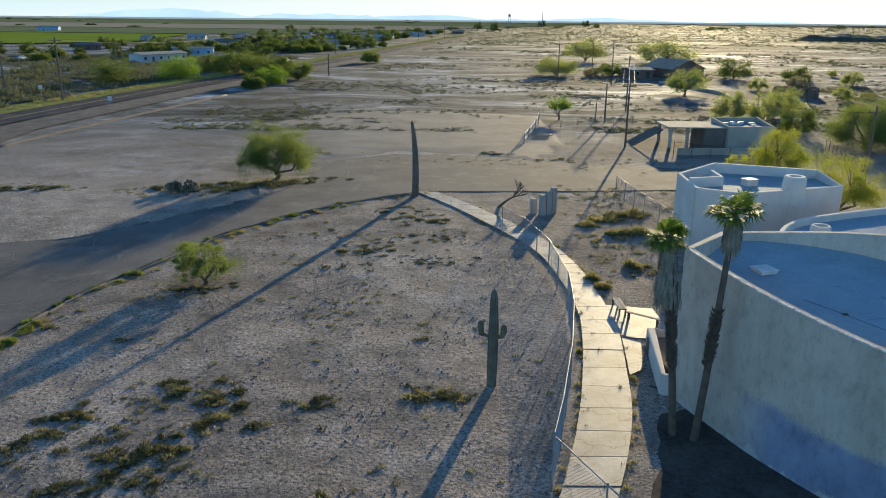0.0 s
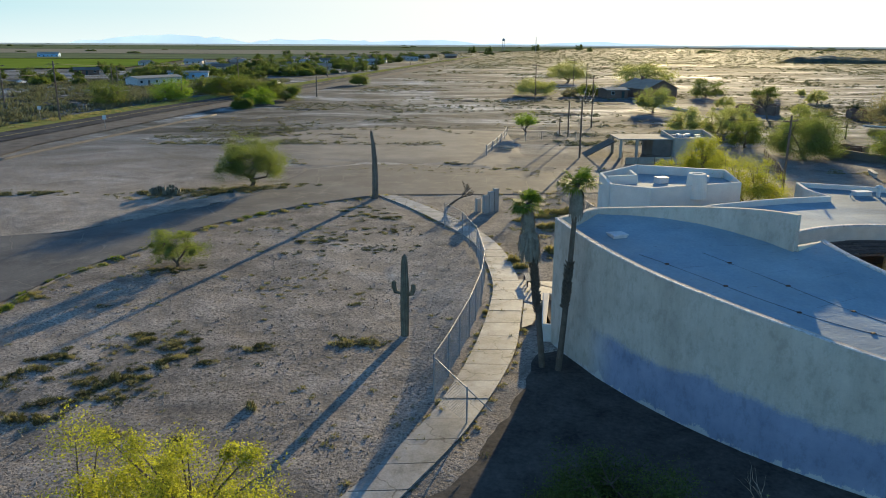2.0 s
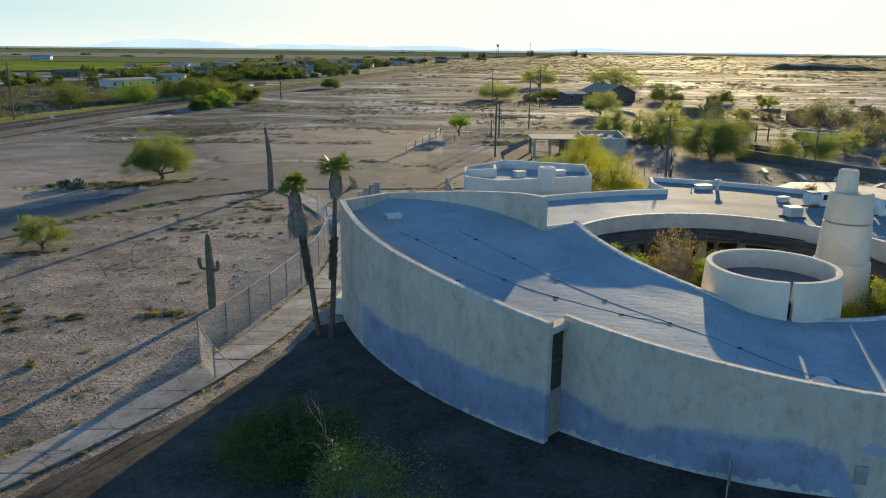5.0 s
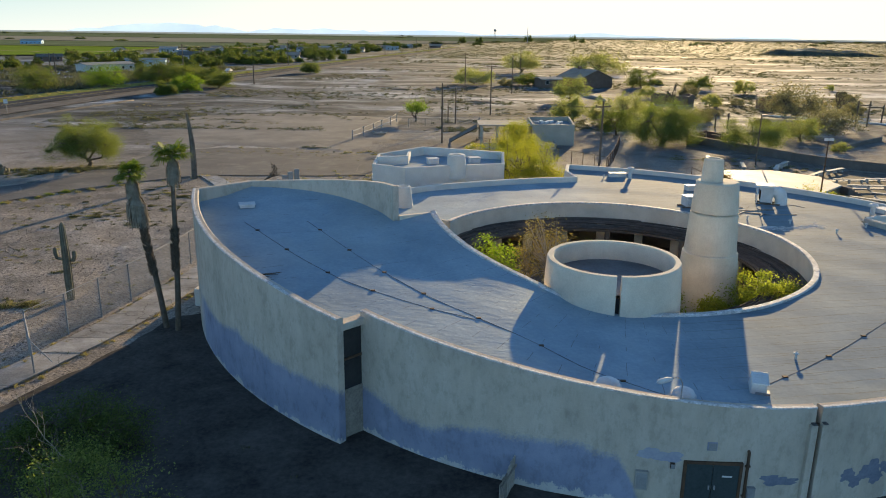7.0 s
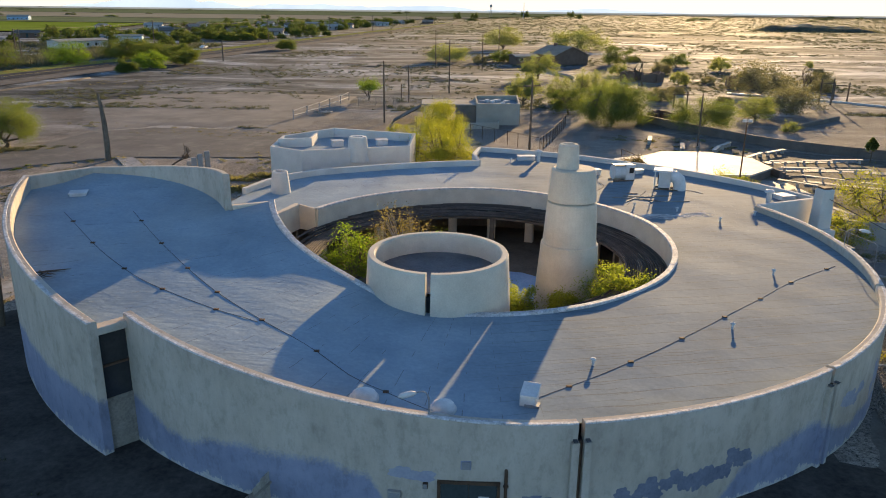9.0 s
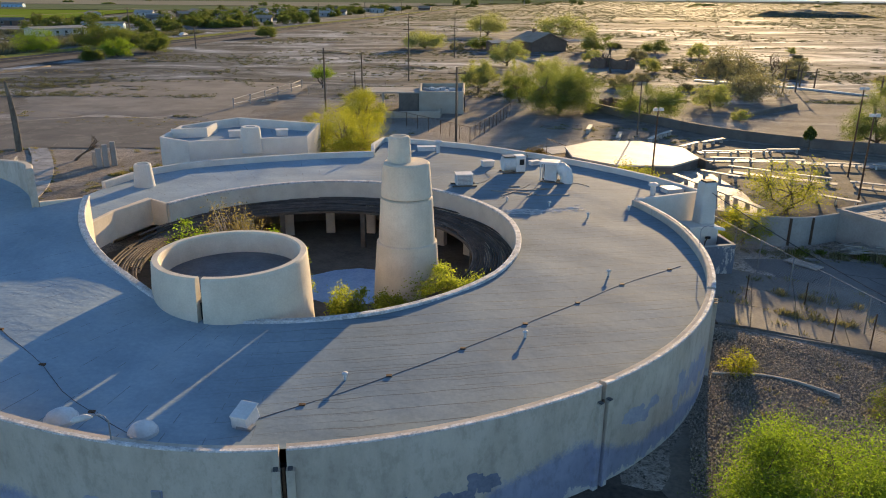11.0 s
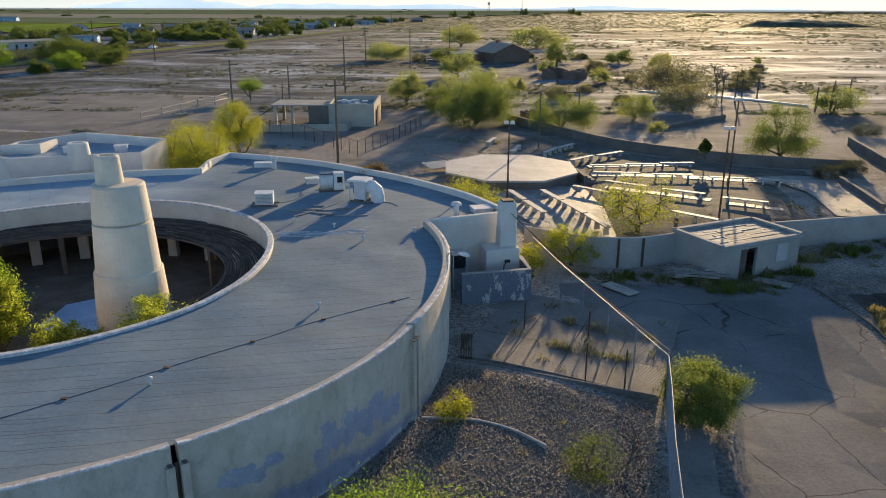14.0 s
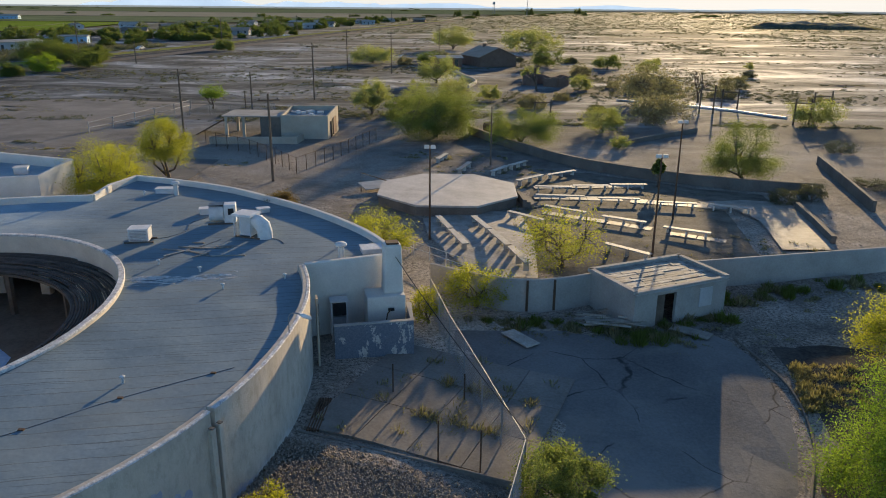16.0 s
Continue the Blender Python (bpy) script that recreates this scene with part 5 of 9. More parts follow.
def branchy(rng, height, width, fork, twigs, lean=0.0, low=0.25, hollow=0.55):
    """Limbs of a spreading desert tree: a list of paths with radii, and twig ends for the leaves."""
    limbs, tips = [], []
    base_r = 0.02 * height + 0.012 * width
    mains = []
    k = rng.integers(3, 6)
    for i in range(k):
        a = 2 * math.pi * (i + rng.uniform(-0.3, 0.3)) / k
        r = width * rng.uniform(0.16, 0.27)
        end = np.array([r * math.cos(a), r * math.sin(a), height * rng.uniform(0.34, 0.56)])
        start = np.array([0, 0, fork * rng.uniform(0.5, 1.0)])
        m = (start + end) / 2 + np.array([rng.normal() * 0.06 * width, rng.normal() * 0.06 * width, -0.05 * height])
        limbs.append(([start, m, end], [base_r * 0.62, base_r * 0.45, base_r * 0.3]))
        mains.append(end)
    limbs.append(([np.array([0, 0, -0.15]), np.array([0.03 * width * lean, 0, fork * 0.5]), np.array([0, 0, fork])], [base_r * 1.25, base_r, base_r * 0.8]))
    mid_z = height * (low + (1 - low) * 0.36)
    for i in range(twigs):
        a, u = rng.uniform(0, 2 * math.pi), rng.uniform(-1, 1)
        d = rng.uniform(hollow, 0.93) * (1 + 0.13 * math.sin(3 * a + 1.7) + 0.07 * math.sin(5 * a) + 0.06 * rng.normal())
        z = mid_z + u * d * (height - mid_z if u > 0 else mid_z - low * height)
        rr = width / 2 * d * math.sqrt(max(0.06, 1 - u * u * (0.92 if u > 0 else 0.55)))
        end = np.array([rr * math.cos(a), rr * math.sin(a), max(z, 0.04 * height)])
        st = min(mains, key=lambda p: np.linalg.norm(p - end))
        m = (st + end) / 2 + np.array([0, 0, 0.05 * height * rng.uniform(0.2, 1)])
        limbs.append(([st, m, end], [base_r * 0.24, base_r * 0.14, base_r * 0.05]))
        tips.append((st, m, end))
    return limbs, tips


def tree_meshes(seed, height, width, leaf_mat, count, leaf, fork=None, twigs=60, low=0.25, spread_k=0.10, bark="bark", hollow=0.55):
    rng = np.random.default_rng(seed)
    limbs, tips = branchy(rng, height, width, fork or height * (0.08 + 0.45 * low), twigs, 1.0, low, hollow)
    sh = Shape()
    for pts, rad in limbs:
        sh.tube([tuple(p) for p in pts], rad, 5)
    wood = mesh_of("trunk", sh, MAT[bark])
    wts = rng.uniform(0.5, 1.5, len(tips))
    wts /= wts.sum()
    which = rng.choice(len(tips), count, p=wts)
    t = 1 - np.where(rng.random(count) < 0.72, 0.0, rng.uniform(0, 0.6, count))
    A, B, C = (np.array([tips[i][k] for i in which]) for k in range(3))
    tt = t[:, None]
    c = A * (1 - tt) ** 2 + 2 * B * tt * (1 - tt) + C * tt ** 2
    c += rng.normal(size=(count, 3)) * np.array([spread_k * width, spread_k * width, spread_k * (0.5 * width + 0.5 * height) * 0.8]) * rng.uniform(0.35, 1.0, len(tips))[which][:, None]
    c[:, 2] = np.where(c[:, 2] < 0.02 * height, rng.uniform(0.02, 0.15, count) * height, c[:, 2])
    v, q = leaves(c, leaf, rng)
    return wood, fast_mesh("crown", v, q, MAT[leaf_mat])


def plant(name, x, y, meshes, label, category="tree", group="", scale=1.0, turn=0.0, z=None):
    t = thing(name, (x, y, land(x, y) - 0.05 if z is None else z), label, category, group, turn)
    t.scale = (scale, scale, scale)
    for nm, me in zip(("trunk", "crown"), meshes):
        ob = new(nm, me)
        ob.parent = t
    return t


def lone(name, x, y, seed, h, w, mat, n, leaf, label, category="tree", **kw):
    z = kw.pop("z", None)
    return plant(name, x, y, tree_meshes(seed, h, w, mat, n, leaf, **kw), label, category, z=z)


lone("palo_verde_tree", -3.1, 8.2, 1, 7.5, 7.3, "leaf_yellow", 120000, 0.075, "yellow-green palo verde tree in bloom on bare soil", twigs=120, spread_k=0.055)
lone("mesquite_tree", -17.8, 80.7, 2, 5.9, 9.6, "leaf_mesquite", 90000, 0.095, "round green mesquite tree beside the driveway", low=0.16, twigs=150, spread_k=0.06, hollow=0.35)
lone("young_tree", -15.6, 47.1, 3, 3.3, 4.4, "leaf_mesquite", 18000, 0.09, "small green tree on the bare field", twigs=56, low=0.06, spread_k=0.07)
lone("thorn_bush", 14.9, 8.5, 4, 4.3, 4.4, "leaf_mesquite", 10000, 0.085, "tall half-dead thorny bush in the yard", "bush", twigs=44, low=0.3)
lone("shade_bush", 11.0, 15.0, 55, 1.9, 6.4, "leaf_dark", 26000, 0.09, "low dark green bush in the shade of the wall", "bush", low=0.0, twigs=80)
lone("mesquite_bush", 55.6, 13.2, 5, 3.6, 7.2, "leaf_bright", 100000, 0.075, "dense bright green mesquite bush beside the museum wall", "bush", low=0.12, twigs=80)
lone("desert_bush", 67.9, 25.6, 6, 2.9, 3.5, "leaf_mesquite", 36000, 0.085, "rounded green bush beside the chain-link fence", "bush", low=0.02, twigs=60)
lone("roadside_tree", 82.0, 27.2, 7, 5.6, 8.0, "leaf_bright", 80000, 0.085, "bright green tree at the edge of the driveway", low=0.03, twigs=70)
lone("olive_bush", 88.0, 37.6, 8, 4.4, 6.8, "leaf_yellow", 26000, 0.11, "yellowing bush at the edge of the driveway", "bush", low=0.1, twigs=60)
lone("palo_verde_tree", 34.4, 63.2, 9, 6.7, 8.0, "leaf_yellow", 40000, 0.10, "yellow-green palo verde behind the museum annex", twigs=70)
lone("palo_verde_tree", 34.7, 75.1, 10, 7.1, 5.8, "leaf_yellow", 28000, 0.11, "tall bright green palo verde behind the museum", low=0.35, twigs=60)
lone("mesquite_tree", 60.6, 106.3, 52, 7.2, 11.6, "leaf_mesquite", 80000, 0.13, "broad bright green mesquite beyond the stage", low=0.0, twigs=110, spread_k=0.1)
lone("mesquite_tree", 72.0, 99.6, 12, 5.3, 9.4, "leaf_mesquite", 40000, 0.12, "spreading green mesquite behind the low wall", low=0.1, twigs=60)
lone("mesquite_tree", 49.3, 128.0, 13, 5.8, 6.6, "leaf_olive", 14000, 0.18, "green mesquite tree beyond the shelter", low=0.2)
lone("palo_verde_tree", 71.3, 52.4, 14, 4.6, 6.8, "leaf_yellow", 8500, 0.12, "thin feathery palo verde among the benches", twigs=60, low=0.15)
lone("palo_verde_bush", 65.2, 45.2, 15, 2.9, 4.3, "leaf_yellow", 9000, 0.11, "yellow-green bush against the yard wall", "bush", low=0.1, z=-0.5)
lone("palo_verde_bush", 62.3, 42.2, 16, 2.6, 2.2, "leaf_yellow", 3600, 0.11, "yellow bush beside the service chimney", "bush", low=0.1, z=-0.45)
lone("palo_verde_tree", 58.6, 51.6, 17, 4.2, 4.6, "leaf_yellow", 9000, 0.12, "yellow-green palo verde outside the roof parapet", low=0.3)
lone("mesquite_tree", 93.8, 80.2, 18, 6.4, 7.8, "leaf_mesquite", 42000, 0.11, "olive-green mesquite beyond the low wall", low=0.06, twigs=60)
lone("mesquite_bush", 95.4, 122.5, 19, 4.6, 10.0, "scrub", 7000, 0.28, "pale olive mesquite thicket on the flats", "bush", low=0.1)
lone("mesquite_bush", 101.0, 149.0, 20, 7.0, 14.0, "scrub", 7000, 0.36, "dusty olive thicket on the flats", "bush", low=0.1)
lone("mesquite_bush", 119.5, 121.0, 21, 4.2, 8.0, "leaf_olive", 6000, 0.26, "green mesquite bush by the old corral", "bush", low=0.1)
lone("young_tree", 21.0, 133.0, 22, 4.2, 4.6, "leaf_bright", 3000, 0.22, "slender young tree by the corral fence", low=0.45)
lone("mesquite_tree", 36.5, 243.0, 23, 5.5, 15.0, "leaf_olive", 12000, 0.3, "dark green mesquite on the far flats", low=0.1)
lone("mesquite_tree", 58.5, 182.0, 24, 6.5, 10.0, "leaf_olive", 8000, 0.3, "green mesquite near the far house", low=0.15)
lone("mesquite_tree", 61.0, 325.0, 25, 10.0, 17.0, "leaf_olive", 8000, 0.45, "tall dark tree behind the far house", low=0.15)
lone("mesquite_tree", 92.0, 318.0, 26, 9.0, 26.0, "leaf_olive", 5000, 0.7, "olive thicket behind the far house", low=0.1)
lone("palo_verde_tree", 29.9, 73.7, 35, 4.8, 4.4, "leaf_yellow", 12000, 0.11, "small yellow-green palo verde behind the annex", low=0.25, twigs=60)
lone("mesquite_tree", 56.4, 132.0, 36, 5.0, 6.0, "leaf_olive", 9000, 0.18, "olive mesquite behind the shelter", low=0.1)
lone("mesquite_tree", 63.5, 140.0, 37, 6.0, 8.0, "leaf_olive", 10000, 0.2, "dusty olive mesquite behind the shelter", low=0.1)
lone("mesquite_tree", 55.5, 116.0, 38, 5.2, 6.4, "leaf_green", 11000, 0.17, "dark green mesquite beside the broad one", low=0.05)
lone("mesquite_bush", 55.0, 244.0, 39, 4.2, 9.0, "leaf_green", 5000, 0.32, "dark bush beside the ranch house", "bush", low=0.0)
lone("mesquite_tree", 90.5, 236.0, 40, 6.0, 11.0, "leaf_green", 6000, 0.34, "green mesquite beside the ranch house", low=0.05)
lone("mesquite_bush", 108.0, 232.0, 47, 4.0, 9.0, "leaf_green", 5000, 0.32, "green bush on the flats by the ranch house", "bush", low=0.0)
lone("mesquite_bush", 85.0, 112.0, 48, 4.2, 6.4, "leaf_olive", 9000, 0.18, "olive mesquite on the sandy flat", "bush", low=0.02)
lone("mesquite_bush", 84.9, 99.1, 49, 1.9, 2.8, "leaf_olive", 3000, 0.13, "small olive bush on the sandy flat", "bush", low=0.0)
lone("court_bush", 43.9, 28.2, 27, 3.9, 4.0, "leaf_lime", 22000, 0.12, "leafy yellow-green bush at the foot of the tower", "bush", low=0.15, z=-0.06)
lone("court_bush", 41.0, 27.4, 53, 2.8, 2.4, "leaf_yellow", 9000, 0.12, "low yellowing bush on the court floor", "bush", low=0.1, z=-0.06)
lone("court_bush", 35.3, 29.8, 28, 4.4, 2.7, "leaf_lime", 12000, 0.13, "tall green shrub beside the drum", "bush", low=0.08, z=-0.06)
lone("court_bush", 38.6, 28.6, 29, 2.5, 2.3, "leaf_lime", 8000, 0.12, "green shrub in the open court", "bush", low=0.06, z=-0.06)
lone("court_bush", 34.0, 31.9, 54, 4.8, 3.0, "leaf_bright", 7000, 0.13, "green shrub behind the drum", "bush", low=0.1, z=-0.06)
lone("court_bush", 29.0, 34.0, 30, 3.8, 3.8, "leaf_bright", 6500, 0.13, "green shrub beside the drum", "bush", low=0.2, z=-0.06)
lone("dry_tree", 32.0, 32.2, 31, 5.8, 4.0, "leaf_dry", 4200, 0.12, "dry brown tree in the open court", low=0.25, bark="dead_bark", twigs=170, z=-0.06)
lone("weed_bush", 57.2, 24.4, 32, 1.3, 1.7, "leaf_yellow", 2200, 0.09, "yellow weed bush at the foot of the wall", "bush", low=0.05)
lone("weed_bush", 62.2, 20.6, 33, 1.8, 2.2, "leaf_green", 2600, 0.08, "thin green bush on the gravel bed", "bush", low=0.05)
lone("parapet_weed", 50.9, 54.9, 34, 4.6, 2.6, "leaf_brown", 26000, 0.10, "brown climbing shrub on the parapet", "bush", low=0.55)
for x, y, w, s in ((-84, 198, 11, 41), (-72, 212, 12, 42), (-44, 199, 8.5, 43), (-40, 215, 9.5, 44), (-27, 299, 8, 45), (-46, 188, 6, 46)):
    lone("roadside_bush", x, y, s, w * 0.6, w, "leaf_bright" if s in (42, 43) else "leaf_green", 16000, 0.22, "round green bush beside the highway", "bush", low=0.0)
for x, y, w, s in ((-70, 242, 12, 51), (-56, 234, 11, 52), (-63, 238, 13, 53), (-50, 242, 9, 54)):
    lone("roadside_tree", x, y, s, w * 0.58, w, "leaf_green", 18000, 0.24, "dense green tree beside the highway", "tree", low=0.0)


def make_flats_bushes():
    """Grey-olive thickets dotted over the flats beyond the benches and round the ranch house."""
    kinds = [tree_meshes(90 + i, h, w, m, 5000, 0.22, low=0.0, twigs=40) for i, (h, w, m) in enumerate(((2.6, 5.5, "scrub"), (3.4, 5.0, "leaf_olive"), (1.8, 4.6, "brush")))]
    first = [plant("flats_bush", x, y, k, "dusty grey-olive thicket on the flats", "bush", "thickets on the flats") for (x, y), k in zip(((77.0, 138.0), (90.5, 171.0), (112.0, 186.0)), kinds)]
    rng = random.Random(83)
    spots = [(70, 151), (84, 150), (88, 134), (99, 176), (108, 168), (118, 158), (126, 176), (134, 152), (82, 196), (96, 205), (116, 214), (140, 205), (69, 262), (84, 258), (52, 256), (47, 238), (100, 252), (126, 246), (150, 232), (58, 270)]
    for x, y in spots:
        copy_thing(rng.choice(first), pose(x, y, land(x, y) - 0.1, 0, 0, rng.uniform(0, 360)) @ Matrix.Scale(rng.uniform(0.6, 1.25), 4))


make_flats_bushes()


def make_village_trees():
    kinds = [tree_meshes(60 + i, h, w, m, 2200, 0.55, low=0.0, twigs=36) for i, (h, w, m) in enumerate(((5, 9, "leaf_dark"), (4, 7, "leaf_dark"), (6, 8, "leaf_dark"), (3.4, 8, "leaf_green")))]
    first = [plant("village_tree", -110 - 14 * i, 330 + 25 * i, k, "dark green tree among the distant houses", "tree", "trees of the distant village") for i, k in enumerate(kinds)]
    rng = random.Random(12)
    spots = []
    while len(spots) < 230:
        y = rng.uniform(285, 900)
        road = -60 + (y - 285) * 0.14
        x = road - 22 - rng.random() ** 1.4 * (130 + y * 0.32)
        if y > 600 and rng.random() < 0.4:
            continue
        if -118 < x < -84 and y < 345 or y > 410 and x < -178 or x < -140 and y > 320 and rng.random() < 0.7:
            continue
        spots.append((x, y))
    spots += [(-171, 326), (-176, 331), (-166, 333), (-191, 442), (-185, 450), (-178, 438), (-173, 467), (-166, 458), (-63, 384), (-52, 414), (-46, 423), (-57, 398), (-40, 440), (-34, 460)]
    for x, y in spots:
        copy_thing(rng.choice(first), pose(x, y, -0.15, 0, 0, rng.uniform(0, 360)) @ Matrix.Scale(rng.uniform(0.6, 1.25), 4))
    for x, y, k in ((197, 1518, 2.4), (318, 1710, 2.4), (300, 1500, 1.6), (90, 1300, 1.8), (60, 1250, 1.8)):
        copy_thing(first[2], pose(x, y, -0.2) @ Matrix.Scale(k, 4))
    for i in range(60):
        y = rng.uniform(1000, 3200)
        x = rng.uniform(-0.55, 0.75) * y
        copy_thing(rng.choice(first), pose(x, y, -0.2, 0, 0, rng.uniform(0, 360)) @ Matrix.Diagonal((rng.uniform(1.5, 4.5), rng.uniform(1.5, 3.0), rng.uniform(0.5, 1.1), 1.0)))


make_village_trees()


# ---- scattered scrub, too many to count
def tufts(spots, leaf_mat, name, label, blades, seed):
    """spots: x, y, radius, height. Each becomes a spiky clump of blades."""
    rng = np.random.default_rng(seed)
    V, n = [], 0
    for x, y, r, h in spots:
        k = max(5, int(1.9 * blades * rng.uniform(0.7, 1.3)))
        a, d = rng.uniform(0, 6.283, k), np.sqrt(rng.uniform(0, 1, k))
        base = np.stack([x + r * 0.75 * d * np.cos(a), y + r * 0.75 * d * np.sin(a), np.full(k, land(x, y) - 0.12)], 1)
        up = np.stack([r * 0.5 * d * np.cos(a) + rng.normal(size=k) * r * 0.3, r * 0.5 * d * np.sin(a) + rng.normal(size=k) * r * 0.3, h * (1.15 - 0.6 * d) * rng.uniform(0.6, 1.2, k)], 1)
        side = np.cross(up, rng.normal(size=(k, 3)))
        side /= np.linalg.norm(side, axis=1)[:, None] + 1e-9
        side *= (0.012 + 0.075 * r) * rng.uniform(0.35, 0.8, k)[:, None]
        V.append(np.stack([base - side * 0.3, base + up * 0.55 - side, base + up, base + up * 0.5 + side], 1).reshape(-1, 3))
        n += k
    ob = new(name, fast_mesh(name, np.concatenate(V), np.arange(4 * n).reshape(-1, 4), MAT[leaf_mat]))
    return tagged(ob, label, "scrub", kind="stuff")


def on_field(x, y):
    """On the bare field between the driveway and the footpath."""
    t = (y - 36) / 38.0
    left = -24 + 20 * max(0, t) ** 1.7
    return 8 < y < 73 and left + 0.8 < x < 5.6 - max(0, (24 - y)) * 0.55 - max(0, y - 52) * 0.42


def make_scrub():
    rng = random.Random(21)
    dry, green = [], []
    while len(dry) < 900:
        x, y = rng.uniform(-24, 7), rng.uniform(8, 73)
        if on_field(x, y) and noise.noise((x * 0.13, y * 0.13, 5)) + rng.uniform(-0.5, 0.5) > 0.12:
            s = rng.choice((0.06, 0.07, 0.09, 0.12, 0.16, 0.22))
            dry.append((x, y, s, s * rng.uniform(0.5, 1.0)))
    for cx, cy, rad, n in ((-11.5, 32.3, 2.2, 34), (-5.7, 31.2, 0.9, 14), (-0.8, 32.1, 0.9, 14), (0.9, 31.9, 1.0, 16), (-12.2, 27.4, 1.8, 30), (-13.4, 24.9, 1.5, 22), (-10.7, 24.6, 1.2, 16), (-5.9, 54.8, 1.8, 26), (-1.9, 64.3, 2.2, 34), (-0.7, 52.2, 1.6, 20), (-6.3, 50.7, 1.3, 16), (-5.2, 56.6, 1.4, 18), (-16.4, 45.6, 1.6, 20), (1.2, 52.4, 1.4, 14), (-17, 26.4, 1.6, 20), (-8.2, 29.4, 2.4, 16), (-15, 30.4, 1.8, 14), (-9.2, 59, 1.8, 14), (-1.2, 58.4, 1.5, 14), (-3.6, 67.6, 1.8, 18)):
        for i in range(n):
            a, d = rng.uniform(0, 6.283), rad * math.sqrt(rng.random())
            s = rng.uniform(0.10, 0.30)
            (green if rng.random() < 0.55 else dry).append((cx + 1.5 * d * math.cos(a), cy + d * math.sin(a), s, s * rng.uniform(0.5, 0.9)))
    big_olive, big_dry = [], []
    for cx, cy, rad, n in ((-11.5, 32.3, 1.3, 9), (-5.7, 31.2, 0.8, 4), (-0.8, 32.1, 0.8, 4), (0.9, 31.9, 0.7, 4), (-12.2, 26.8, 1.0, 6), (-13.4, 24.9, 1.0, 4), (-10.7, 24.6, 0.9, 3), (-5.9, 54.8, 1.4, 8), (-1.9, 64.3, 1.8, 12), (-0.7, 52.2, 1.2, 5), (-16.4, 45.6, 1.2, 6), (-17, 26.4, 1.4, 8), (-9.0, 29.6, 1.6, 7), (-15.6, 29.6, 1.6, 7), (-3.6, 67.6, 1.5, 7)):
        for i in range(n):
            a, d = rng.uniform(0, 6.283), rad * math.sqrt(rng.random())
            s = rng.uniform(0.14, 0.40)
            (big_olive if rng.random() < 0.7 else big_dry).append((cx + 1.7 * d * math.cos(a), cy + 0.8 * d * math.sin(a), s, s * rng.uniform(0.35, 0.65)))
    tall = []
    for cx, cy, rad, n, tallness in ((-11.4, 32.0, 1.0, 16, 0.42), (-10.2, 31.4, 0.9, 9, 0.3), (-8.9, 31.0, 0.7, 6, 0.22), (-11.6, 26.9, 0.7, 12, 0.55), (-12.4, 26.6, 0.6, 7, 0.4), (-13.3, 26.4, 0.6, 6, 0.35), (-10.9, 28.2, 0.5, 6, 0.4), (-10.2, 29.2, 0.5, 5, 0.35), (-5.5, 31.0, 0.5, 7, 0.35), (-0.6, 31.8, 0.5, 7, 0.4), (0.9, 31.6, 0.4, 6, 0.45), (-15.2, 22.7, 0.5, 9, 0.6), (-13.8, 22.7, 0.6, 8, 0.45), (-13.3, 24.6, 0.5, 6, 0.35), (-10.8, 24.7, 0.5, 6, 0.3), (-6.8, 20.8, 0.4, 6, 0.4), (-9.7, 21.2, 0.3, 4, 0.35), (-4.2, 23.7, 0.2, 3, 0.7), (-17.6, 27.8, 0.7, 8, 0.45), (-16.5, 28.2, 0.6, 7, 0.4), (-17.8, 26.5, 0.6, 7, 0.45), (-15.8, 29.5, 0.4, 5, 0.4), (-22.3, 39.6, 0.5, 5, 0.35), (-17.1, 37.8, 0.5, 5, 0.3), (-15.5, 46.4, 1.3, 12, 0.3), (-0.7, 38.5, 0.5, 5, 0.3)):
        for i in range(n):
            a, d = rng.uniform(0, 6.283), rad * 1.35 * rng.random()
            s = rng.uniform(0.09, 0.30)
            tall.append((cx + 1.5 * d * math.cos(a), cy + 0.8 * d * math.sin(a), s * 1.25, tallness * rng.uniform(0.25, 0.75)))
    tufts(tall[::2], "weed", "bushy_weeds", "bushy grey-green weeds standing on the bare field", 46, 18)
    tufts(tall[1::4], "weed", "bushy_weeds", "bushy olive weeds standing on the bare field", 46, 19)
    tufts(tall[3::4], "scrub", "bushy_weeds", "bushy dry weeds standing on the bare field", 46, 20)
    tufts(big_olive, "weed", "weed_clumps", "spreading olive-green weed clumps on the bare field", 120, 12)
    tufts(big_dry, "straw", "straw_clumps", "straw-coloured weed clumps on the bare field", 110, 13)
    tufts(dry, "scrub", "dry_weeds", "dry grey-brown weeds scattered over bare soil", 26, 1)
    tufts(green, "weed", "green_weeds", "clumps of olive-green weeds on the bare field", 34, 2)
    edge = []
    for i in range(430):
        k = rng.random()
        p = at_share(SW_L, k) if rng.random() < 0.65 else at_share(SW_R, k)
        s = rng.uniform(0.06, 0.2)
        edge.append((p.x + rng.uniform(-0.55, 0.1) if p in SW_L else p.x + rng.uniform(-0.2, 0.4), p.y + rng.uniform(-0.3, 0.3), s, s * rng.uniform(0.8, 1.6)))
    for i in range(110):
        p = rng.choice(KERB)
        s = rng.uniform(0.12, 0.34)
        edge.append((p.x + rng.uniform(0.1, 0.8), p.y + rng.uniform(-0.8, 0.4), s, s * rng.uniform(0.5, 1.1)))
    joints = []
    for i in range(70):
        k = rng.choice(range(1, 34)) / 34 + rng.uniform(-0.001, 0.001)
        p = at_share(SW_L, k).lerp(at_share(SW_R, k), rng.random())
        s = rng.uniform(0.06, 0.2)
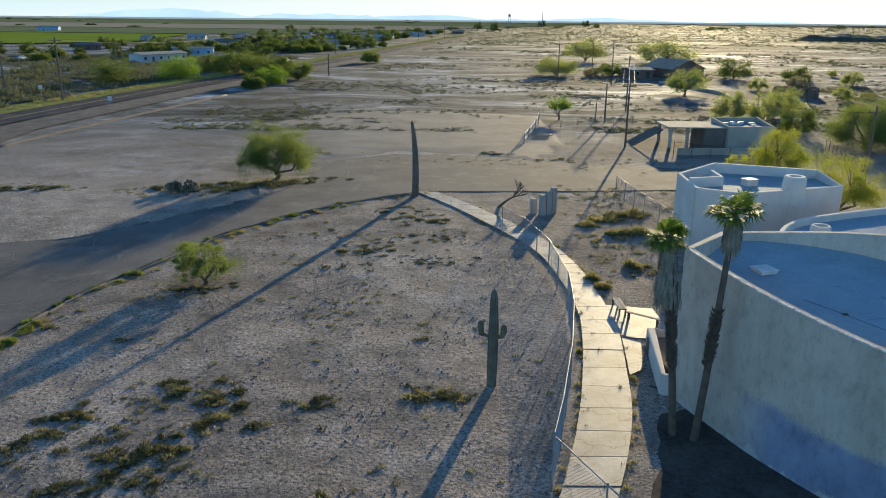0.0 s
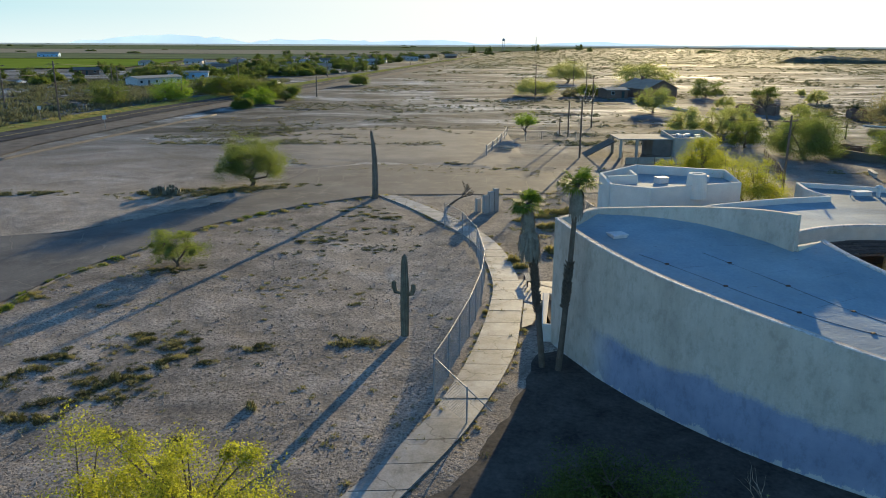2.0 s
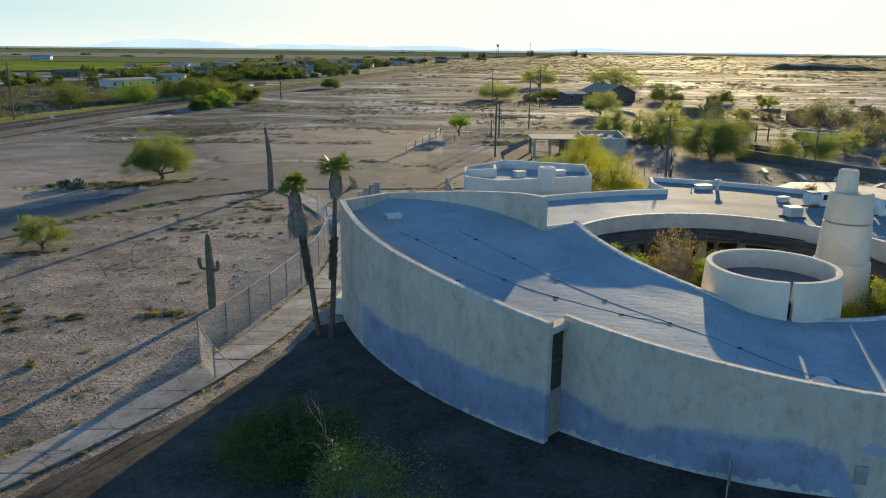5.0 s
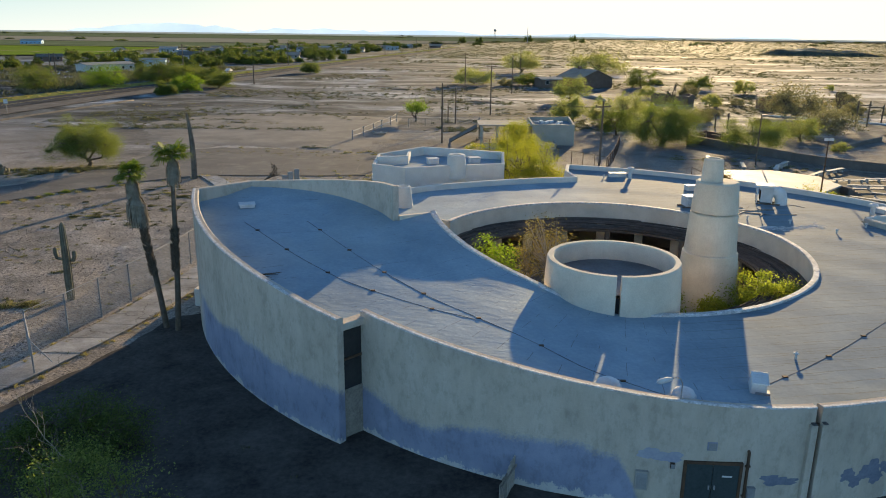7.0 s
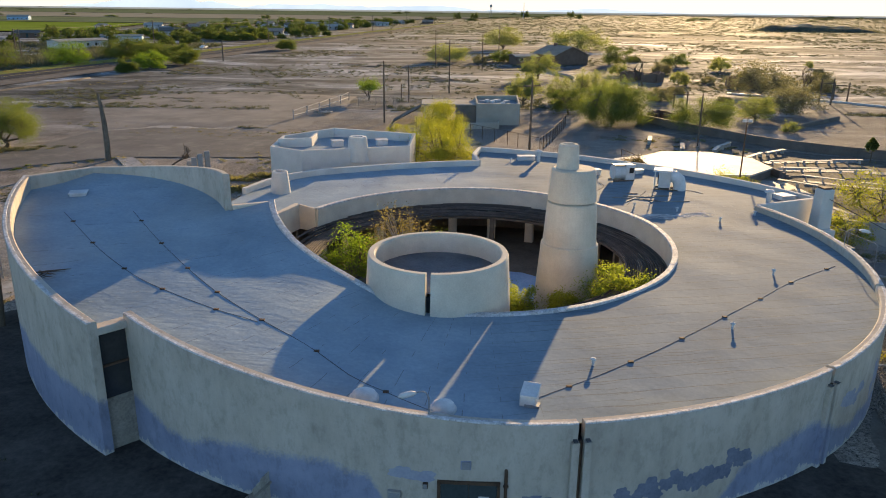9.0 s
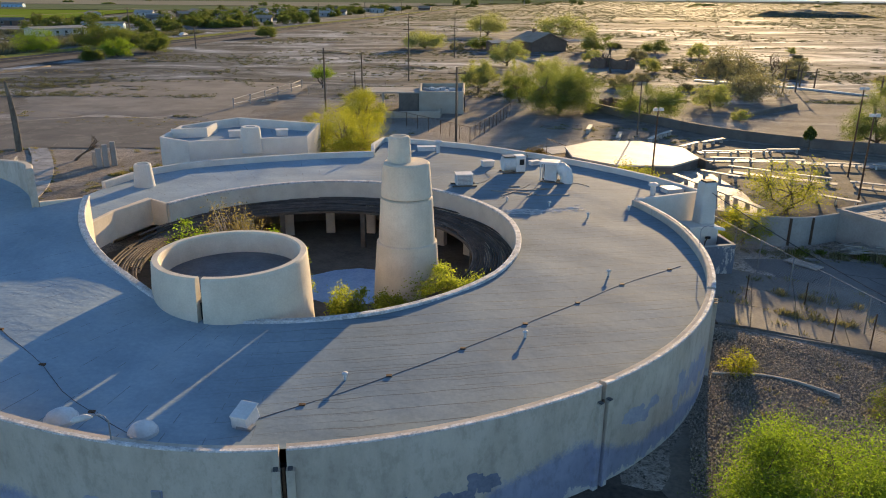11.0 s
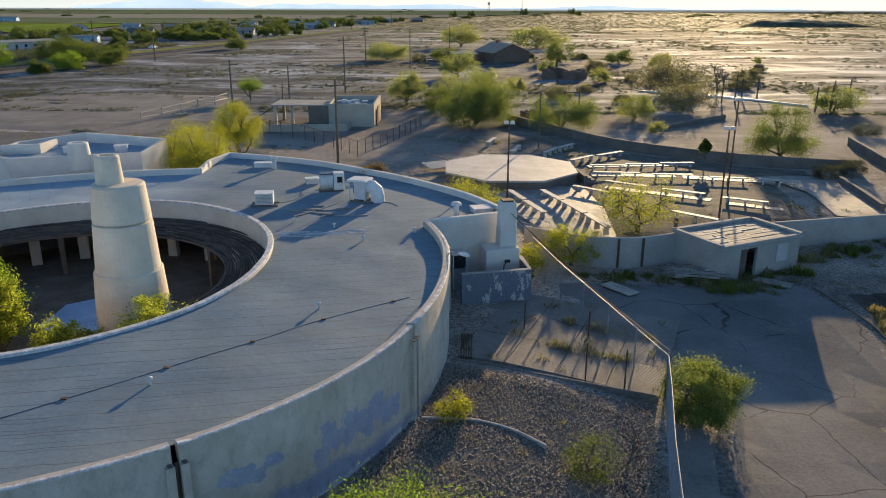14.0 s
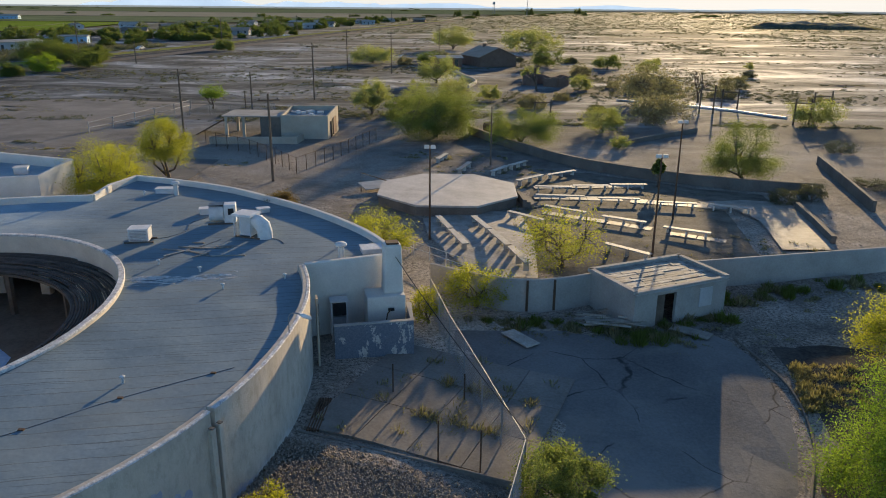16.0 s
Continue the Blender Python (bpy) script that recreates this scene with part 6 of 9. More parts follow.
        joints.append((p.x, p.y, s, s * rng.uniform(0.8, 1.6)))
    for i in range(160):
        s = rng.uniform(0.06, 0.28)
        x, y = rng.uniform(5, 48), rng.uniform(2, 20)
        if math.hypot(x - CX, y - CY) > 20.6 and math.hypot(x - LX, y - LY) > LR + 0.6:
            joints.append((x, y, s, s * rng.uniform(0.5, 1.0)))
    tufts(joints, "weed", "joint_weeds", "thin weeds in the footpath joints and the yard soil", 26, 16)
    kerbside = []
    for i in range(56):
        p = KERB[int((rng.random() ** 1.6) * (len(KERB) - 1))]
        s = rng.uniform(0.15, 0.42)
        kerbside.append((p.x + rng.uniform(-0.5, 0.6), p.y + rng.uniform(-0.6, 0.5), s, s * rng.uniform(0.6, 1.1)))
    tufts(kerbside, "leaf_green", "kerb_weeds", "green weeds along the driveway kerb", 60, 15)
    tufts(edge, "straw", "edge_weeds", "straw-coloured weeds along the footpath and kerb", 30, 3)
    near = []
    for i in range(520):
        x, y = rng.uniform(9, 24), rng.uniform(45, 74)
        if x > 10.8 and noise.noise((x * 0.2, y * 0.2, 8)) > -0.1:
            s = rng.uniform(0.1, 0.32)
            near.append((x, y, s, s * rng.uniform(0.5, 1.1)))
    for cx, cy, rad, n in ((-21.5, 77, 3.5, 50), (-27, 74, 4.0, 44), (-17.5, 79.5, 3.5, 50), (-42, 75.4, 3.5, 40), (-40, 119, 4, 30), (-10.3, 128, 6, 60), (1.9, 116, 4, 40), (-1.2, 94, 5, 40), (-14, 99.5, 4, 26), (8, 92.5, 7, 60), (20, 90.5, 8, 60), (30, 86, 6, 40), (12, 76.4, 6, 40), (18, 77, 5, 40), (-33, 160, 12, 60), (13, 222, 14, 60), (30, 150, 10, 50), (78, 76, 5, 60), (83, 57, 6, 90), (72, 57, 5, 70), (90, 50, 8, 60), (77, 41.3, 4, 50), (69, 42, 4, 60), (90, 32, 3.5, 40), (74, 68, 4, 60), (80, 67, 5, 80), (78, 60, 5, 80), (70, 60, 4, 60), (84, 72, 4, 50), (68, 84, 5, 60), (64, 92, 5, 60)):
        for i in range(n):
            a, d = rng.uniform(0, 6.283), rad * math.sqrt(rng.random())
            s = rng.uniform(0.12, 0.38)
            near.append((cx + 1.6 * d * math.cos(a), cy + 0.6 * d * math.sin(a), s, s * rng.uniform(0.5, 1.0)))
    brushy = []
    for cx, cy, rad, n in ((15.1, 60.0, 1.1, 26), (16.4, 60.2, 0.9, 22), (14.9, 64.4, 1.1, 22), (17.2, 66.0, 1.5, 30), (14.4, 51.4, 0.7, 12), (10.7, 46.9, 0.35, 10), (10.5, 48.7, 0.35, 10), (12.9, 62.6, 0.8, 12)):
        for i in range(n):
            a, d = rng.uniform(0, 6.283), rad * math.sqrt(rng.random())
            q = rng.uniform(0.16, 0.45)
            brushy.append((cx + 1.4 * d * math.cos(a), cy + 0.7 * d * math.sin(a), q, q * rng.uniform(0.8, 1.7)))
    tufts(brushy, "straw", "fence_brush", "tall dry straw-brown brush behind the footpath fence", 60, 35)
    lot = []
    for cx, cy, rad, n in ((-24.5, 75.6, 3.2, 50), (-20.0, 77.6, 2.4, 34), (-16.2, 79.2, 2.0, 22), (-43, 75.2, 2.6, 26), (-12.0, 81.0, 1.8, 10)):
        for i in range(n):
            a, d = rng.uniform(0, 6.283), rad * math.sqrt(rng.random())
            q = rng.uniform(0.22, 0.6)
            lot.append((cx + 1.5 * d * math.cos(a), cy + 0.55 * d * math.sin(a), q, q * rng.uniform(0.4, 0.8)))
    tufts(lot, "brush", "lot_scrub", "grey-green scrub along the edge of the old lot", 70, 33)
    tufts(near, "scrub", "roadside_weeds", "dry weeds round the lot and behind the museum", 24, 4)
    straw = []
    for i in range(260):
        y = rng.uniform(34.0, 38.4)
        x = 81.4 + 0.25 * (y - 36) - 0.012 * (y - 36) ** 2 + rng.random() ** 1.5 * 3.4
        s = rng.uniform(0.12, 0.3)
        straw.append((x, y, s, s * rng.uniform(0.9, 1.6)))
    yard = []
    for cx, cy, rad, n in ((79.3, 44.2, 1.3, 14), (77.2, 43.0, 0.9, 9), (74.6, 41.3, 1.8, 26), (71.6, 42.6, 1.6, 18), (82.5, 47.3, 1.5, 14), (86.0, 48.6, 1.8, 16), (90.5, 49.9, 2.0, 16), (67.4, 42.8, 1.3, 12), (76.2, 41.0, 1.4, 12)):
        for i in range(n):
            a, d = rng.uniform(0, 6.283), rad * math.sqrt(rng.random())
            q = rng.uniform(0.18, 0.5)
            yard.append((cx + 1.4 * d * math.cos(a), cy + 0.6 * d * math.sin(a), q, q * rng.uniform(0.9, 1.9)))
    tufts(yard[::2], "leaf_green", "yard_weeds", "tall dull green weeds at the foot of the yard wall", 60, 27)
    tufts(yard[1::2], "scrub", "yard_brush", "dry brown brush at the foot of the yard wall", 50, 28)
    tufts(straw, "straw", "straw_grass", "tall straw-yellow grass beside the service drive", 30, 11)
    plain_s = []
    while len(plain_s) < 17000:
        y = 118 + rng.random() ** 1.6 * 900
        x = rng.uniform(-70 + (y - 120) * 0.1, 90 + y * 0.75)
        if x < -62 + (y - 119) * 0.16 + 14:
            continue
        if noise.noise((x * 0.022, y * 0.034, 2)) + 0.5 * noise.noise((x * 0.09, y * 0.13, 5)) + rng.uniform(-0.22, 0.22) > 0.2:
            s = rng.uniform(0.18, 0.6) if rng.random() < 0.8 or y < 280 else rng.uniform(0.6, 1.3)
            plain_s.append((x, y, s, s * rng.uniform(0.6, 1.1)))
    tufts(plain_s, "brush", "plain_scrub", "low dark scrub dotted over the dry plain", 18, 5)
    brush = []
    while len(brush) < 1500:
        y = rng.uniform(112, 330)
        x = -86 + (y - 119) * 0.13 - rng.random() ** 1.3 * 110
        s = rng.uniform(0.8, 2.3)
        brush.append((x, y, s, s * rng.uniform(0.6, 1.0)))
    tufts(brush, "brush", "brush_thicket", "grey-brown brush thicket beyond the highway", 26, 6)
    far = []
    for i in range(13000):
        y = 400 + rng.random() ** 1.7 * 2100
        x = rng.uniform(-0.02, 0.8) * y
        if y < 620 and noise.noise((x * 0.012, y * 0.012, 3)) < 0.05:
            continue
        s = rng.uniform(1.0, 2.2) * (0.5 + y / 1100) * 0.8
        far.append((x, y, s, min(2.2, s * rng.uniform(0.3, 0.7))))
    tufts(far, "brush", "far_scrub", "dark olive scrub towards the horizon", 12, 7)
    verge = []
    for i in range(500):
        k = rng.random() * 8.99
        j = int(k)
        a, b = HW_F[j], HW_F[j + 1]
        s = rng.uniform(0.3, 0.8)
        verge.append((a[0] + (b[0] - a[0]) * (k - j) - rng.uniform(0.6, 6), a[1] + (b[1] - a[1]) * (k - j) + rng.uniform(0, 3), s, s))
    tufts(verge, "straw", "verge_grass", "yellow-green grass along the highway", 24, 8)


make_scrub()


def make_mounds():
    """Low ridges of spoil and brush on the dry pan."""
    rng = random.Random(17)
    spots = [(-11.3, 127.9, 5), (-28.6, 185.7, 9), (-7, 161.7, 6), (36, 174, 11), (13.9, 216.5, 9), (54, 208, 6), (-11, 198, 9), (8, 225.7, 7), (34.8, 178.2, 9), (-39.5, 195, 10), (-14, 132, 5), (1, 118, 4), (7.7, 98, 3)]
    for i in range(22):
        y = 150 + rng.random() ** 1.3 * 420
        spots.append((rng.uniform(-30 + (y - 150) * 0.15, 100 + y * 0.7), y, rng.uniform(3, 11)))
    sh, tuft = Shape(), []
    for x, y, L in spots:
        n, m = 12, 5
        s, tilt = len(sh.v), rng.uniform(-0.15, 0.15)
        for i in range(n + 1):
            u = -1 + 2 * i / n
            for j in range(m):
                w = -1 + 2 * j / (m - 1)
                h = (0.16 + 0.02 * L) * max(0, 1 - u * u) * (1 - w * w) * (1 + 0.5 * noise.noise((u * 3 + x, w * 2, y)))
                sh.v.append((x + u * L / 2, y + u * tilt * L + w * (0.7 + 0.09 * L), land(x, y) - 0.1 + h))
        sh.f += [(s + i * m + j, s + (i + 1) * m + j, s + (i + 1) * m + j + 1, s + i * m + j + 1) for i in range(n) for j in range(m - 1)]
        for i in range(int(L * 9)):
            u = rng.uniform(-0.55, 0.55)
            r = rng.uniform(0.12, 0.42)
            tuft.append((x + u * L * 1.2, y + rng.uniform(-1.2, 1.2), r, r * 0.9))
    solid("spoil_mounds", sh, MAT["earth"], "low dark ridges of spoil on the dry pan", "mounds", "stuff", smooth=True)
    tufts(tuft, "brush", "mound_brush", "dark dead brush on the low ridges", 20, 14)


make_mounds()


def make_hill():
    """A dark brushy hill far out on the flats."""
    rng, sh, tuft = random.Random(44), Shape(), []
    X, Y, L, W, n, m = 377.0, 712.0, 118.0, 46.0, 28, 14

    def rise(u, w):
        lump = 0.75 + 0.5 * noise.noise((u * 2.2 + 3, w * 1.6, 4)) + 0.16 * noise.noise((u * 7, w * 5, 9))
        return max(0.0, (1 - u * u) * (1 - w * w)) ** 0.8 * 8.0 * lump

    for i in range(n + 1):
        for j in range(m + 1):
            u, w = -1 + 2 * i / n, -1 + 2 * j / m
            sh.v.append((X + u * L / 2, Y + w * W / 2, land(X, Y) - 0.4 + rise(u, w)))
    sh.f += [(i * (m + 1) + j, (i + 1) * (m + 1) + j, (i + 1) * (m + 1) + j + 1, i * (m + 1) + j + 1) for i in range(n) for j in range(m)]
    for i in range(700):
        u, w = rng.uniform(-0.97, 0.97), rng.uniform(-0.97, 0.6)
        tuft.append((X + u * L / 2, Y + w * W / 2, rng.uniform(0.5, 1.4), rise(u, w) + rng.uniform(0.5, 1.6)))
    tufts(tuft, "scrub", "hill_brush", "dusty olive brush covering the far hill", 14, 31)
    solid("hill", sh, MAT["ground"], "dark brush-covered hill far out on the flats", "hill", "structure", smooth=True)


make_hill()


def make_clods():
    """Small stones and clods of earth on the bare field."""
    rng = np.random.default_rng(23)
    P = np.concatenate([rng.uniform((-26, 8), (24, 74), (52000, 2)), rng.uniform((62, 48), (100, 90), (6500, 2))])
    lump = np.array([noise.noise((x * 0.22, y * 0.22, 9)) for x, y in P])
    ok = np.array([on_field(x, y) or (24 > x > 11 + max(0, 45 - y) and y > 46) or (x > 62 and math.hypot(x - 63, y - 71.2) > 7.5) for x, y in P])
    P = P[ok & (lump + rng.uniform(-0.45, 0.45, len(P)) > 0.08)]
    r = 0.014 + 0.05 * rng.random(len(P)) ** 4
    c = np.column_stack([P, np.array([land(x, y) for x, y in P]) - 0.06 + r * 0.3])
    corners = np.array([(-1, -1, -1), (1, -1, -1), (1, 1, -1), (-1, 1, -1), (-0.6, -0.6, 0.7), (0.6, -0.6, 0.7), (0.6, 0.6, 0.7), (-0.6, 0.6, 0.7)])
    v = c[:, None, :] + corners[None] * rng.uniform(0.5, 1.3, (len(P), 8, 3)) * r[:, None, None]
    f = np.array([(4, 5, 6, 7), (0, 1, 5, 4), (1, 2, 6, 5), (2, 3, 7, 6), (3, 0, 4, 7)])
    q = (np.arange(len(P)) * 8)[:, None, None] + f[None]
    ob = new("field_stones", fast_mesh("field_stones", v.reshape(-1, 3), q.reshape(-1, 4), MAT["clod"]))
    tagged(ob, "small stones and dry clods on bare soil", "stones", kind="stuff")


make_clods()


# ---- palms and cacti
def make_palm(x, y, top, seed, husk, tiers, size, label):
    """husk: stretch of the trunk that keeps its old leaf bases; tiers of dead fronds: start below the tip, length, flare."""
    t = thing("fan_palm", (x, y, land(x, y)), label, "palm tree", "palms beside the museum wall")
    rng = random.Random(seed)
    tip = Vector((top[0] - x, top[1] - y, top[2] + 0.1))
    path = [tip * k + Vector((0.08 * math.sin(3 * k), 0.06 * math.sin(4 * k), 0)) * (1 - k) for k in spread(-0.02, 1, 14)]
    part("trunk", Shape().tube(path, [0.17 - 0.06 * i / 13 for i in range(14)], 12), MAT["bark"], t)
    boots = Shape()
    for i in range(300):
        k, a = rng.uniform(*husk), rng.uniform(0, 6.283)
        p, d = tip * k, Vector((math.cos(a), math.sin(a), 0))
        boots.tube([p + d * 0.10, p + d * 0.20 + Vector((0, 0, 0.09)), p + d * rng.uniform(0.22, 0.30) + Vector((0, 0, 0.18))], [0.045, 0.032, 0.008], 4)
    part("husk", boots, MAT["bark"], t, "ragged old leaf bases")
    for drop, length, flare, n in tiers:
        sk = Shape()
        for i in range(n):
            a = rng.uniform(0, 6.283)
            d = Vector((math.cos(a), math.sin(a), 0))
            p = tip * (1 - (drop + rng.uniform(0, 0.35) * length) / tip.z)
            L = length * rng.uniform(0.55, 0.95)
            side = Vector((-d.y, d.x, 0)) * rng.uniform(0.03, 0.09)
            q0, q1, q2 = p + d * 0.10, p + d * flare * rng.uniform(0.45, 0.85) - Vector((0, 0, L * 0.4)), p + d * flare * rng.uniform(0.6, 1.05) - Vector((0, 0, L))
            sk.quad(q0 - side * 0.3, q1 - side, q1 + side, q0 + side * 0.3).quad(q1 - side, q2 - side * 0.3, q2 + side * 0.3, q1 + side)
        part("skirt", sk, MAT["thatch"], t, "hanging skirt of dead grey fronds")
    cr = Shape()
    for i in range(26):
        a, up = i * 2.4 + rng.uniform(-0.2, 0.2), rng.uniform(-0.35, 1.1)
        d = Vector((math.cos(a) * math.cos(up), math.sin(a) * math.cos(up), math.sin(up)))
        st = tip + Vector((0, 0, -0.15))
        hub = st + d * rng.uniform(0.45, 0.7) * size
        cr.tube([st, hub], [0.03, 0.02], 4)
        side = d.cross(Vector((0, 0, 1))).normalized()
        nrm = side.cross(d)
        for k in range(17):
            b = radians(-95 + k * 190 / 16)
            e = (d * math.cos(b) + side * math.sin(b))
            L = rng.uniform(0.7, 0.95) * (0.75 + 0.25 * math.cos(b)) * size
            w = e.cross(nrm).normalized() * 0.035
            m, tp = hub + e * L * 0.6, hub + e * L - Vector((0, 0, 0.12 + 0.14 * rng.random()))
            cr.quad(hub - w * 0.4, m - w, tp, m + w)
    part("crown", cr, MAT["palm_leaf"], t, "green fan-shaped fronds")


make_palm(10.12, 28.5, (9.03, 28.3, 8.9), 1, (0.34, 0.67), [(0.25, 1.2, 0.42, 150), (1.15, 1.75, 0.62, 230)], 0.75, "shaggy fan palm with a long skirt of dead fronds")
make_palm(10.93, 28.1, (11.45, 28.05, 10.0), 2, (0.34, 0.58), [(0.2, 1.45, 0.42, 200)], 0.9, "tall slender fan palm beside the museum wall")


def ribbed(path, radii, n=20, depth=0.14):
    sh = Shape().tube(path, radii, n)
    m = len(path)
    for i in range(m):
        c = Vector(path[i])
        for k in range(n):
            if k % 2:
                p = Vector(sh.v[i * n + k])
                sh.v[i * n + k] = tuple(c + (p - c) * (1 - depth))
    return sh


def make_cacti():
    s = thing("saguaro_cactus", (2.6, 32.9, -0.15), "green saguaro cactus with two short arms", "cactus")
    part("stem", ribbed([(0, 0, -0.2), (0, 0, 1.2), (0.02, 0, 3.0), (0, 0.02, 4.5), (0, 0.02, 4.85), (0, 0.02, 5.0)], [0.23, 0.26, 0.25, 0.19, 0.13, 0.02], 20), MAT["cactus"], s)
    part("arm", ribbed([(-0.22, 0, 2.65), (-0.52, 0, 2.75), (-0.60, 0, 3.05), (-0.60, 0, 3.35), (-0.6, 0, 3.42)], [0.10, 0.14, 0.15, 0.13, 0.02], 14), MAT["cactus"], s)
    part("arm", ribbed([(0.22, 0.05, 2.55), (0.44, 0.06, 2.6), (0.52, 0.06, 2.85), (0.52, 0.06, 3.15), (0.52, 0.06, 3.2)], [0.10, 0.14, 0.15, 0.13, 0.02], 14), MAT["cactus"], s)
    d = thing("dead_saguaro", (-2.4, 73.3, -0.15), "tall bare grey trunk of a dying saguaro", "cactus")
    part("stem", ribbed([(0, 0, -0.2), (0.05, 0, 2), (0.02, 0, 4.2), (-0.12, 0, 6.0), (-0.3, 0, 7.3), (-0.34, 0, 7.5)], [0.34, 0.33, 0.29, 0.22, 0.13, 0.03], 16), MAT["dead_cactus"], d)
    p = thing("prickly_pear", (-26.0, 74.6, -0.15), "dark clump of prickly pear beside the lot", "cactus")
    rng = random.Random(8)
    sh = Shape()
    for i in range(90):
        a, r = rng.uniform(0, 6.283), 1.4 * math.sqrt(rng.random())
        x, y, z = 1.25 * r * math.cos(a), 0.7 * r * math.sin(a), rng.uniform(0.0, 1.1 - 0.5 * r)
        q = rng.uniform(0, 3.14)
        u, w = Vector((math.cos(q), math.sin(q), 0)) * 0.17, Vector((0, 0, 0.24))
        c, k = Vector((x, y, z + 0.15)), Vector((-math.sin(q), math.cos(q), 0)) * 0.03
        ring = [c + u * math.cos(t) + w * math.sin(t) for t in spread(0, 5.5, 8)]
        n = len(sh.v)
        sh.v += [tuple(v + k) for v in ring] + [tuple(v - k) for v in ring]
        sh.f += [tuple(range(n, n + 8)), tuple(range(n + 15, n + 7, -1))] + [(n + j, n + 8 + j, n + 8 + (j + 1) % 8, n + (j + 1) % 8) for j in range(8)]
    part("pads", sh, MAT["cactus"], p)


make_cacti()


def make_dead_tree(x, y, h, lean, seed, label, thin=False):
    t = thing("dead_tree", (x, y, land(x, y) - 0.05), label, "tree")
    rng = random.Random(seed)
    sh = Shape()

    def grow(p, d, r, L, level):
        pts, rad = [p], [r]
        for i in range(4):
            d = (d + Vector((rng.uniform(-1, 1), rng.uniform(-1, 1), rng.uniform(-0.4, 0.7))) * 0.30).normalized()
            p = p + d * L / 4
            pts.append(p)
            rad.append(r * (1 - 0.16 * (i + 1)))
            if level < 4 and i > 0:
                for k in range(rng.choice((1, 1, 2))):
                    e = (d + Vector((rng.uniform(-1, 1), rng.uniform(-1, 1), rng.uniform(-0.2, 0.6))) * 0.95).normalized()
                    grow(p, e, r * 0.52, L * rng.uniform(0.45, 0.65), level + 1)
        sh.tube(pts, rad, 5)

    grow(Vector((0, 0, -0.1)), Vector(lean).normalized(), h * (0.009 if thin else 0.045), h * 0.62, 1)
    part("bare_crown", sh, MAT["thatch" if thin else "bark"], t)


make_dead_tree(5.6, 69.0, 3.4, (0.75, 0.0, 0.6), 3, "leafless dark tree bent over beside the footpath")
make_dead_tree(14.6, 9.4, 5.4, (0.0, 0.1, 1), 12, "grey dead branches rising out of the bush", True)
make_dead_tree(63.6, 21.4, 1.6, (0.6, 0.2, 0.8), 6, "small dead shrub on the gravel bed")
make_dead_tree(110.0, 149.0, 6.0, (0.1, 0, 1), 7, "bare dry tree on the flats")
make_dead_tree(80.8, 166.0, 6.0, (-0.1, 0, 1), 8, "bare dry tree beyond the ruined wall")


# ---------------------------------------------------------------- fences and poles
def links(sh, a, b, h, cell=0.17, r=0.006, z0=0.05):
    """Chain-link wires between two posts (a, b on the ground), up to height h."""
    a, b = Vector(a), Vector(b)
    L = (b - a).length
    d = (b - a) / L
    n = int((L + h) / cell)
    for s in (0, 1):
        for i in range(n):
            u0, u1 = i * cell - h, i * cell
            z_0, z_1 = z0, z0 + h
            if u0 < 0:
                z_0, u0 = z0 - u0, 0.0
            if u1 > L:
                z_1, u1 = z0 + h - (u1 - L), L
            if u1 - u0 < 0.05:
                continue
            if s:
                u0, u1 = L - u0, L - u1
            sh.tube([a + d * u0 + Vector((0, 0, z_0)), a + d * u1 + Vector((0, 0, z_1))], r, 3, False)


def chain_fence(name, path, height, label, post_every=3.0, rail=True, mesh=True, metal="steel", cell=0.17):
    pts = [Vector((*p, 0)) for p in path]
    f = thing(name, (*path[0], land(*path[0])), label, "fence")
    o = f.location.copy()
    posts = [pts[0]]
    for a, b in zip(pts, pts[1:]):
        n = max(1, round((b - a).length / post_every))
        posts += [a.lerp(b, (k + 1) / n) for k in range(n)]
    posts = [Vector((p.x, p.y, land(p.x, p.y))) - o for p in posts]
    one = mesh_of("post", Shape().tube([(0, 0, -0.2), (0, 0, height), (0, 0, height + 0.03)], [0.038, 0.038, 0.01], 8), MAT[metal])
    for p in posts:
        ob = new("post", one)
        ob.parent, ob.location = f, p
    if rail:
        part("top_rail", Shape().tube([p + Vector((0, 0, height)) for p in posts], 0.024, 6), MAT[metal], f)
    if mesh:
        sh = Shape()
        for a, b in zip(posts, posts[1:]):
            links(sh, a, b, height - 0.12, cell)
        part("wire_mesh", sh, MAT[metal], f, "galvanised chain-link mesh")
    return f


chain_fence("chain_link_fence", [(4.35, 24.6), (5.1, 27.3), (6.4, 32.8), (7.4, 38.2), (7.9, 43.0), (7.7, 49.9), (6.7, 55.6), (5.2, 59.6)], 2.35, "galvanised chain-link fence along the footpath")
gate = thing("broken_gate", (4.35, 24.6, -0.1), "leaning steel gate frame across the footpath", "gate")
part("rail", Shape().tube([(0, 0, 2.2), (1.5, -2.4, 1.75), (2.6, -2.65, 0.75)], 0.03, 8), MAT["steel"], gate, "bent top rail")
part("post", Shape().tube([(1.5, -2.4, -0.2), (1.5, -2.4, 1.85)], 0.04, 8), MAT["steel"], gate)
gsh = Shape()
links(gsh, (0.05, -0.05, 0), (1.45, -2.35, 0), 1.7, 0.16)
part("wire_mesh", gsh, MAT["steel"], gate)
chain_fence("chain_link_fence", [(62.4, 43.6), (63.6, 38.4), (65.2, 32.6), (66.7, 27.0), (66.0, 24.0), (65.0, 20.0), (63.9, 15.0), (63.0, 10.0)], 2.2, "chain-link fence with a pale top rail beside the driveway")
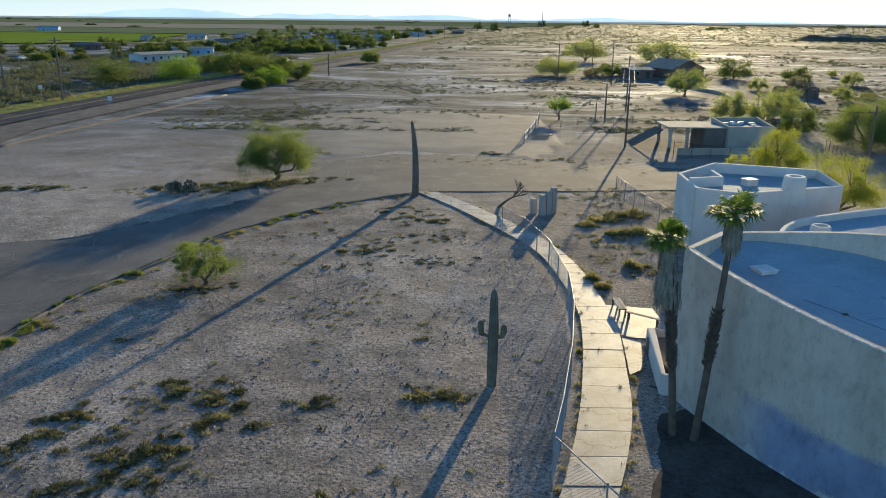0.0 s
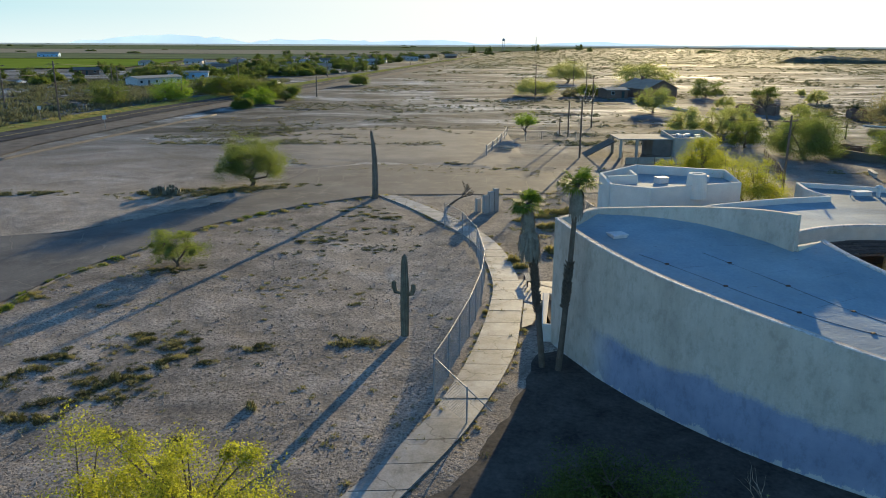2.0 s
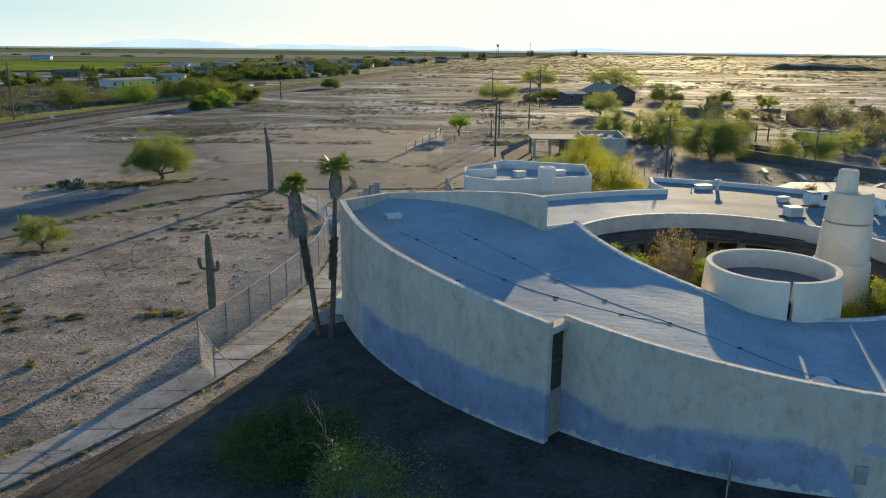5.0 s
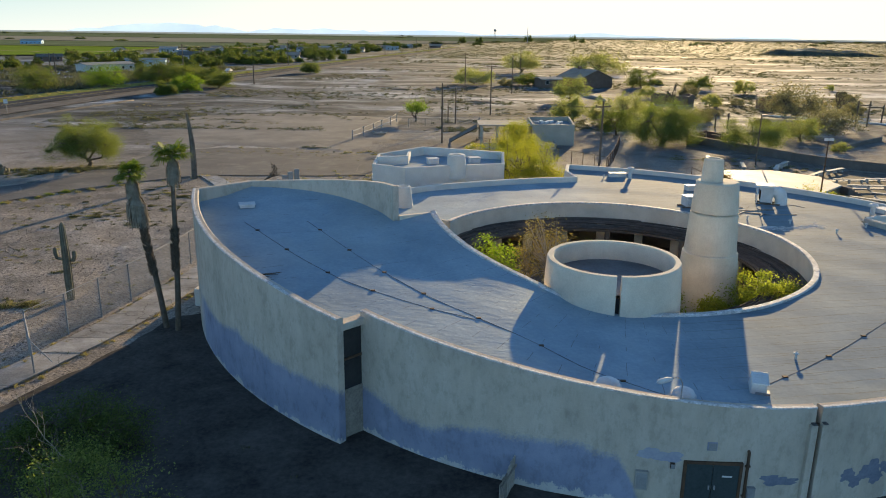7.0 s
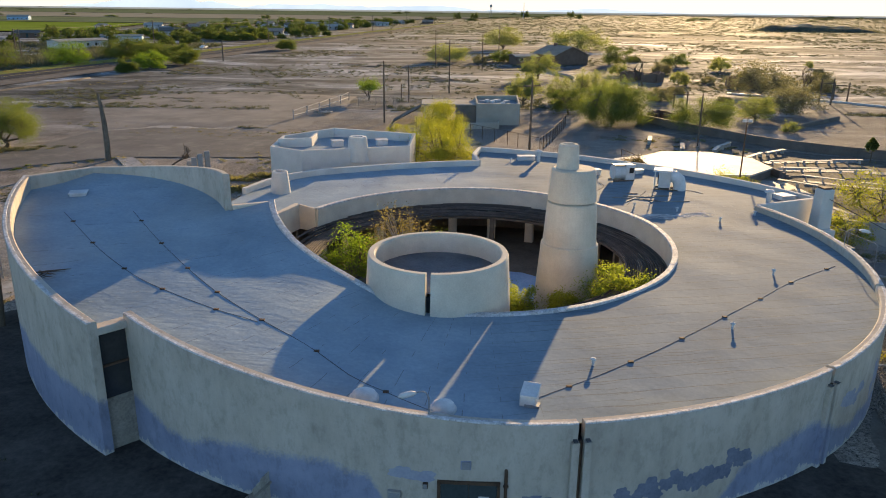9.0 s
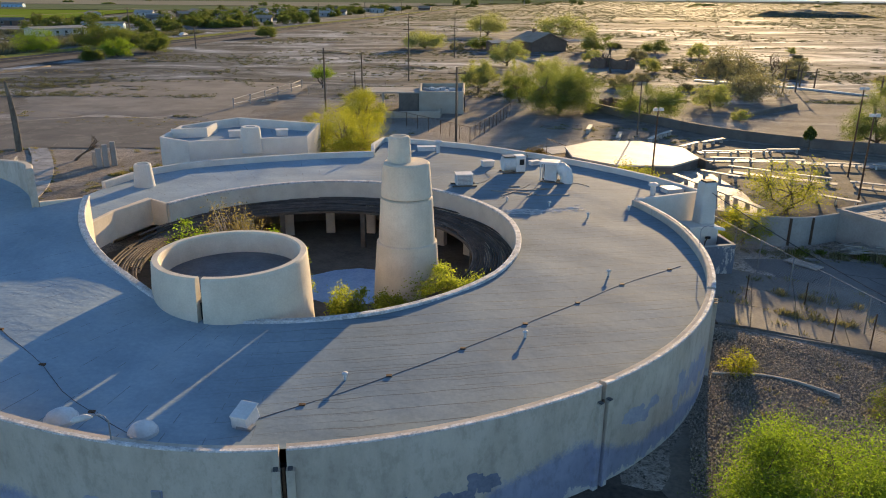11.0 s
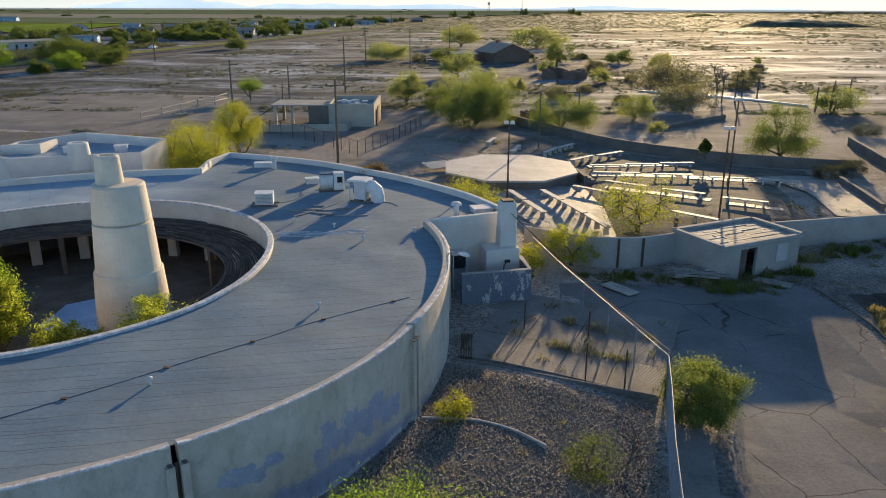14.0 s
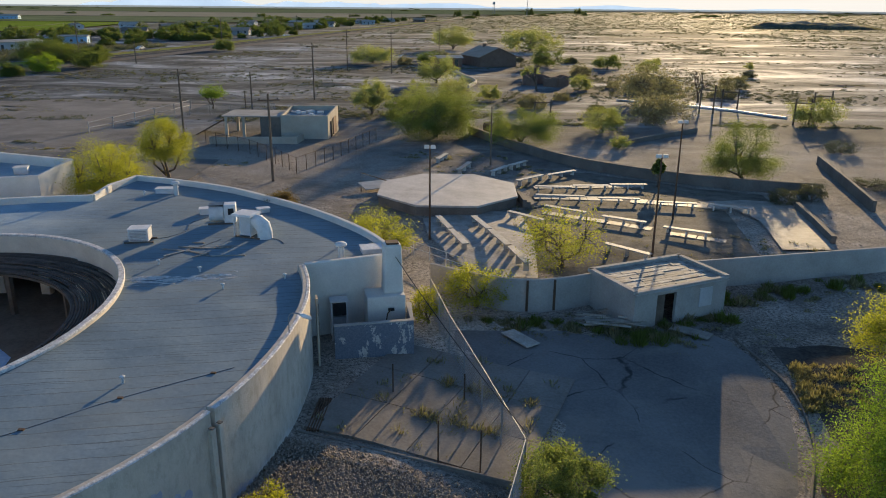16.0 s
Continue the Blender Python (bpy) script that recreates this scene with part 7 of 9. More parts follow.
chain_fence("chain_link_fence", [(19.4, 59.0), (18.6, 66), (18.0, 74.6)], 1.9, "thin chain-link fence beside the annex", 3.2)
chain_fence("chain_link_fence", [(31.0, 98.4), (38.5, 92.0), (43.0, 86.2), (46.5, 81.1)], 1.7, "dark rusty wire fence in front of the shelter", 2.2, metal="rust", cell=0.34)
chain_fence("chain_link_fence", [(46.5, 81.1), (49.2, 89.0), (52.9, 101.9)], 1.7, "dark rusty wire fence beside the back yard", 2.2, metal="rust", cell=0.34)
chain_fence("chain_link_fence", [(20.0, 124.0), (26.0, 126.5), (33.0, 128.5)], 1.5, "thin wire fence behind the corral", 3.0)
for x, y, h in ((63.3, 28.0, 2.0), (65.0, 27.5, 2.1), (61.0, 33.5, 1.5), (64.4, 33.4, 1.4)):
    g = thing("steel_post", (x, y, land(x, y)), "thin upright steel post on the old slab", "post")
    part("shaft", Shape().tube([(0, 0, -0.1), (0, 0, h), (0, 0, h + 0.02)], [0.035, 0.035, 0.01], 8), MAT["rust"], g)


def make_corral():
    c = thing("corral_fence", (12.0, 106.0, -0.12), "broken pale pipe-rail corral fence", "fence")
    pts = [Vector(p) for p in ((0, 0, 0), (1.2, 5, 0), (2.4, 10, 0), (3.4, 15, 0), (4.6, 20.5, 0), (5.4, 26, 0))]
    for i, p in enumerate(pts):
        part("post", Shape().tube([p, p + Vector((0.1 * (i % 2), 0, 1.6))], 0.08, 6), MAT["steel"], c)
    for h in (0.7, 1.4):
        for a, b in zip(pts, pts[1:]):
            part("rail", Shape().tube([a + Vector((0, 0, h)), b + Vector((0, 0, h + (0.1 if h > 1 else -0.1)))], 0.06, 6), MAT["steel"], c)
    j = thing("junk_pile", (15.6, 112.5, -0.12), "small heap of broken boards by the corral", "debris")
    rng = random.Random(6)
    for i in range(22):
        part("board", Shape().box(rng.uniform(-1.2, 1.2), rng.uniform(-0.8, 0.8), rng.uniform(0, 0.5), rng.uniform(0.5, 1.8), 0.14, 0.05, rng.uniform(0, 3.1), 1.0, rng.uniform(-0.5, 0.5)), MAT["board"], j)


make_corral()


def make_pole(x, y, h, label="weathered wooden power pole", arm=True, r=0.15, z=None):
    p = thing("power_pole", (x, y, land(x, y) if z is None else z), label, "power pole", "power poles")
    part("shaft", Shape().tube([(0, 0, -0.3), (0, 0, h * 0.5), (0, 0, h)], [r, r * 0.88, r * 0.7], 10), MAT["wood"], p)
    if arm:
        part("crossarm", Shape().box(0, 0.12, h - 0.75, 2.2, 0.11, 0.14, 0.35), MAT["wood"], p)
        for s in (-0.9, 0.0, 0.9):
            part("insulator", Shape().lathe(s * 0.94, 0.12 + s * 0.34, [(0.03, h - 0.61), (0.06, h - 0.55), (0.05, h - 0.46), (0.0, h - 0.44)], 8), MAT["dark"], p)
    return p


make_pole(26.0, 104.4, 9.0)
make_pole(44.8, 77.4, 8.9)
make_pole(36.2, 147.0, 10.5)
make_pole(28.6, 130.5, 6.5, "plain weathered wooden post", False)
make_pole(27.2, 131.5, 3.2, "short weathered wooden post", False, 0.12)
make_pole(46.0, 205.0, 11.0)
make_pole(56.5, 285.0, 11.0)
make_pole(33.0, 214.0, 11.0)
for x, y, h in ((-77, 155.5, 12.5), (-108, 190, 11), (-65.5, 262, 11.5), (-33.5, 232, 6.3), (-95.5, 228, 9), (-93, 226, 9), (-50, 372, 11), (-33, 465, 11), (-16, 570, 11), (4, 690, 12)):
    make_pole(x, y, h, "weathered wooden power pole beside the highway", h > 7, 0.22)


def wire(pts, sag, name="power_line", label="sagging power line between poles"):
    t = thing(name, pts[0], label, "cable")
    sh = Shape()
    o = Vector(pts[0])
    for a, b in zip(pts, pts[1:]):
        a, b = Vector(a) - o, Vector(b) - o
        sh.tube([a.lerp(b, k) - Vector((0, 0, sag * 4 * k * (1 - k))) for k in spread(0, 1, 13)], 0.022, 4)
    part("cable", sh, MAT["dark"], t)


for s in (-0.9, 0.0, 0.9):
    wire([(26 + s, 104.5, 8.4), (36.2 + s, 147, 9.9), (46 + s, 205, 10.4), (56.5 + s, 285, 10.4)], 1.6)
wire([(26, 104.4, 8.2), (44.8, 77.4, 8.0)], 0.5)
for s in (-0.7, 0.7):
    wire([(-108 + s, 190, 10.4), (-77 + s, 155.5, 11.8), (-60, 110, 11.5)], 1.0)
    wire([(-77 + s, 155.5, 11.8), (-65.5 + s, 262, 10.9), (-50 + s, 372, 10.4), (-33 + s, 465, 10.4), (-16 + s, 570, 10.4)], 1.4)
wire([(60.4, 40.4, 4.6), (66.7, 27.0, 1.75)], 0.25, "loose_cable", "pale cable strung from the chimney to the fence")


def make_sign(x, y, turn):
    s = thing("road_sign", (x, y, land(x, y)), "small pale road sign on a thin post", "road sign")
    part("post", Shape().tube([(0, 0, -0.2), (0, 0, 2.6)], 0.05, 6), MAT["steel"], s)
    part("plate", Shape().box(0, -0.06, 1.9, 0.75, 0.04, 0.8, turn), MAT["white_metal"], s, bevel=0.01)


make_sign(-60.2, 139, 0.2)
make_sign(-83.5, 160, 0.3)
make_sign(-58.5, 246, 0.3)

# ---------------------------------------------------------------- shelter and far buildings
def make_shelter():
    s = thing("picnic_shelter", (39.5, 106.0, -0.1), "flat-roofed block shelter with an open pale canopy", "shelter")
    part("block_room", Shape().wall([(0.4, -2.6), (6.6, -2.6), (6.9, 4.2), (0.4, 4.2), (0.4, -2.6)], -0.2, [3.1, 3.1, 3.6, 3.5, 3.1], 0.25, 0.03), MAT["shelter"], s)
    part("room_roof", Shape().box(3.6, 0.8, 2.75, 6.1, 6.6, 0.15), MAT["roof"], s)
    part("canopy", Shape().box(-3.7, 0.8, 2.75, 8.4, 6.4, 0.16), MAT["pale_roof"], s, "pale sheet canopy", bevel=0.03)
    part("side_wall", Shape().wall([(-2.6, -2.0), (0.3, -2.0)], -0.2, 2.75, 0.2, 0.02).wall([(-2.6, -2.0), (-2.6, 3.6), (0.3, 3.6)], -0.2, 2.75, 0.2, 0.02), MAT["stone_dark"], s)
    for x, y in ((-7.4, -1.9), (-7.4, 3.6), (-5.0, -1.9)):
        part("post", Shape().box(x, y, -0.2, 0.38, 0.38, 2.95), MAT["shelter"], s, bevel=0.02)
    part("doorway", Shape().box(6.79, -0.6, 0, 0.3, 1.0, 2.1), MAT["dark"], s, "dark open doorway")
    part("side_panel", Shape().box(6.96, 1.6, 0.1, 0.08, 2.6, 2.3), MAT["brick"], s, "reddish brown boarded side panel", bevel=0.02)
    lean = Shape()
    lean.v = [(-12.4, -0.4, -0.1), (-12.4, 3.4, -0.1), (-8.0, 3.4, 2.3), (-8.0, -0.4, 2.3), (-12.4, -0.4, -0.25), (-12.4, 3.4, -0.25), (-8.0, 3.4, 2.15), (-8.0, -0.4, 2.15)]
    lean.f = [(0, 3, 2, 1), (4, 5, 6, 7), (0, 4, 7, 3), (1, 2, 6, 5), (3, 7, 6, 2), (0, 1, 5, 4)]
    part("lean_to", lean, MAT["wood"], s, "dark sloping lean-to roof")
    rng = random.Random(2)
    for i in range(6):
        u = thing("roof_scrap", (40.8 + i * 0.75, 105.6 + rng.uniform(-1, 2), 2.78), "white scrap lying on the shelter roof", "debris")
        part("scrap", Shape().box(0, 0, 0, rng.uniform(0.5, 1.2), rng.uniform(0.4, 0.9), rng.uniform(0.2, 0.6), rng.uniform(0, 3)), MAT["white_metal"], u, bevel=0.06)
    w = thing("yard_wall", (37.0, 99.0, -0.12), "low pale block wall in front of the shelter", "wall")
    part("wall", Shape().wall([(-5.5, -0.6), (5.8, 0.2), (6.0, 3.0)], -0.2, 0.9, 0.2, 0.03), MAT["shelter"], w)


make_shelter()


def window_of(house, x, y, z, w, h, turn=0.0):
    win = part("window", Shape().box(0, 0, 0, w, 0.10, h), MAT["pale_wall"], house, at=(x, y, z), turn=turn)
    part("pane", Shape().box(0, -0.06, 0.08, w - 0.16, 0.02, h - 0.16), MAT["glass"], win)


def house_meshes(w, d, h, roof_h, walls, roof):
    wl = Shape().box(0, 0, -0.3, w, d, h + 0.3)
    n = len(wl.v)
    wl.v += [(-w / 2, -d / 2, h), (-w / 2, d / 2, h), (-w / 2, 0, h + roof_h), (w / 2, -d / 2, h), (w / 2, d / 2, h), (w / 2, 0, h + roof_h)]
    wl.f += [(n, n + 1, n + 2), (n + 3, n + 5, n + 4)]
    e = 0.5
    rf = Shape()
    for s in (-1, 1):
        a = [(-w / 2 - e, s * (d / 2 + e), h - roof_h * e / (d / 2)), (w / 2 + e, s * (d / 2 + e), h - roof_h * e / (d / 2)), (w / 2 + e, 0, h + roof_h), (-w / 2 - e, 0, h + roof_h)]
        m = len(rf.v)
        rf.v += a + [(x, y, z + 0.15) for x, y, z in a]
        rf.f += [(m, m + 1, m + 2, m + 3), (m + 4, m + 5, m + 6, m + 7), (m, m + 1, m + 5, m + 4), (m + 1, m + 2, m + 6, m + 5), (m + 3, m, m + 4, m + 7)]
    return mesh_of("wall", wl, MAT[walls]), mesh_of("roof", rf, MAT[roof])


def make_house(name, x, y, turn, w, d, h, roof_h, walls, roof, label, group="", chimney=False):
    b = thing(name, (x, y, land(x, y)), label, "house", group, radians(turn))
    for nm, me in zip(("wall", "roof"), house_meshes(w, d, h, roof_h, walls, roof)):
        ob = new(nm, me)
        ob.parent = b
    for k in range(max(2, int(w / 3.5))):
        px = -w / 2 + (k + 0.5) * w / max(2, int(w / 3.5))
        if k == 1:
            part("door", Shape().box(px, -d / 2 - 0.02, 0, 1.0, 0.1, 2.05), MAT["door"], b)
        else:
            window_of(b, px, -d / 2 - 0.02, 1.0, 1.2, 1.1)
    window_of(b, w / 2 + 0.02, 0, 1.0, 1.2, 1.1, radians(90))
    if chimney:
        part("chimney", Shape().box(w * 0.2, 0.3, h + roof_h * 0.5, 0.9, 0.9, roof_h * 0.5 + 0.9), MAT["brick"], b)
    return b


make_house("ranch_house", 73.0, 240, 112, 14, 12, 2.9, 2.5, "brick", "tile_roof", "brown brick ranch house with a low gable roof", chimney=True)
make_house("ranch_shed", 60.5, 235, 14, 7, 7, 2.5, 0.5, "brick", "pale_roof", "low pale-roofed carport beside the ranch house")
make_house("mobile_home", -106.5, 293, 62, 22, 6.5, 2.9, 0.7, "pale_wall", "pale_roof", "long white mobile home among the brush")
make_house("mobile_home", -107.5, 338, 14, 17, 6, 3.2, 0.5, "blue_wall", "pale_roof", "bright blue mobile home near the highway")
rng_v = random.Random(31)
VILLAGE = [(-197, 527), (-175, 562), (-137, 477), (-160, 633), (-79, 430), (-66, 459), (-79, 686), (-65, 692), (-174, 384), (-120, 440), (-60, 560), (-95, 580), (-115, 660), (-45, 640), (-30, 760), (-100, 505), (-138, 540), (-85, 620), (-125, 590), (-20, 720), (-48, 590), (-110, 720), (-70, 780), (-10, 820), (20, 860)]
for x, y in VILLAGE:
    make_house("village_house", x, y, rng_v.uniform(-40, 40), rng_v.uniform(9, 14), rng_v.uniform(6, 8.5), 2.4, rng_v.uniform(1.0, 1.7), rng_v.choice(("pale_wall", "pale_wall", "block", "brick")), rng_v.choice(("tile_roof", "stone_dark", "block")), "small distant house among trees", "houses of the distant village")
make_house("barn", -395, 790, 10, 20, 9, 3.5, 1.5, "blue_wall", "pale_roof", "blue barn in the far fields")


def make_car(x, y, turn, paint, label):
    c = thing("parked_car", (x, y, land(x, y)), label, "car", "", radians(turn))
    body = Shape()
    prof = [(-2.2, 0.35), (-2.2, 0.85), (-1.3, 0.95), (-0.7, 1.42), (0.7, 1.45), (1.35, 0.95), (2.15, 0.85), (2.2, 0.35)]
    n = len(prof)
    for s in (-0.85, 0.85):
        body.v += [(px, s * (0.85 if pz > 1.2 else 1), pz) for px, pz in prof]
    body.f += [tuple(range(n)), tuple(range(2 * n - 1, n - 1, -1))] + [(i, n + i, n + (i + 1) % n, (i + 1) % n) for i in range(n)]
    part("body", body, MAT[paint], c, bevel=0.05)
    for s in (-1, 1):
        part("window", Shape().box(0, s * 0.80, 1.0, 1.6, 0.03, 0.34), MAT["glass"], c)
        for wx in (-1.35, 1.35):
            part("wheel", Shape().tube([(wx, s * 0.78, 0.33), (wx, s * 0.9, 0.33)], 0.33, 14), MAT["tyre"], c)


make_car(-160, 296, 80, "white_metal", "white car parked under trees")
make_car(-146, 310, 70, "block", "tan car parked beside the brush")
make_car(-118, 452, 20, "white_metal", "pale car parked by a house")
make_car(-60, 300, 82, "white_metal", "white car on the highway shoulder")

# fields and far mountains
def sheet(name, pts, z, mat, label, category):
    sh = Shape()
    sh.v = [(x, y, z) for x, y in pts]
    sh.f = [tuple(range(len(pts)))]
    solid(name, sh, MAT[mat], label, category, "structure")


sheet("ground_green_field", [(-800, 425), (-245, 445), (-192, 481), (-225, 700), (-800, 700)], 0.5, "crop", "bright green irrigated field", "field")
sheet("ground_field", [(-1500, 705), (-150, 720), (-60, 1000), (-1500, 1000)], 0.5, "crop_dry", "olive-brown field", "field")
sheet("ground_field.001", [(-2200, 1010), (-40, 1010), (160, 1500), (-2200, 1500)], 0.7, "stubble", "pale stubble field", "field")
sheet("ground_field.002", [(-3000, 1510), (160, 1510), (420, 2300), (-3000, 2300)], 1.0, "crop_dry", "far green field", "field")
sheet("ground_field.003", [(-3500, 2310), (420, 2310), (800, 3200), (-3500, 3200)], 1.5, "crop_dry", "far olive field", "field")
sheet("ground_field.004", [(800, 2300), (2600, 2300), (2800, 2480), (800, 2480)], 1.5, "stubble", "pale strip of bare land on the horizon", "field")
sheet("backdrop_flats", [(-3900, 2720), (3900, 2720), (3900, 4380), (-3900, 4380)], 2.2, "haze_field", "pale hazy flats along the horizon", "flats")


def make_mountains():
    sh = Shape()
    n = 240
    for i in range(n + 1):
        x = -4200 + 8400 * i / n
        y = 4450 - 0.00001 * x * x
        h = 14 + 62 * max(0, noise.noise((x * 0.0016, 0, 4)) + 0.25) + 20 * noise.noise((x * 0.006, 3, 4)) + 9 * noise.noise((x * 0.02, 5, 4))
        h *= 0.3 + 0.7 * (1 - smoothstep(-200, 900, x)) + 0.75 * smoothstep(1700, 2500, x)
        sh.v += [(x, y, -5), (x, y + 40, max(2, h))]
    sh.f = [(2 * i, 2 * i + 2, 2 * i + 3, 2 * i + 1) for i in range(n)]
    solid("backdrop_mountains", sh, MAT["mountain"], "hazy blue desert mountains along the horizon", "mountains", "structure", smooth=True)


make_mountains()
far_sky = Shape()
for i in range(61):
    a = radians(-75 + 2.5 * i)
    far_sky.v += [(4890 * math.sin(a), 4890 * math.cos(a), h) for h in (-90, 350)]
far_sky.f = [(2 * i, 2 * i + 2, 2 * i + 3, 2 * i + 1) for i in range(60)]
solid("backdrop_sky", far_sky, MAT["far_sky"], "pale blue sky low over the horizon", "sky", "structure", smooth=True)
mast = thing("radio_mast", (183, 1400, 0), "thin radio mast on the horizon", "mast")
part("lattice", Shape().tube([(0, 0, -0.5), (0, 0, 27)], [0.9, 0.5], 4), MAT["steel"], mast)
tank = thing("water_tower", (124, 1400, 0), "distant water tower on slender legs", "water tower")
part("tank", Shape().lathe(0, 0, [(0, 19), (2.0, 19.5), (2.4, 21), (2.0, 23), (0, 24)], 14), MAT["steel"], tank)
for sx, sy in ((-1, -1), (1, -1), (1, 1), (-1, 1)):
    part("leg", Shape().tube([(1.9 * sx, 1.9 * sy, -0.5), (1.2 * sx, 1.2 * sy, 20)], 0.3, 5), MAT["steel"], tank)

# ---------------------------------------------------------------- amphitheatre
def make_stage():
    s = thing("stage", (63.0, 71.2, -0.1), "raised octagonal concrete stage with a dark rim", "stage")
    R = 6.85
    ring = [(R * math.cos(radians(22.5 + 45 * k)), R * math.sin(radians(22.5 + 45 * k))) for k in range(8)]
    base, top = Shape(), Shape()
    for z, k in ((-0.2, 1.0), (0.72, 1.0)):
        base.v += [(x * k, y * k, z) for x, y in ring]
    base.f += [(i, (i + 1) % 8, 8 + (i + 1) % 8, 8 + i) for i in range(8)] + [tuple(range(8, 16))]
    for z in (0.72, 0.9):
        top.v += [(x * 1.02, y * 1.02, z) for x, y in ring]
    top.f += [(i, (i + 1) % 8, 8 + (i + 1) % 8, 8 + i) for i in range(8)] + [tuple(range(8, 16)), tuple(range(7, -1, -1))]
    part("base", base, MAT["stone_dark"], s)
    part("floor", top, MAT["stage"], s, "pale dusty stage floor", bevel=0.02)
    for k in range(4):
        part("step", Shape().box(6.9 + 0.34 * k, -1.6, -0.2, 0.36, 3.6, 0.92 - 0.2 * k, 0.1), MAT["stone_dark"], s, bevel=0.02)
    r = thing("stage_ramp", (56.0, 74.5, -0.1), "tilted pale panel beside the stage", "panel")
    part("panel", Shape().box(0, 0, 0.35, 3.4, 2.2, 0.1, 0.5, 1.0, 0.12), MAT["plank"], r)
    part("frame", Shape().tube([(-1.5, -1.4, -0.1), (-1.5, -1.4, 1.9), (1.4, 0.2, 0.6)], 0.04, 6), MAT["rust"], r)


make_stage()


def make_benches():
    seats = [(62.3, 62.9, 63.4, 59.2), (63.45, 58.9, 64.6, 55.1), (65.3, 63.0, 66.5, 59.2), (66.6, 58.9, 67.8, 55.0), (67.9, 54.7, 68.9, 50.9),
             (68.4, 64.7, 71.2, 62.0), (71.8, 66.8, 75.1, 64.6), (76.3, 63.6, 79.6, 61.7), (80.7, 60.5, 84.0, 58.8), (75.1, 55.8, 77.9, 53.2),
             (71.6, 74.3, 75.1, 74.1), (75.4, 74.8, 79.0, 75.0), (79.2, 75.5, 82.9, 75.7), (71.3, 70.8, 75.9, 70.4), (77.0, 69.9, 80.9, 69.7),
             (82.2, 68.7, 85.7, 68.2), (86.8, 68.0, 90.2, 66.6), (70.0, 76.7, 72.9, 79.6), (73.4, 79.6, 76.7, 82.1), (67.6, 81.0, 69.4, 84.1),
             (69.7, 84.3, 71.8, 87.0), (61.5, 87.5, 62.6, 91.1), (64.0, 81.6, 65.3, 86.0)]
    plank = mesh_of("seat", Shape().box(0, 0, 0.46, 1.0, 0.52, 0.09), MAT["plank"], bevel=0.012)
    leg = mesh_of("leg", Shape().box(0, 0, -0.2, 0.14, 0.46, 0.68, 0, 0.8), MAT["concrete"], bevel=0.012)
    for x0, y0, x1, y1 in seats:
        L = math.hypot(x1 - x0, y1 - y0)
        b = thing("long_bench", ((x0 + x1) / 2, (y0 + y1) / 2, -0.1), "long pale plank bench on concrete legs", "bench", "benches before the stage", math.atan2(y1 - y0, x1 - x0))
        o = new("seat", plank)
        o.parent, o.scale = b, (L, 1, 1)
        for k in (-0.4, 0.0, 0.4):
            o = new("leg", leg)
            o.parent, o.location = b, (k * L, 0, 0)


make_benches()
draped("ground_arena", [(70.2, 79.0), (73.4, 82.6), (78.6, 83.8), (83.6, 80.0), (88.6, 76.6), (94.0, 74.4), (94.4, 71.4), (88.4, 69.8), (87.6, 62.0), (87.0, 54.0), (81.0, 52.4), (73.6, 50.0), (69.4, 51.0), (69.6, 60.0), (69.2, 66.0), (71.0, 72.0)],
       MAT["arena"], "dark weedy soil between the benches", "ground", 0.06, 1.6)


def make_terraces():
    """Worn paved strips that the rows of benches stand on, in separate slabs."""
    rows = (((71.2, 71.5), (79.6, 71.2), 1.5, 5), ((80.2, 70.6), (88.6, 68.6), 1.5, 5), ((71.6, 75.6), (82.8, 76.8), 1.2, 6), ((71.6, 66.0), (80.0, 61.2), 1.0, 5), ((81.0, 60.0), (85.0, 58.0), 0.9, 2))
    t = thing("pavement_terrace", (0, 0, 0), "pale worn paving strips between the bench rows", "pavement", kind="structure")
    rng = random.Random(61)
    for a, b, w, n in rows:
        a, b = Vector(a), Vector(b)
        side = Vector((-(b - a).y, (b - a).x)).normalized() * w / 2
        for i in range(n):
            p, q = a.lerp(b, (i + 0.02) / n), a.lerp(b, (i + 0.98) / n)
            z = land(p.x, p.y) + 0.10 + rng.uniform(-0.02, 0.02)
            sh = Shape()
            sh.v = [(c.x, c.y, h) for h in (z - 0.2, z) for c in (p - side, q - side, q + side, p + side)]
            sh.f = [(4, 5, 6, 7), (0, 1, 5, 4), (1, 2, 6, 5), (2, 3, 7, 6), (3, 0, 4, 7)]
            part("slab_panel", sh, MAT["terrace"], t)


make_terraces()
solid("pavement_forecourt", fill([(61.0, 63.6), (66.4, 66.6), (69.6, 65.6), (70.0, 58.0), (69.6, 50.4), (65.2, 50.6), (63.2, 54.6), (61.6, 59.0)], lambda x, y: land(x, y) + 0.05, 2.0), MAT["terrace"], "pale dusty paving under the benches beside the stage", "pavement", "structure")
chain = [(65.5, 109), (70.5, 98.2), (76.4, 88.0), (81.7, 82.6), (86.8, 79.0), (91.4, 76.6), (95.6, 75.2), (99.8, 74.5)]
solid("wall_amphitheatre", Shape().wall(curve_through([(*p, 0) for p in chain], 2), -0.4, 1.0, 0.35, 0.04), MAT["stone_dark"], "low dark block wall curving behind the benches", "wall", "structure")
solid("wall_amphitheatre.001", Shape().wall(curve_through([(106.4, 89.8, 0), (104.1, 79.0, 0), (101.6, 68.1, 0)], 3), -0.5, 0.9, 0.35, 0.04), MAT["stone_dark"], "low dark block wall beyond the benches", "wall", "structure")
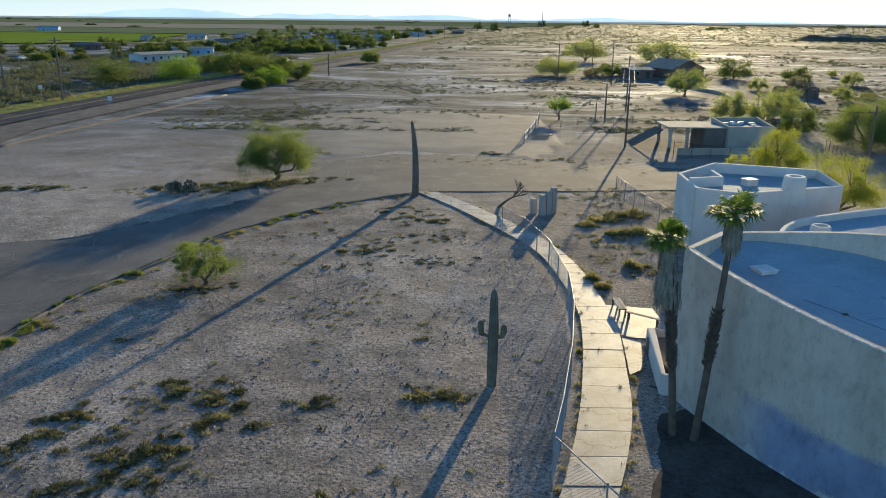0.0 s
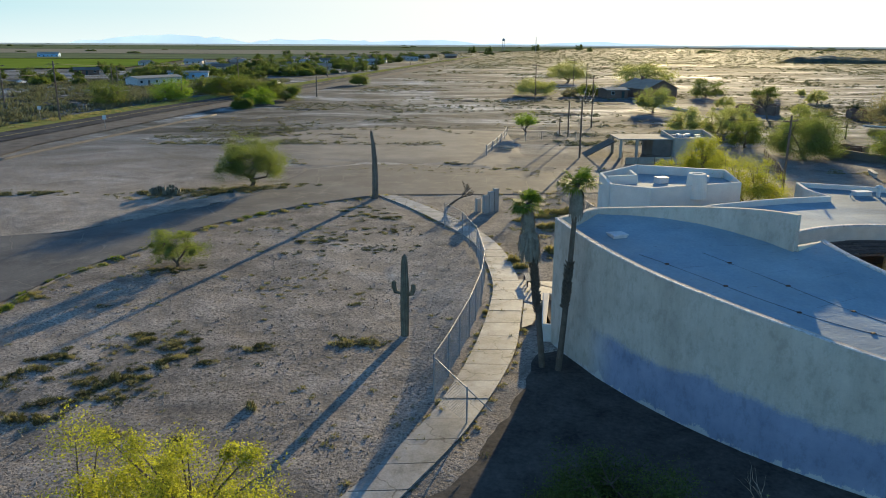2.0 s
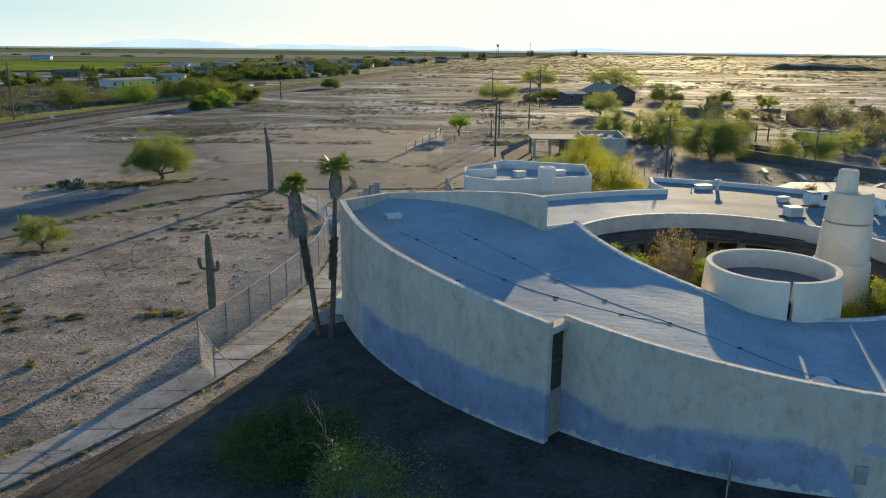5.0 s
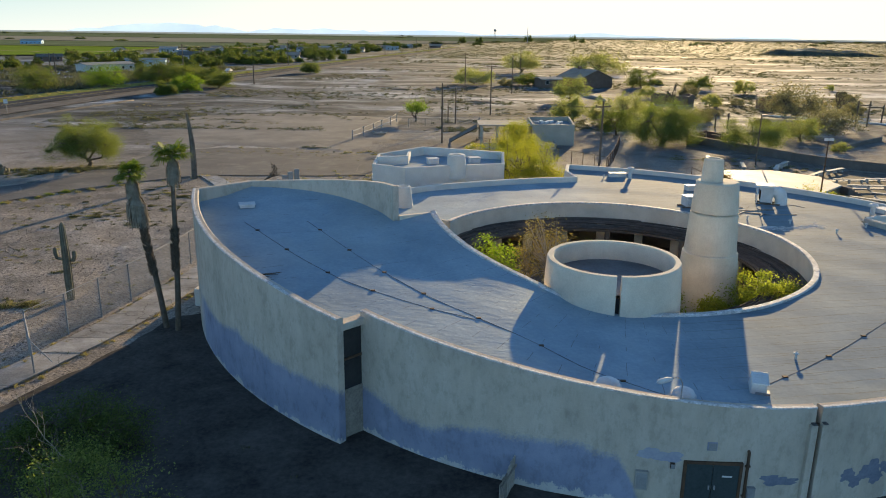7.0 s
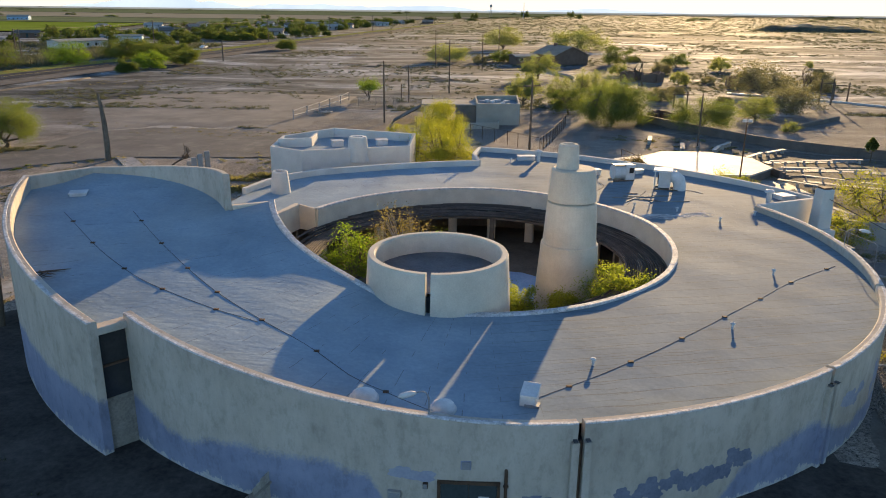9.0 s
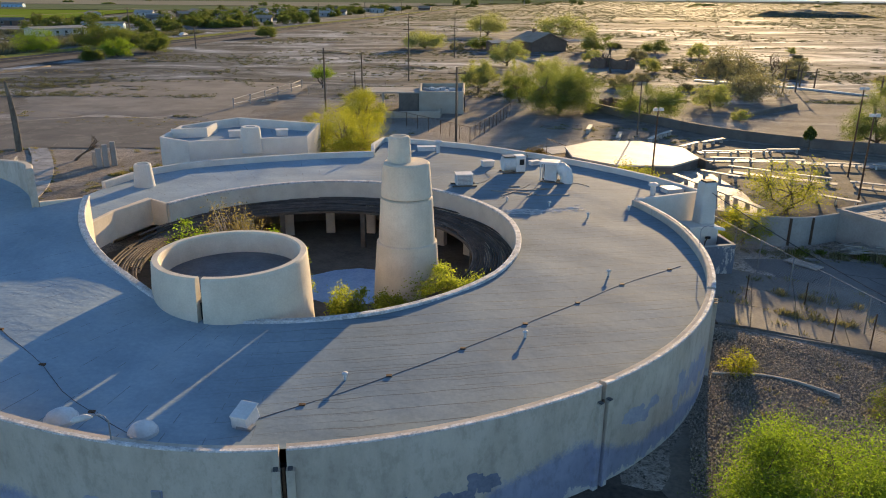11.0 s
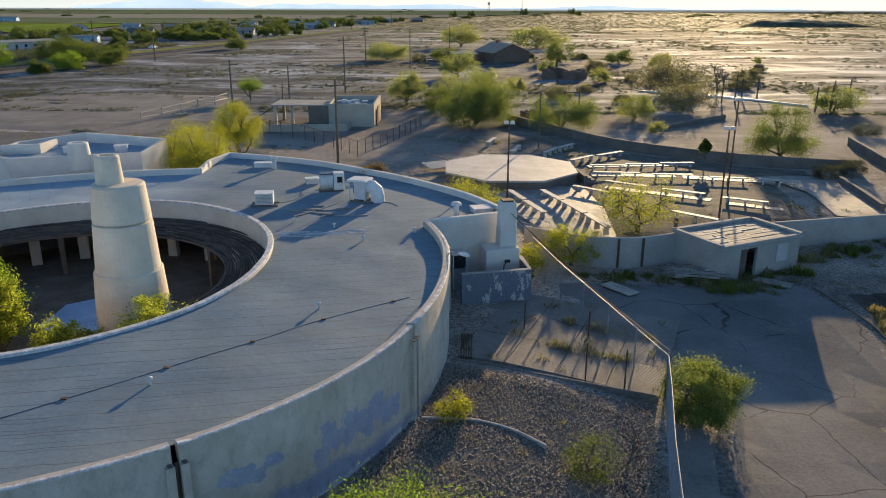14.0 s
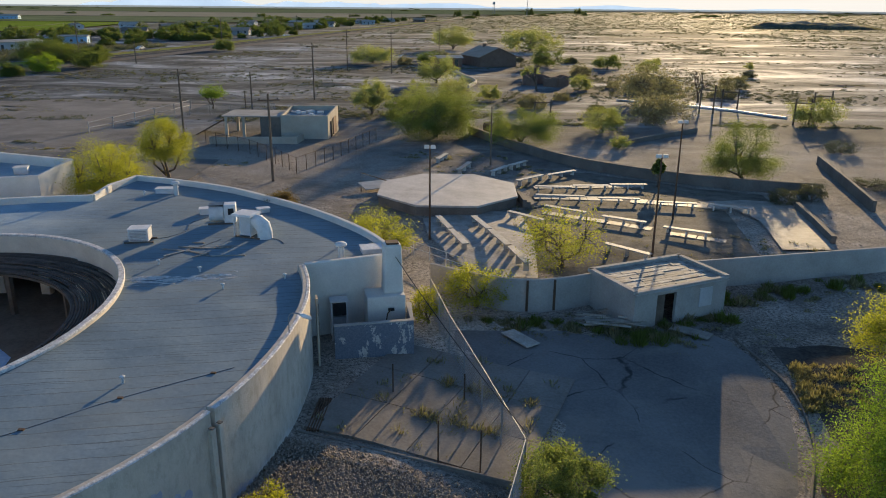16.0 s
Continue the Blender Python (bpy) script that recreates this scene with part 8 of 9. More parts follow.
solid("pavement_aisle", fill([(79.5, 71.3), (84.4, 69.6), (88.9, 69.2), (90.0, 64.3), (88.7, 56.4), (92.8, 56.6), (95.9, 70.6), (88, 72.4), (80, 73.2)], lambda x, y: land(x, y) + 0.03, 3.0), MAT["aisle"], "pale paved aisle beside the benches", "pavement", "structure")
solid("wall_ramp", Shape().wall([(95.1, 69.0), (94.4, 64.0), (93.4, 58.3)], -0.4, 0.45, 0.4, 0.03), MAT["stone_dark"], "low dark ramp wall", "wall", "structure")
solid("wall_yard", Shape().wall(curve_through([(62.3, 47.6, 0), (65.6, 45.6, 0), (69.2, 44.9, 0), (73.6, 46.7, 0)], 1.2), -0.9, 1.45, 0.22, 0.03), MAT["block"], "plain grey block wall behind the yard", "wall", "structure")
solid("wall_yard.001", Shape().wall([(78.5, 48.8), (87.2, 51.0), (95, 53), (112, 56.5)], -0.9, 1.35, 0.22, 0.03), MAT["block"], "long grey block wall beyond the shed", "wall", "structure")
for x, y in ((68.3, 44.86), (70.0, 45.1)):
    j = thing("wall_brace", (x, y - 0.16, -0.6), "dark upright post against the block wall", "post")
    part("post", Shape().box(0, 0, 0, 0.14, 0.12, 2.0), MAT["rust"], j)


def make_light_pole(x, y, h, label):
    p = thing("light_pole", (x, y, land(x, y)), label, "light pole", "light poles round the benches")
    part("shaft", Shape().tube([(0, 0, -0.2), (0, 0, h)], [0.09, 0.06], 8), MAT["rust"], p)
    part("bracket", Shape().box(0, 0, h, 0.7, 0.05, 0.05), MAT["rust"], p)
    for s in (-0.24, 0.24):
        part("floodlight", Shape().box(s, -0.05, h + 0.03, 0.40, 0.26, 0.26, 0, 0.85), MAT["white_metal"], p, bevel=0.03)


make_light_pole(61.8, 58.0, 7.1, "thin dark pole with paired floodlights over the benches")
make_light_pole(78.4, 54.6, 7.4, "thin dark pole with paired floodlights beside the shed")
make_light_pole(82.5, 64.3, 8.3, "tall dark pole with paired floodlights")
make_pole(67.7, 87.2, 6.6, "plain dark wooden pole behind the stage", False, 0.1)
wp = thing("ramp_railing", (59.6, 55.0, -0.1), "white pipe handrail beside the sloping walk", "railing")
for k in range(5):
    part("post", Shape().tube([(1.2 * k, -1.2 * k, 0), (1.2 * k, -1.2 * k, 1.05)], 0.03, 6), MAT["white_metal"], wp)
for h in (0.55, 1.05):
    part("rail", Shape().tube([(0, 0, h), (4.8, -4.8, h)], 0.03, 6), MAT["white_metal"], wp)
lone("yucca", 84.2, 76.5, 71, 2.9, 1.3, "leaf_dark", 1500, 0.34, "single dark yucca with a drooping head", "bush", low=0.58, fork=1.8, twigs=40, spread_k=0.05)
lone("wall_bush", 94.4, 70.6, 72, 1.6, 2.8, "weed", 4200, 0.10, "dark bush against the end of the ramp wall", "bush", low=0.0)
lone("wall_bush", 97.6, 71.6, 73, 2.1, 3.0, "weed", 5000, 0.10, "dark bush in the corner of the low walls", "bush", low=0.0)
lone("wall_bush", 112.6, 97.4, 74, 1.6, 4.0, "brush", 3000, 0.13, "grey bush on the stony flat", "bush", low=0.0)
lone("wall_bush", 106.5, 78.2, 75, 0.8, 4.6, "brush", 2600, 0.12, "low dark brush on the stony flat", "bush", low=0.0)

# ---------------------------------------------------------------- east yard
draped("road_yard", [(64.6, 12), (66.9, 20), (68.4, 26), (68.6, 33.2), (63.5, 39.5), (63.8, 41.6), (72, 42.2), (80, 44), (81.0, 40), (80.8, 36.2), (79.9, 31.4), (77.6, 26.4), (74, 18), (72, 12)],
       MAT["yard"], "worn cracked asphalt service drive", "driveway", 0.03, 2.0)
solid("pavement_strip", strip([(62.9, 9.5), (64.0, 14.6), (65.2, 19.6), (66.3, 23.6), (67.0, 26.4)], [(64.3, 9.2), (65.5, 14.2), (66.7, 19.4), (67.7, 23.4), (68.3, 26.2)], 0.06), MAT["slab"], "narrow concrete strip beside the fence", "pavement", "structure")
# tree shade painted as a sheet of darkened soil
draped("ground_roadside", [(80.2, 41.4), (81.3, 36.2), (80.4, 31.4), (78.1, 26.4), (74.5, 18), (92, 18), (97, 30), (95, 40)], MAT["shaded_soil"], "soil under the trees beside the drive, tree shade painted in", "ground", 0.02, 2.5)
KERB3 = curve_through([(79.9, 41.4, 0), (80.9, 36.2, 0), (80.1, 31.4, 0), (77.8, 26.4, 0), (74.2, 18, 0)], 1.0)
solid("trim_kerb.002", Shape().wall(KERB3, -1.6, [land(p.x, p.y) + 0.04 for p in KERB3], 0.10, 0.03), MAT["stone_dark"], "low kerb along the service drive", "kerb", "structure")


def make_slab():
    s = solid("floor_slab", Shape().wall([(57.2, 29.9), (66.4, 26.9)], -1.4, [-0.10, -0.42], 0.12, 0.02), MAT["slab"], "old jointed concrete slab with weeds in its cracks", "concrete slab", "structure")
    o, u, w = Vector((57.4, 30.1)), Vector((9.1, -2.95)), Vector((3.6, 9.0))
    n, m = 4, 3
    for i in range(n):
        for j in range(m):
            sh = Shape()
            for a, b in ((i, j), (i + 1, j), (i + 1, j + 1), (i, j + 1)):
                ca, cb = (i + 0.5), (j + 0.5)
                p = o + u * ((ca + (a - ca) * 0.985) / n) + w * ((cb + (b - cb) * 0.985) / m)
                sh.v.append((p.x, p.y, land(p.x, p.y) + 0.05))
            sh.v += [(x, y, z - 0.2) for x, y, z in sh.v[:4]]
            sh.f = [(0, 1, 2, 3), (0, 4, 5, 1), (1, 5, 6, 2), (2, 6, 7, 3), (3, 7, 4, 0)]
            part("slab_panel", sh, MAT["slab"], s)


make_slab()
solid("trim_bed_edge", Shape().wall(curve_through([(55.9, 24.2, 0), (57.9, 24.1, 0), (59.5, 23.4, 0), (60.8, 22.2, 0)], 0.4), -0.5, 0.0, 0.10, 0.03), MAT["concrete"], "low wavy white kerb in the gravel bed", "kerb", "structure")
draped("ground_gravel_bed", [(54.4, 22.0), (56.0, 24.6), (57.1, 29.4), (66.2, 26.5), (65.6, 24.0), (64.5, 20.0), (63.2, 14.5), (60, 8), (51, 9), (50.6, 16.5)], MAT["shoulder"], "dark soil of the gravel bed", "ground", 0.02, 2.0)


def make_gravel():
    rng = np.random.default_rng(17)
    n = 74000
    P = rng.uniform((50.8, 9), (66.2, 29.5), (n, 2))
    keep = (P[:, 0] > 53 + (P[:, 1] - 18) * 0.30) & (P[:, 0] < 62.7 + (P[:, 1] - 12) * 0.235) & (P[:, 1] < 29.3 - (P[:, 0] - 57) * 0.32)
    patch = np.array([noise.noise((x * 0.35, y * 0.35, 6)) for x, y in P])
    P = P[keep & (patch + rng.uniform(-0.5, 0.5, n) > -0.65)]
    r = 0.011 + 0.034 * rng.random(len(P)) ** 2.4
    z = np.array([land(x, y) for x, y in P])
    c = np.column_stack([P, z + 0.02 + r * 0.3])
    corners = np.array([(-1, -1, -1), (1, -1, -1), (1, 1, -1), (-1, 1, -1), (-0.7, -0.7, 0.8), (0.7, -0.7, 0.8), (0.7, 0.7, 0.8), (-0.7, 0.7, 0.8)])
    v = c[:, None, :] + corners[None] * rng.uniform(0.6, 1.25, (len(P), 8, 3)) * r[:, None, None]
    f = np.array([(4, 5, 6, 7), (0, 1, 5, 4), (1, 2, 6, 5), (2, 3, 7, 6), (3, 0, 4, 7)])
    q = (np.arange(len(P)) * 8)[:, None, None] + f[None]
    ob = new("gravel", fast_mesh("gravel", v.reshape(-1, 3), q.reshape(-1, 4), MAT["gravel"]))
    tagged(ob, "loose grey and tan stones over dark soil", "gravel", kind="stuff")


make_gravel()
sw = []
rng_s = random.Random(44)
for i in range(150):
    a, b = rng_s.random(), rng_s.random()
    if rng_s.random() < 0.6:
        b = rng_s.choice((0.33, 0.66)) + rng_s.uniform(-0.04, 0.04)
        a = min(1, a * 0.5 + 0.4)
    s = rng_s.uniform(0.14, 0.46)
    sw.append((57.4 + 9.1 * a + 3.6 * b, 30.1 - 2.95 * a + 9 * b, s, s * rng_s.uniform(0.7, 1.4)))
for i in range(60):
    s = rng_s.uniform(0.12, 0.4)
    sw.append((rng_s.uniform(54, 63), rng_s.uniform(12, 27), s, s))
tufts(sw, "scrub", "slab_weeds", "dry weeds in the joints of the old slab", 24, 9)


def make_shed():
    s = thing("block_shed", (76.45, 45.68, -0.68), "small grey block shed with a sunken weathered board roof", "shed", turn=radians(26))
    w, d, h = 7.0, 4.4, 2.25
    def hole(x0, x1, z1):
        sh = Shape()
        for a, b, c, e in ((-w / 2, x0, 0, h), (x1, w / 2, 0, h), (x0, x1, z1, h)):
            sh.box((a + b) / 2, -d / 2 + 0.1, c, b - a, 0.2, e - c)
        return sh
    part("front_wall", hole(-1.85, -0.4, 1.95), MAT["block"], s)
    part("side_wall", Shape().box(-w / 2 + 0.1, 0.1, 0, 0.2, d - 0.2, h), MAT["block"], s)
    part("side_wall", Shape().box(w / 2 - 0.1, 0.1, 0, 0.2, d - 0.2, h), MAT["block"], s)
    part("back_wall", Shape().box(0, d / 2 - 0.1, 0, w - 0.4, 0.2, h), MAT["block"], s)
    part("eave", Shape().box(0, -d / 2 + 0.02, h - 0.10, w + 0.1, 0.34, 0.10), MAT["block"], s, bevel=0.02)
    part("door", Shape().box(-1.5, -d / 2 + 0.16, 0, 0.7, 0.05, 1.92), MAT["wood"], s, "dark brown half-open door")
    part("rim", Shape().box(0, d / 2 - 0.05, h, w + 0.3, 0.3, 0.22).box(-w / 2, 0, h, 0.3, d, 0.22).box(w / 2, 0, h, 0.3, d, 0.22).box(0, -d / 2 + 0.05, h, w, 0.25, 0.14), MAT["block"], s)
    part("door_panel", Shape().box(1.9, -d / 2 - 0.01, 0.7, 1.0, 0.05, 1.2), MAT["pale_wall"], s, "boarded pale window panel")
    rng = random.Random(14)
    y = -d / 2 + 0.25
    while y < d / 2 - 0.3:
        x = -w / 2 + 0.2
        while x < w / 2 - 0.4:
            L = min(rng.uniform(0.9, 2.2), w / 2 - 0.2 - x)
            part("roof_board", Shape().box(x + L / 2, y + 0.15, h - 0.02 + rng.uniform(0, 0.05), L - 0.03, 0.28, 0.04, rng.uniform(-0.015, 0.015)), MAT["board"], s)
            x += L
        y += 0.31
    k = thing("debris_heap", (73.2, 42.6, -0.62), "heap of old boards and brush beside the shed", "debris")
    for i in range(26):
        part("board", Shape().box(rng.uniform(-1.4, 1.2), rng.uniform(-0.8, 1.2), rng.uniform(0, 0.6), rng.uniform(0.8, 2.6), 0.16, 0.05, rng.uniform(-0.6, 0.4), 1.0, rng.uniform(-0.3, 0.3)), MAT["board"], k)
    for x, y, a, l in ((67.6, 40.6, 2.2, "fallen pale door panel lying on the ground"), (77.6, 41.9, 2.5, "fallen grey panel before the shed")):
        f = thing("debris_board", (x, y, -0.58), l, "panel")
        part("board", Shape().box(0, 0, 0, 2.3, 0.95, 0.06, a), MAT["board"], f)


make_shed()
pl = thing("service_cooler", (57.55, 39.5, -0.25), "tall pale metal frame with a dark unit in the service yard", "appliance", turn=0.25)
for sx in (-0.42, 0.42):
    for sy in (-0.35, 0.35):
        part("leg", Shape().box(sx, sy, 0, 0.07, 0.07, 2.3), MAT["white_metal"], pl)
part("top", Shape().box(0, 0, 2.3, 0.98, 0.84, 0.06), MAT["white_metal"], pl, bevel=0.01)
part("unit", Shape().box(0, 0, 1.5, 0.74, 0.6, 0.7), MAT["dark"], pl, "dark fan unit", bevel=0.03)
part("body", Shape().box(0, 0, 0.05, 0.7, 0.6, 1.35), MAT["steel"], pl, bevel=0.02)
hs = thing("coiled_pipes", (57.6, 31.2, -0.15), "stack of dark pipes lying along the wall", "pipes")
for k in range(5):
    part("pipe", Shape().tube([(0.12 * k, -1.4, 0.06), (0.12 * k + 0.1, 1.4, 0.06)], 0.05, 6), MAT["rust"], hs)

# entrance corner by the palms
en = thing("planter", (11.4, 34.4, -0.1), "white stucco planter box with dry soil", "planter")
part("box", Shape().wall([(-0.7, -2.2), (0.9, -2.6), (1.4, 2.9), (0.2, 3.3), (-0.7, -2.2)], -0.2, 1.0, 0.22, 0.04), MAT["white"], en)
part("soil", Shape().box(0.4, 0.3, -0.1, 1.2, 4.6, 0.85), MAT["earth"], en)


def make_path_bench(x, y, turn, length, slats, label):
    """A slatted seat on two pairs of stout legs."""
    bn = thing("wooden_bench", (x, y, -0.08), label, "bench", "wooden benches beside the footpath", turn)
    for k in range(slats):
        part("slat", Shape().box(0, (k - (slats - 1) / 2) * 0.12, 0.44, length, 0.10, 0.045), MAT["board"], bn, bevel=0.008)
    w = 0.06 * slats
    for u in (-0.42 * length, 0.42 * length):
        part("bearer", Shape().box(u, 0, 0.36, 0.09, 2 * w, 0.08), MAT["wood"], bn)
        for v in (-1, 1):
            part("leg", Shape().box(u, v * (w - 0.06), -0.05, 0.09, 0.09, 0.41), MAT["wood"], bn)


make_path_bench(11.05, 42.72, radians(91), 1.95, 4, "weathered slatted wooden bench beside the footpath")
make_path_bench(12.0, 40.75, radians(-37), 2.1, 2, "narrow dark wooden bench beside the entrance")
pi = thing("stone_pillars", (9.6, 66.6, -0.1), "cluster of upright grey concrete pillars", "monument")
for x, y, h in ((-0.9, 0.3, 1.5), (-0.2, -0.4, 2.0), (0.35, -0.1, 2.3), (0.9, 0.5, 2.5)):
    part("pillar", Shape().box(x, y, -0.2, 0.55, 0.5, h, 0.4, 0.92), MAT["block"], pi, bevel=0.05)

# ---------------------------------------------------------------- on the roof
def rz(x, y):
    a = math.degrees(math.atan2(y - CY, x - CX))
    return wing_z(x, y) if a < -95 or a > 0 and x < 24 and y < 35 else low_z(x, y)


def make_conduit(pts, label):
    path = curve_through([(x, y, rz(x, y) + 0.05) for x, y in pts], 0.8)
    path = [Vector((p.x, p.y, rz(p.x, p.y) + 0.006)) for p in path]
    c = thing("roof_conduit", tuple(path[0]), label, "conduit")
    o = path[0]
    part("pipe", Shape().tube([p - o for p in path], 0.011, 6), MAT["dull_steel"], c)
    blk = mesh_of("support", Shape().box(0, 0, -0.03, 0.2, 0.12, 0.07), MAT["rust"])
    for i in range(2, len(path), 4):
        ob = new("support", blk)
        ob.parent, ob.location = c, path[i] - o


make_conduit([(18.3, 29.0), (20.6, 25.8), (22.6, 23.4), (25.0, 20.6), (27.4, 18.3), (29.84, 16.39), (31.18, 14.97), (33.26, 13.46), (34.6, 12.6)], "long steel conduit crossing the shaded roof")
make_conduit([(14.9, 28.6), (18.0, 24.8), (20.4, 22.4), (22.7, 20.6), (25.4, 19.0), (27.3, 18.1)], "thin steel conduit on the rising roof")
make_conduit([(37.66, 13.73), (40.4, 15.7), (43.18, 17.88), (47.5, 21.7), (51.79, 25.65), (55.23, 28.15)], "steel conduit running across the sunlit roof")


def make_vent(x, y, h=0.26, label="small white vent pipe on the roof"):
    v = thing("vent_pipe", (x, y, rz(x, y)), label, "vent pipe", "vent pipes on the roof")
    part("pipe", Shape().tube([(0, 0, -0.05), (0, 0, h)], 0.05, 8), MAT["white_metal"], v)
    part("cap", Shape().lathe(0, 0, [(0.11, h - 0.03), (0.11, h + 0.02), (0.0, h + 0.07)], 10), MAT["white_metal"], v)


for x, y in ((40.2, 16.4), (46.75, 19.9), (51.4, 26.8), (52.2, 36.7), (55.0, 38.2), (50.2, 39.2), (47.6, 40.2), (40.6, 55.6)):
    make_vent(x, y)
def make_mushroom(x, y, r=0.32, h=0.75):
    v = thing("roof_fan", (x, y, rz(x, y)), "white mushroom-capped roof ventilator", "roof vent")
    part("pipe", Shape().tube([(0, 0, -0.05), (0, 0, h)], r * 0.55, 12), MAT["white_metal"], v)
    part("cap", Shape().lathe(0, 0, [(r, h - 0.05), (r * 1.1, h), (r * 0.9, h + 0.12), (0, h + 0.18)], 16), MAT["white_metal"], v)


make_mushroom(57.4, 41.8)
make_mushroom(43.0, 55.6, 0.3, 0.9)


def make_dome(x, y, r, label):
    d = thing("skylight_dome", (x, y, rz(x, y)), label, "skylight", "domed skylights")
    part("curb", Shape().lathe(0, 0, [(r, -0.05), (r, 0.10), (r * 0.9, 0.12)], 20), MAT["white_metal"], d)
    part("dome", Shape().lathe(0, 0, [(r * 0.9, 0.12), (r * 0.8, 0.24), (r * 0.5, 0.33), (0, 0.37)], 20), MAT["plastic"], d, smooth=True)


make_dome(31.9, 13.4, 0.5, "white domed skylight by the parapet")
make_dome(34.56, 12.95, 0.45, "small white domed skylight by the parapet")
hb = thing("roof_hatch", (14.4, 31.4, rz(14.4, 31.4)), "flat white roof hatch on the shaded wing", "roof hatch")
part("curb", Shape().box(0, 0, -0.05, 0.85, 0.75, 0.16, 0.3), MAT["white_metal"], hb, bevel=0.03)
part("lid", Shape().box(0, 0, 0.11, 0.95, 0.85, 0.06, 0.3), MAT["plastic"], hb, bevel=0.02)
bx = thing("junction_cabinet", (37.5, 13.6, rz(37.5, 13.6)), "tilted white metal cabinet on the roof", "cabinet")
part("body", Shape().box(0, 0, 0.0, 0.58, 0.75, 0.5, -0.3, 0.92, 0.22), MAT["white_metal"], bx, bevel=0.03)
part("lid", Shape().box(0, -0.12, 0.5, 0.60, 0.76, 0.05, -0.3, 1.0, 0.22), MAT["plastic"], bx, bevel=0.02)
part("foot", Shape().box(0.06, -0.3, -0.05, 0.5, 0.3, 0.14, -0.3), MAT["steel"], bx)


def make_arm_lamp(x, y, z, dx, dy, label):
    l = thing("parapet_lamp", (x, y, z), label, "lamp", "lamps on the parapet")
    part("arm", Shape().tube([(0, 0, -0.4), (0, 0, 0.75), (dx * 0.2, dy * 0.2, 0.93), (dx * 0.5, dy * 0.5, 1.0), (dx, dy, 0.98)], 0.024, 8), MAT["steel"], l)
    n = Vector((dx, dy, 0)).normalized()
    part("head", Shape().tube([Vector((dx, dy, 0.96)) - n * 0.06, Vector((dx, dy, 0.95)) + n * 0.12, Vector((dx, dy, 0.90)) + n * 0.42, Vector((dx, dy, 0.87)) + n * 0.52], [0.04, 0.10, 0.09, 0.02], 10), MAT["plastic"], l, smooth=True)


make_arm_lamp(34.1, 11.9, 4.0, -0.45, -0.1, "white street-type lamp on a bent arm on the parapet")
make_arm_lamp(56.9, 30.6, 4.1, 0.6, -0.25, "white street-type lamp over the yard")
def make_cooler(x, y, turn, kind):
    z = rz(x, y)
    c = thing("swamp_cooler", (x, y, z), {"box": "small white box air conditioner on a wooden skid", "duct": "white evaporative cooler with an elbow duct", "round": "round-bodied white cooler with a boxed fan"}[kind], "air conditioner", "coolers on the roof", radians(turn))
    part("skid", Shape().box(0, -0.45, -0.03, 1.7, 0.1, 0.12).box(0, 0.45, -0.03, 1.7, 0.1, 0.12), MAT["wood"], c)
    if kind == "box":
        part("case", Shape().box(0, 0, 0.1, 1.15, 0.95, 0.72), MAT["white_metal"], c, bevel=0.03)
        part("lid", Shape().box(0, 0, 0.82, 1.2, 1.0, 0.05), MAT["plastic"], c)
        for k in range(7):
            part("louvre", Shape().box(0, -0.485, 0.17 + 0.09 * k, 0.95, 0.02, 0.035), MAT["steel"], c)
    elif kind == "duct":
        for sx in (-0.55, 0.55):
            for sy in (-0.5, 0.5):
                part("leg", Shape().box(sx - 0.3, sy, 0.1, 0.07, 0.07, 1.25), MAT["white_metal"], c)
        part("lid", Shape().box(-0.3, 0, 1.35, 1.4, 1.3, 0.14, 0, 0.94), MAT["plastic"], c, bevel=0.02)
        part("case", Shape().box(-0.15, 0.1, 0.15, 0.85, 1.0, 1.2), MAT["white_metal"], c)
        part("fan", Shape().tube([(-0.65, 0, 0.7), (-0.35, 0, 0.7)], 0.36, 16), MAT["rust"], c, "dark fan drum")
        elbow = [(0.2, 0.0, 1.0), (0.55, 0, 0.98), (0.85, 0, 0.75), (0.95, 0, 0.4), (0.95, 0, 0.0)]
        part("duct", Shape().tube(elbow, [0.42, 0.46, 0.48, 0.46, 0.46], 14), MAT["plastic"], c, "pale elbow duct")
    else:
        part("drum", Shape().tube([(-0.75, 0, 0.68), (0.15, 0, 0.68)], 0.56, 18), MAT["white_metal"], c, "round cooler drum")
        part("case", Shape().box(0.55, 0, 0.08, 0.75, 0.9, 1.2), MAT["plastic"], c, bevel=0.05)
        part("opening", Shape().box(0.62, -0.455, 0.62, 0.36, 0.03, 0.42), MAT["dark"], c, "dark square opening")
        part("lid", Shape().box(-0.3, 0, 1.22, 0.9, 0.8, 0.05), MAT["dark"], c)


make_cooler(44.9, 44.4, 8, "box")
make_cooler(48.6, 48.5, 12, "round")
make_cooler(51.3, 45.6, -18, "duct")
for x, y, w, d, h, a, l in ((46.9, 50.6, 0.9, 0.6, 0.4, 0.3, "small pale roof box with a white lid"), (42.0, 56.4, 1.5, 0.7, 0.35, 0.1, "flat white louvred roof unit"), (59.0, 42.9, 1.2, 1.0, 0.3, 0.3, "flat white roof cap by the service wall"), (50.6, 51.2, 0.8, 0.5, 0.3, 0.5, "small white unit beside the parapet")):
    b = thing("roof_unit", (x, y, rz(x, y)), l, "roof unit")
    part("case", Shape().box(0, 0, -0.03, w, d, h, a), MAT["white_metal"], b, bevel=0.03)
    part("lid", Shape().box(0, 0, h - 0.03, w + 0.1, d + 0.1, 0.06, a), MAT["plastic"], b, bevel=0.015)
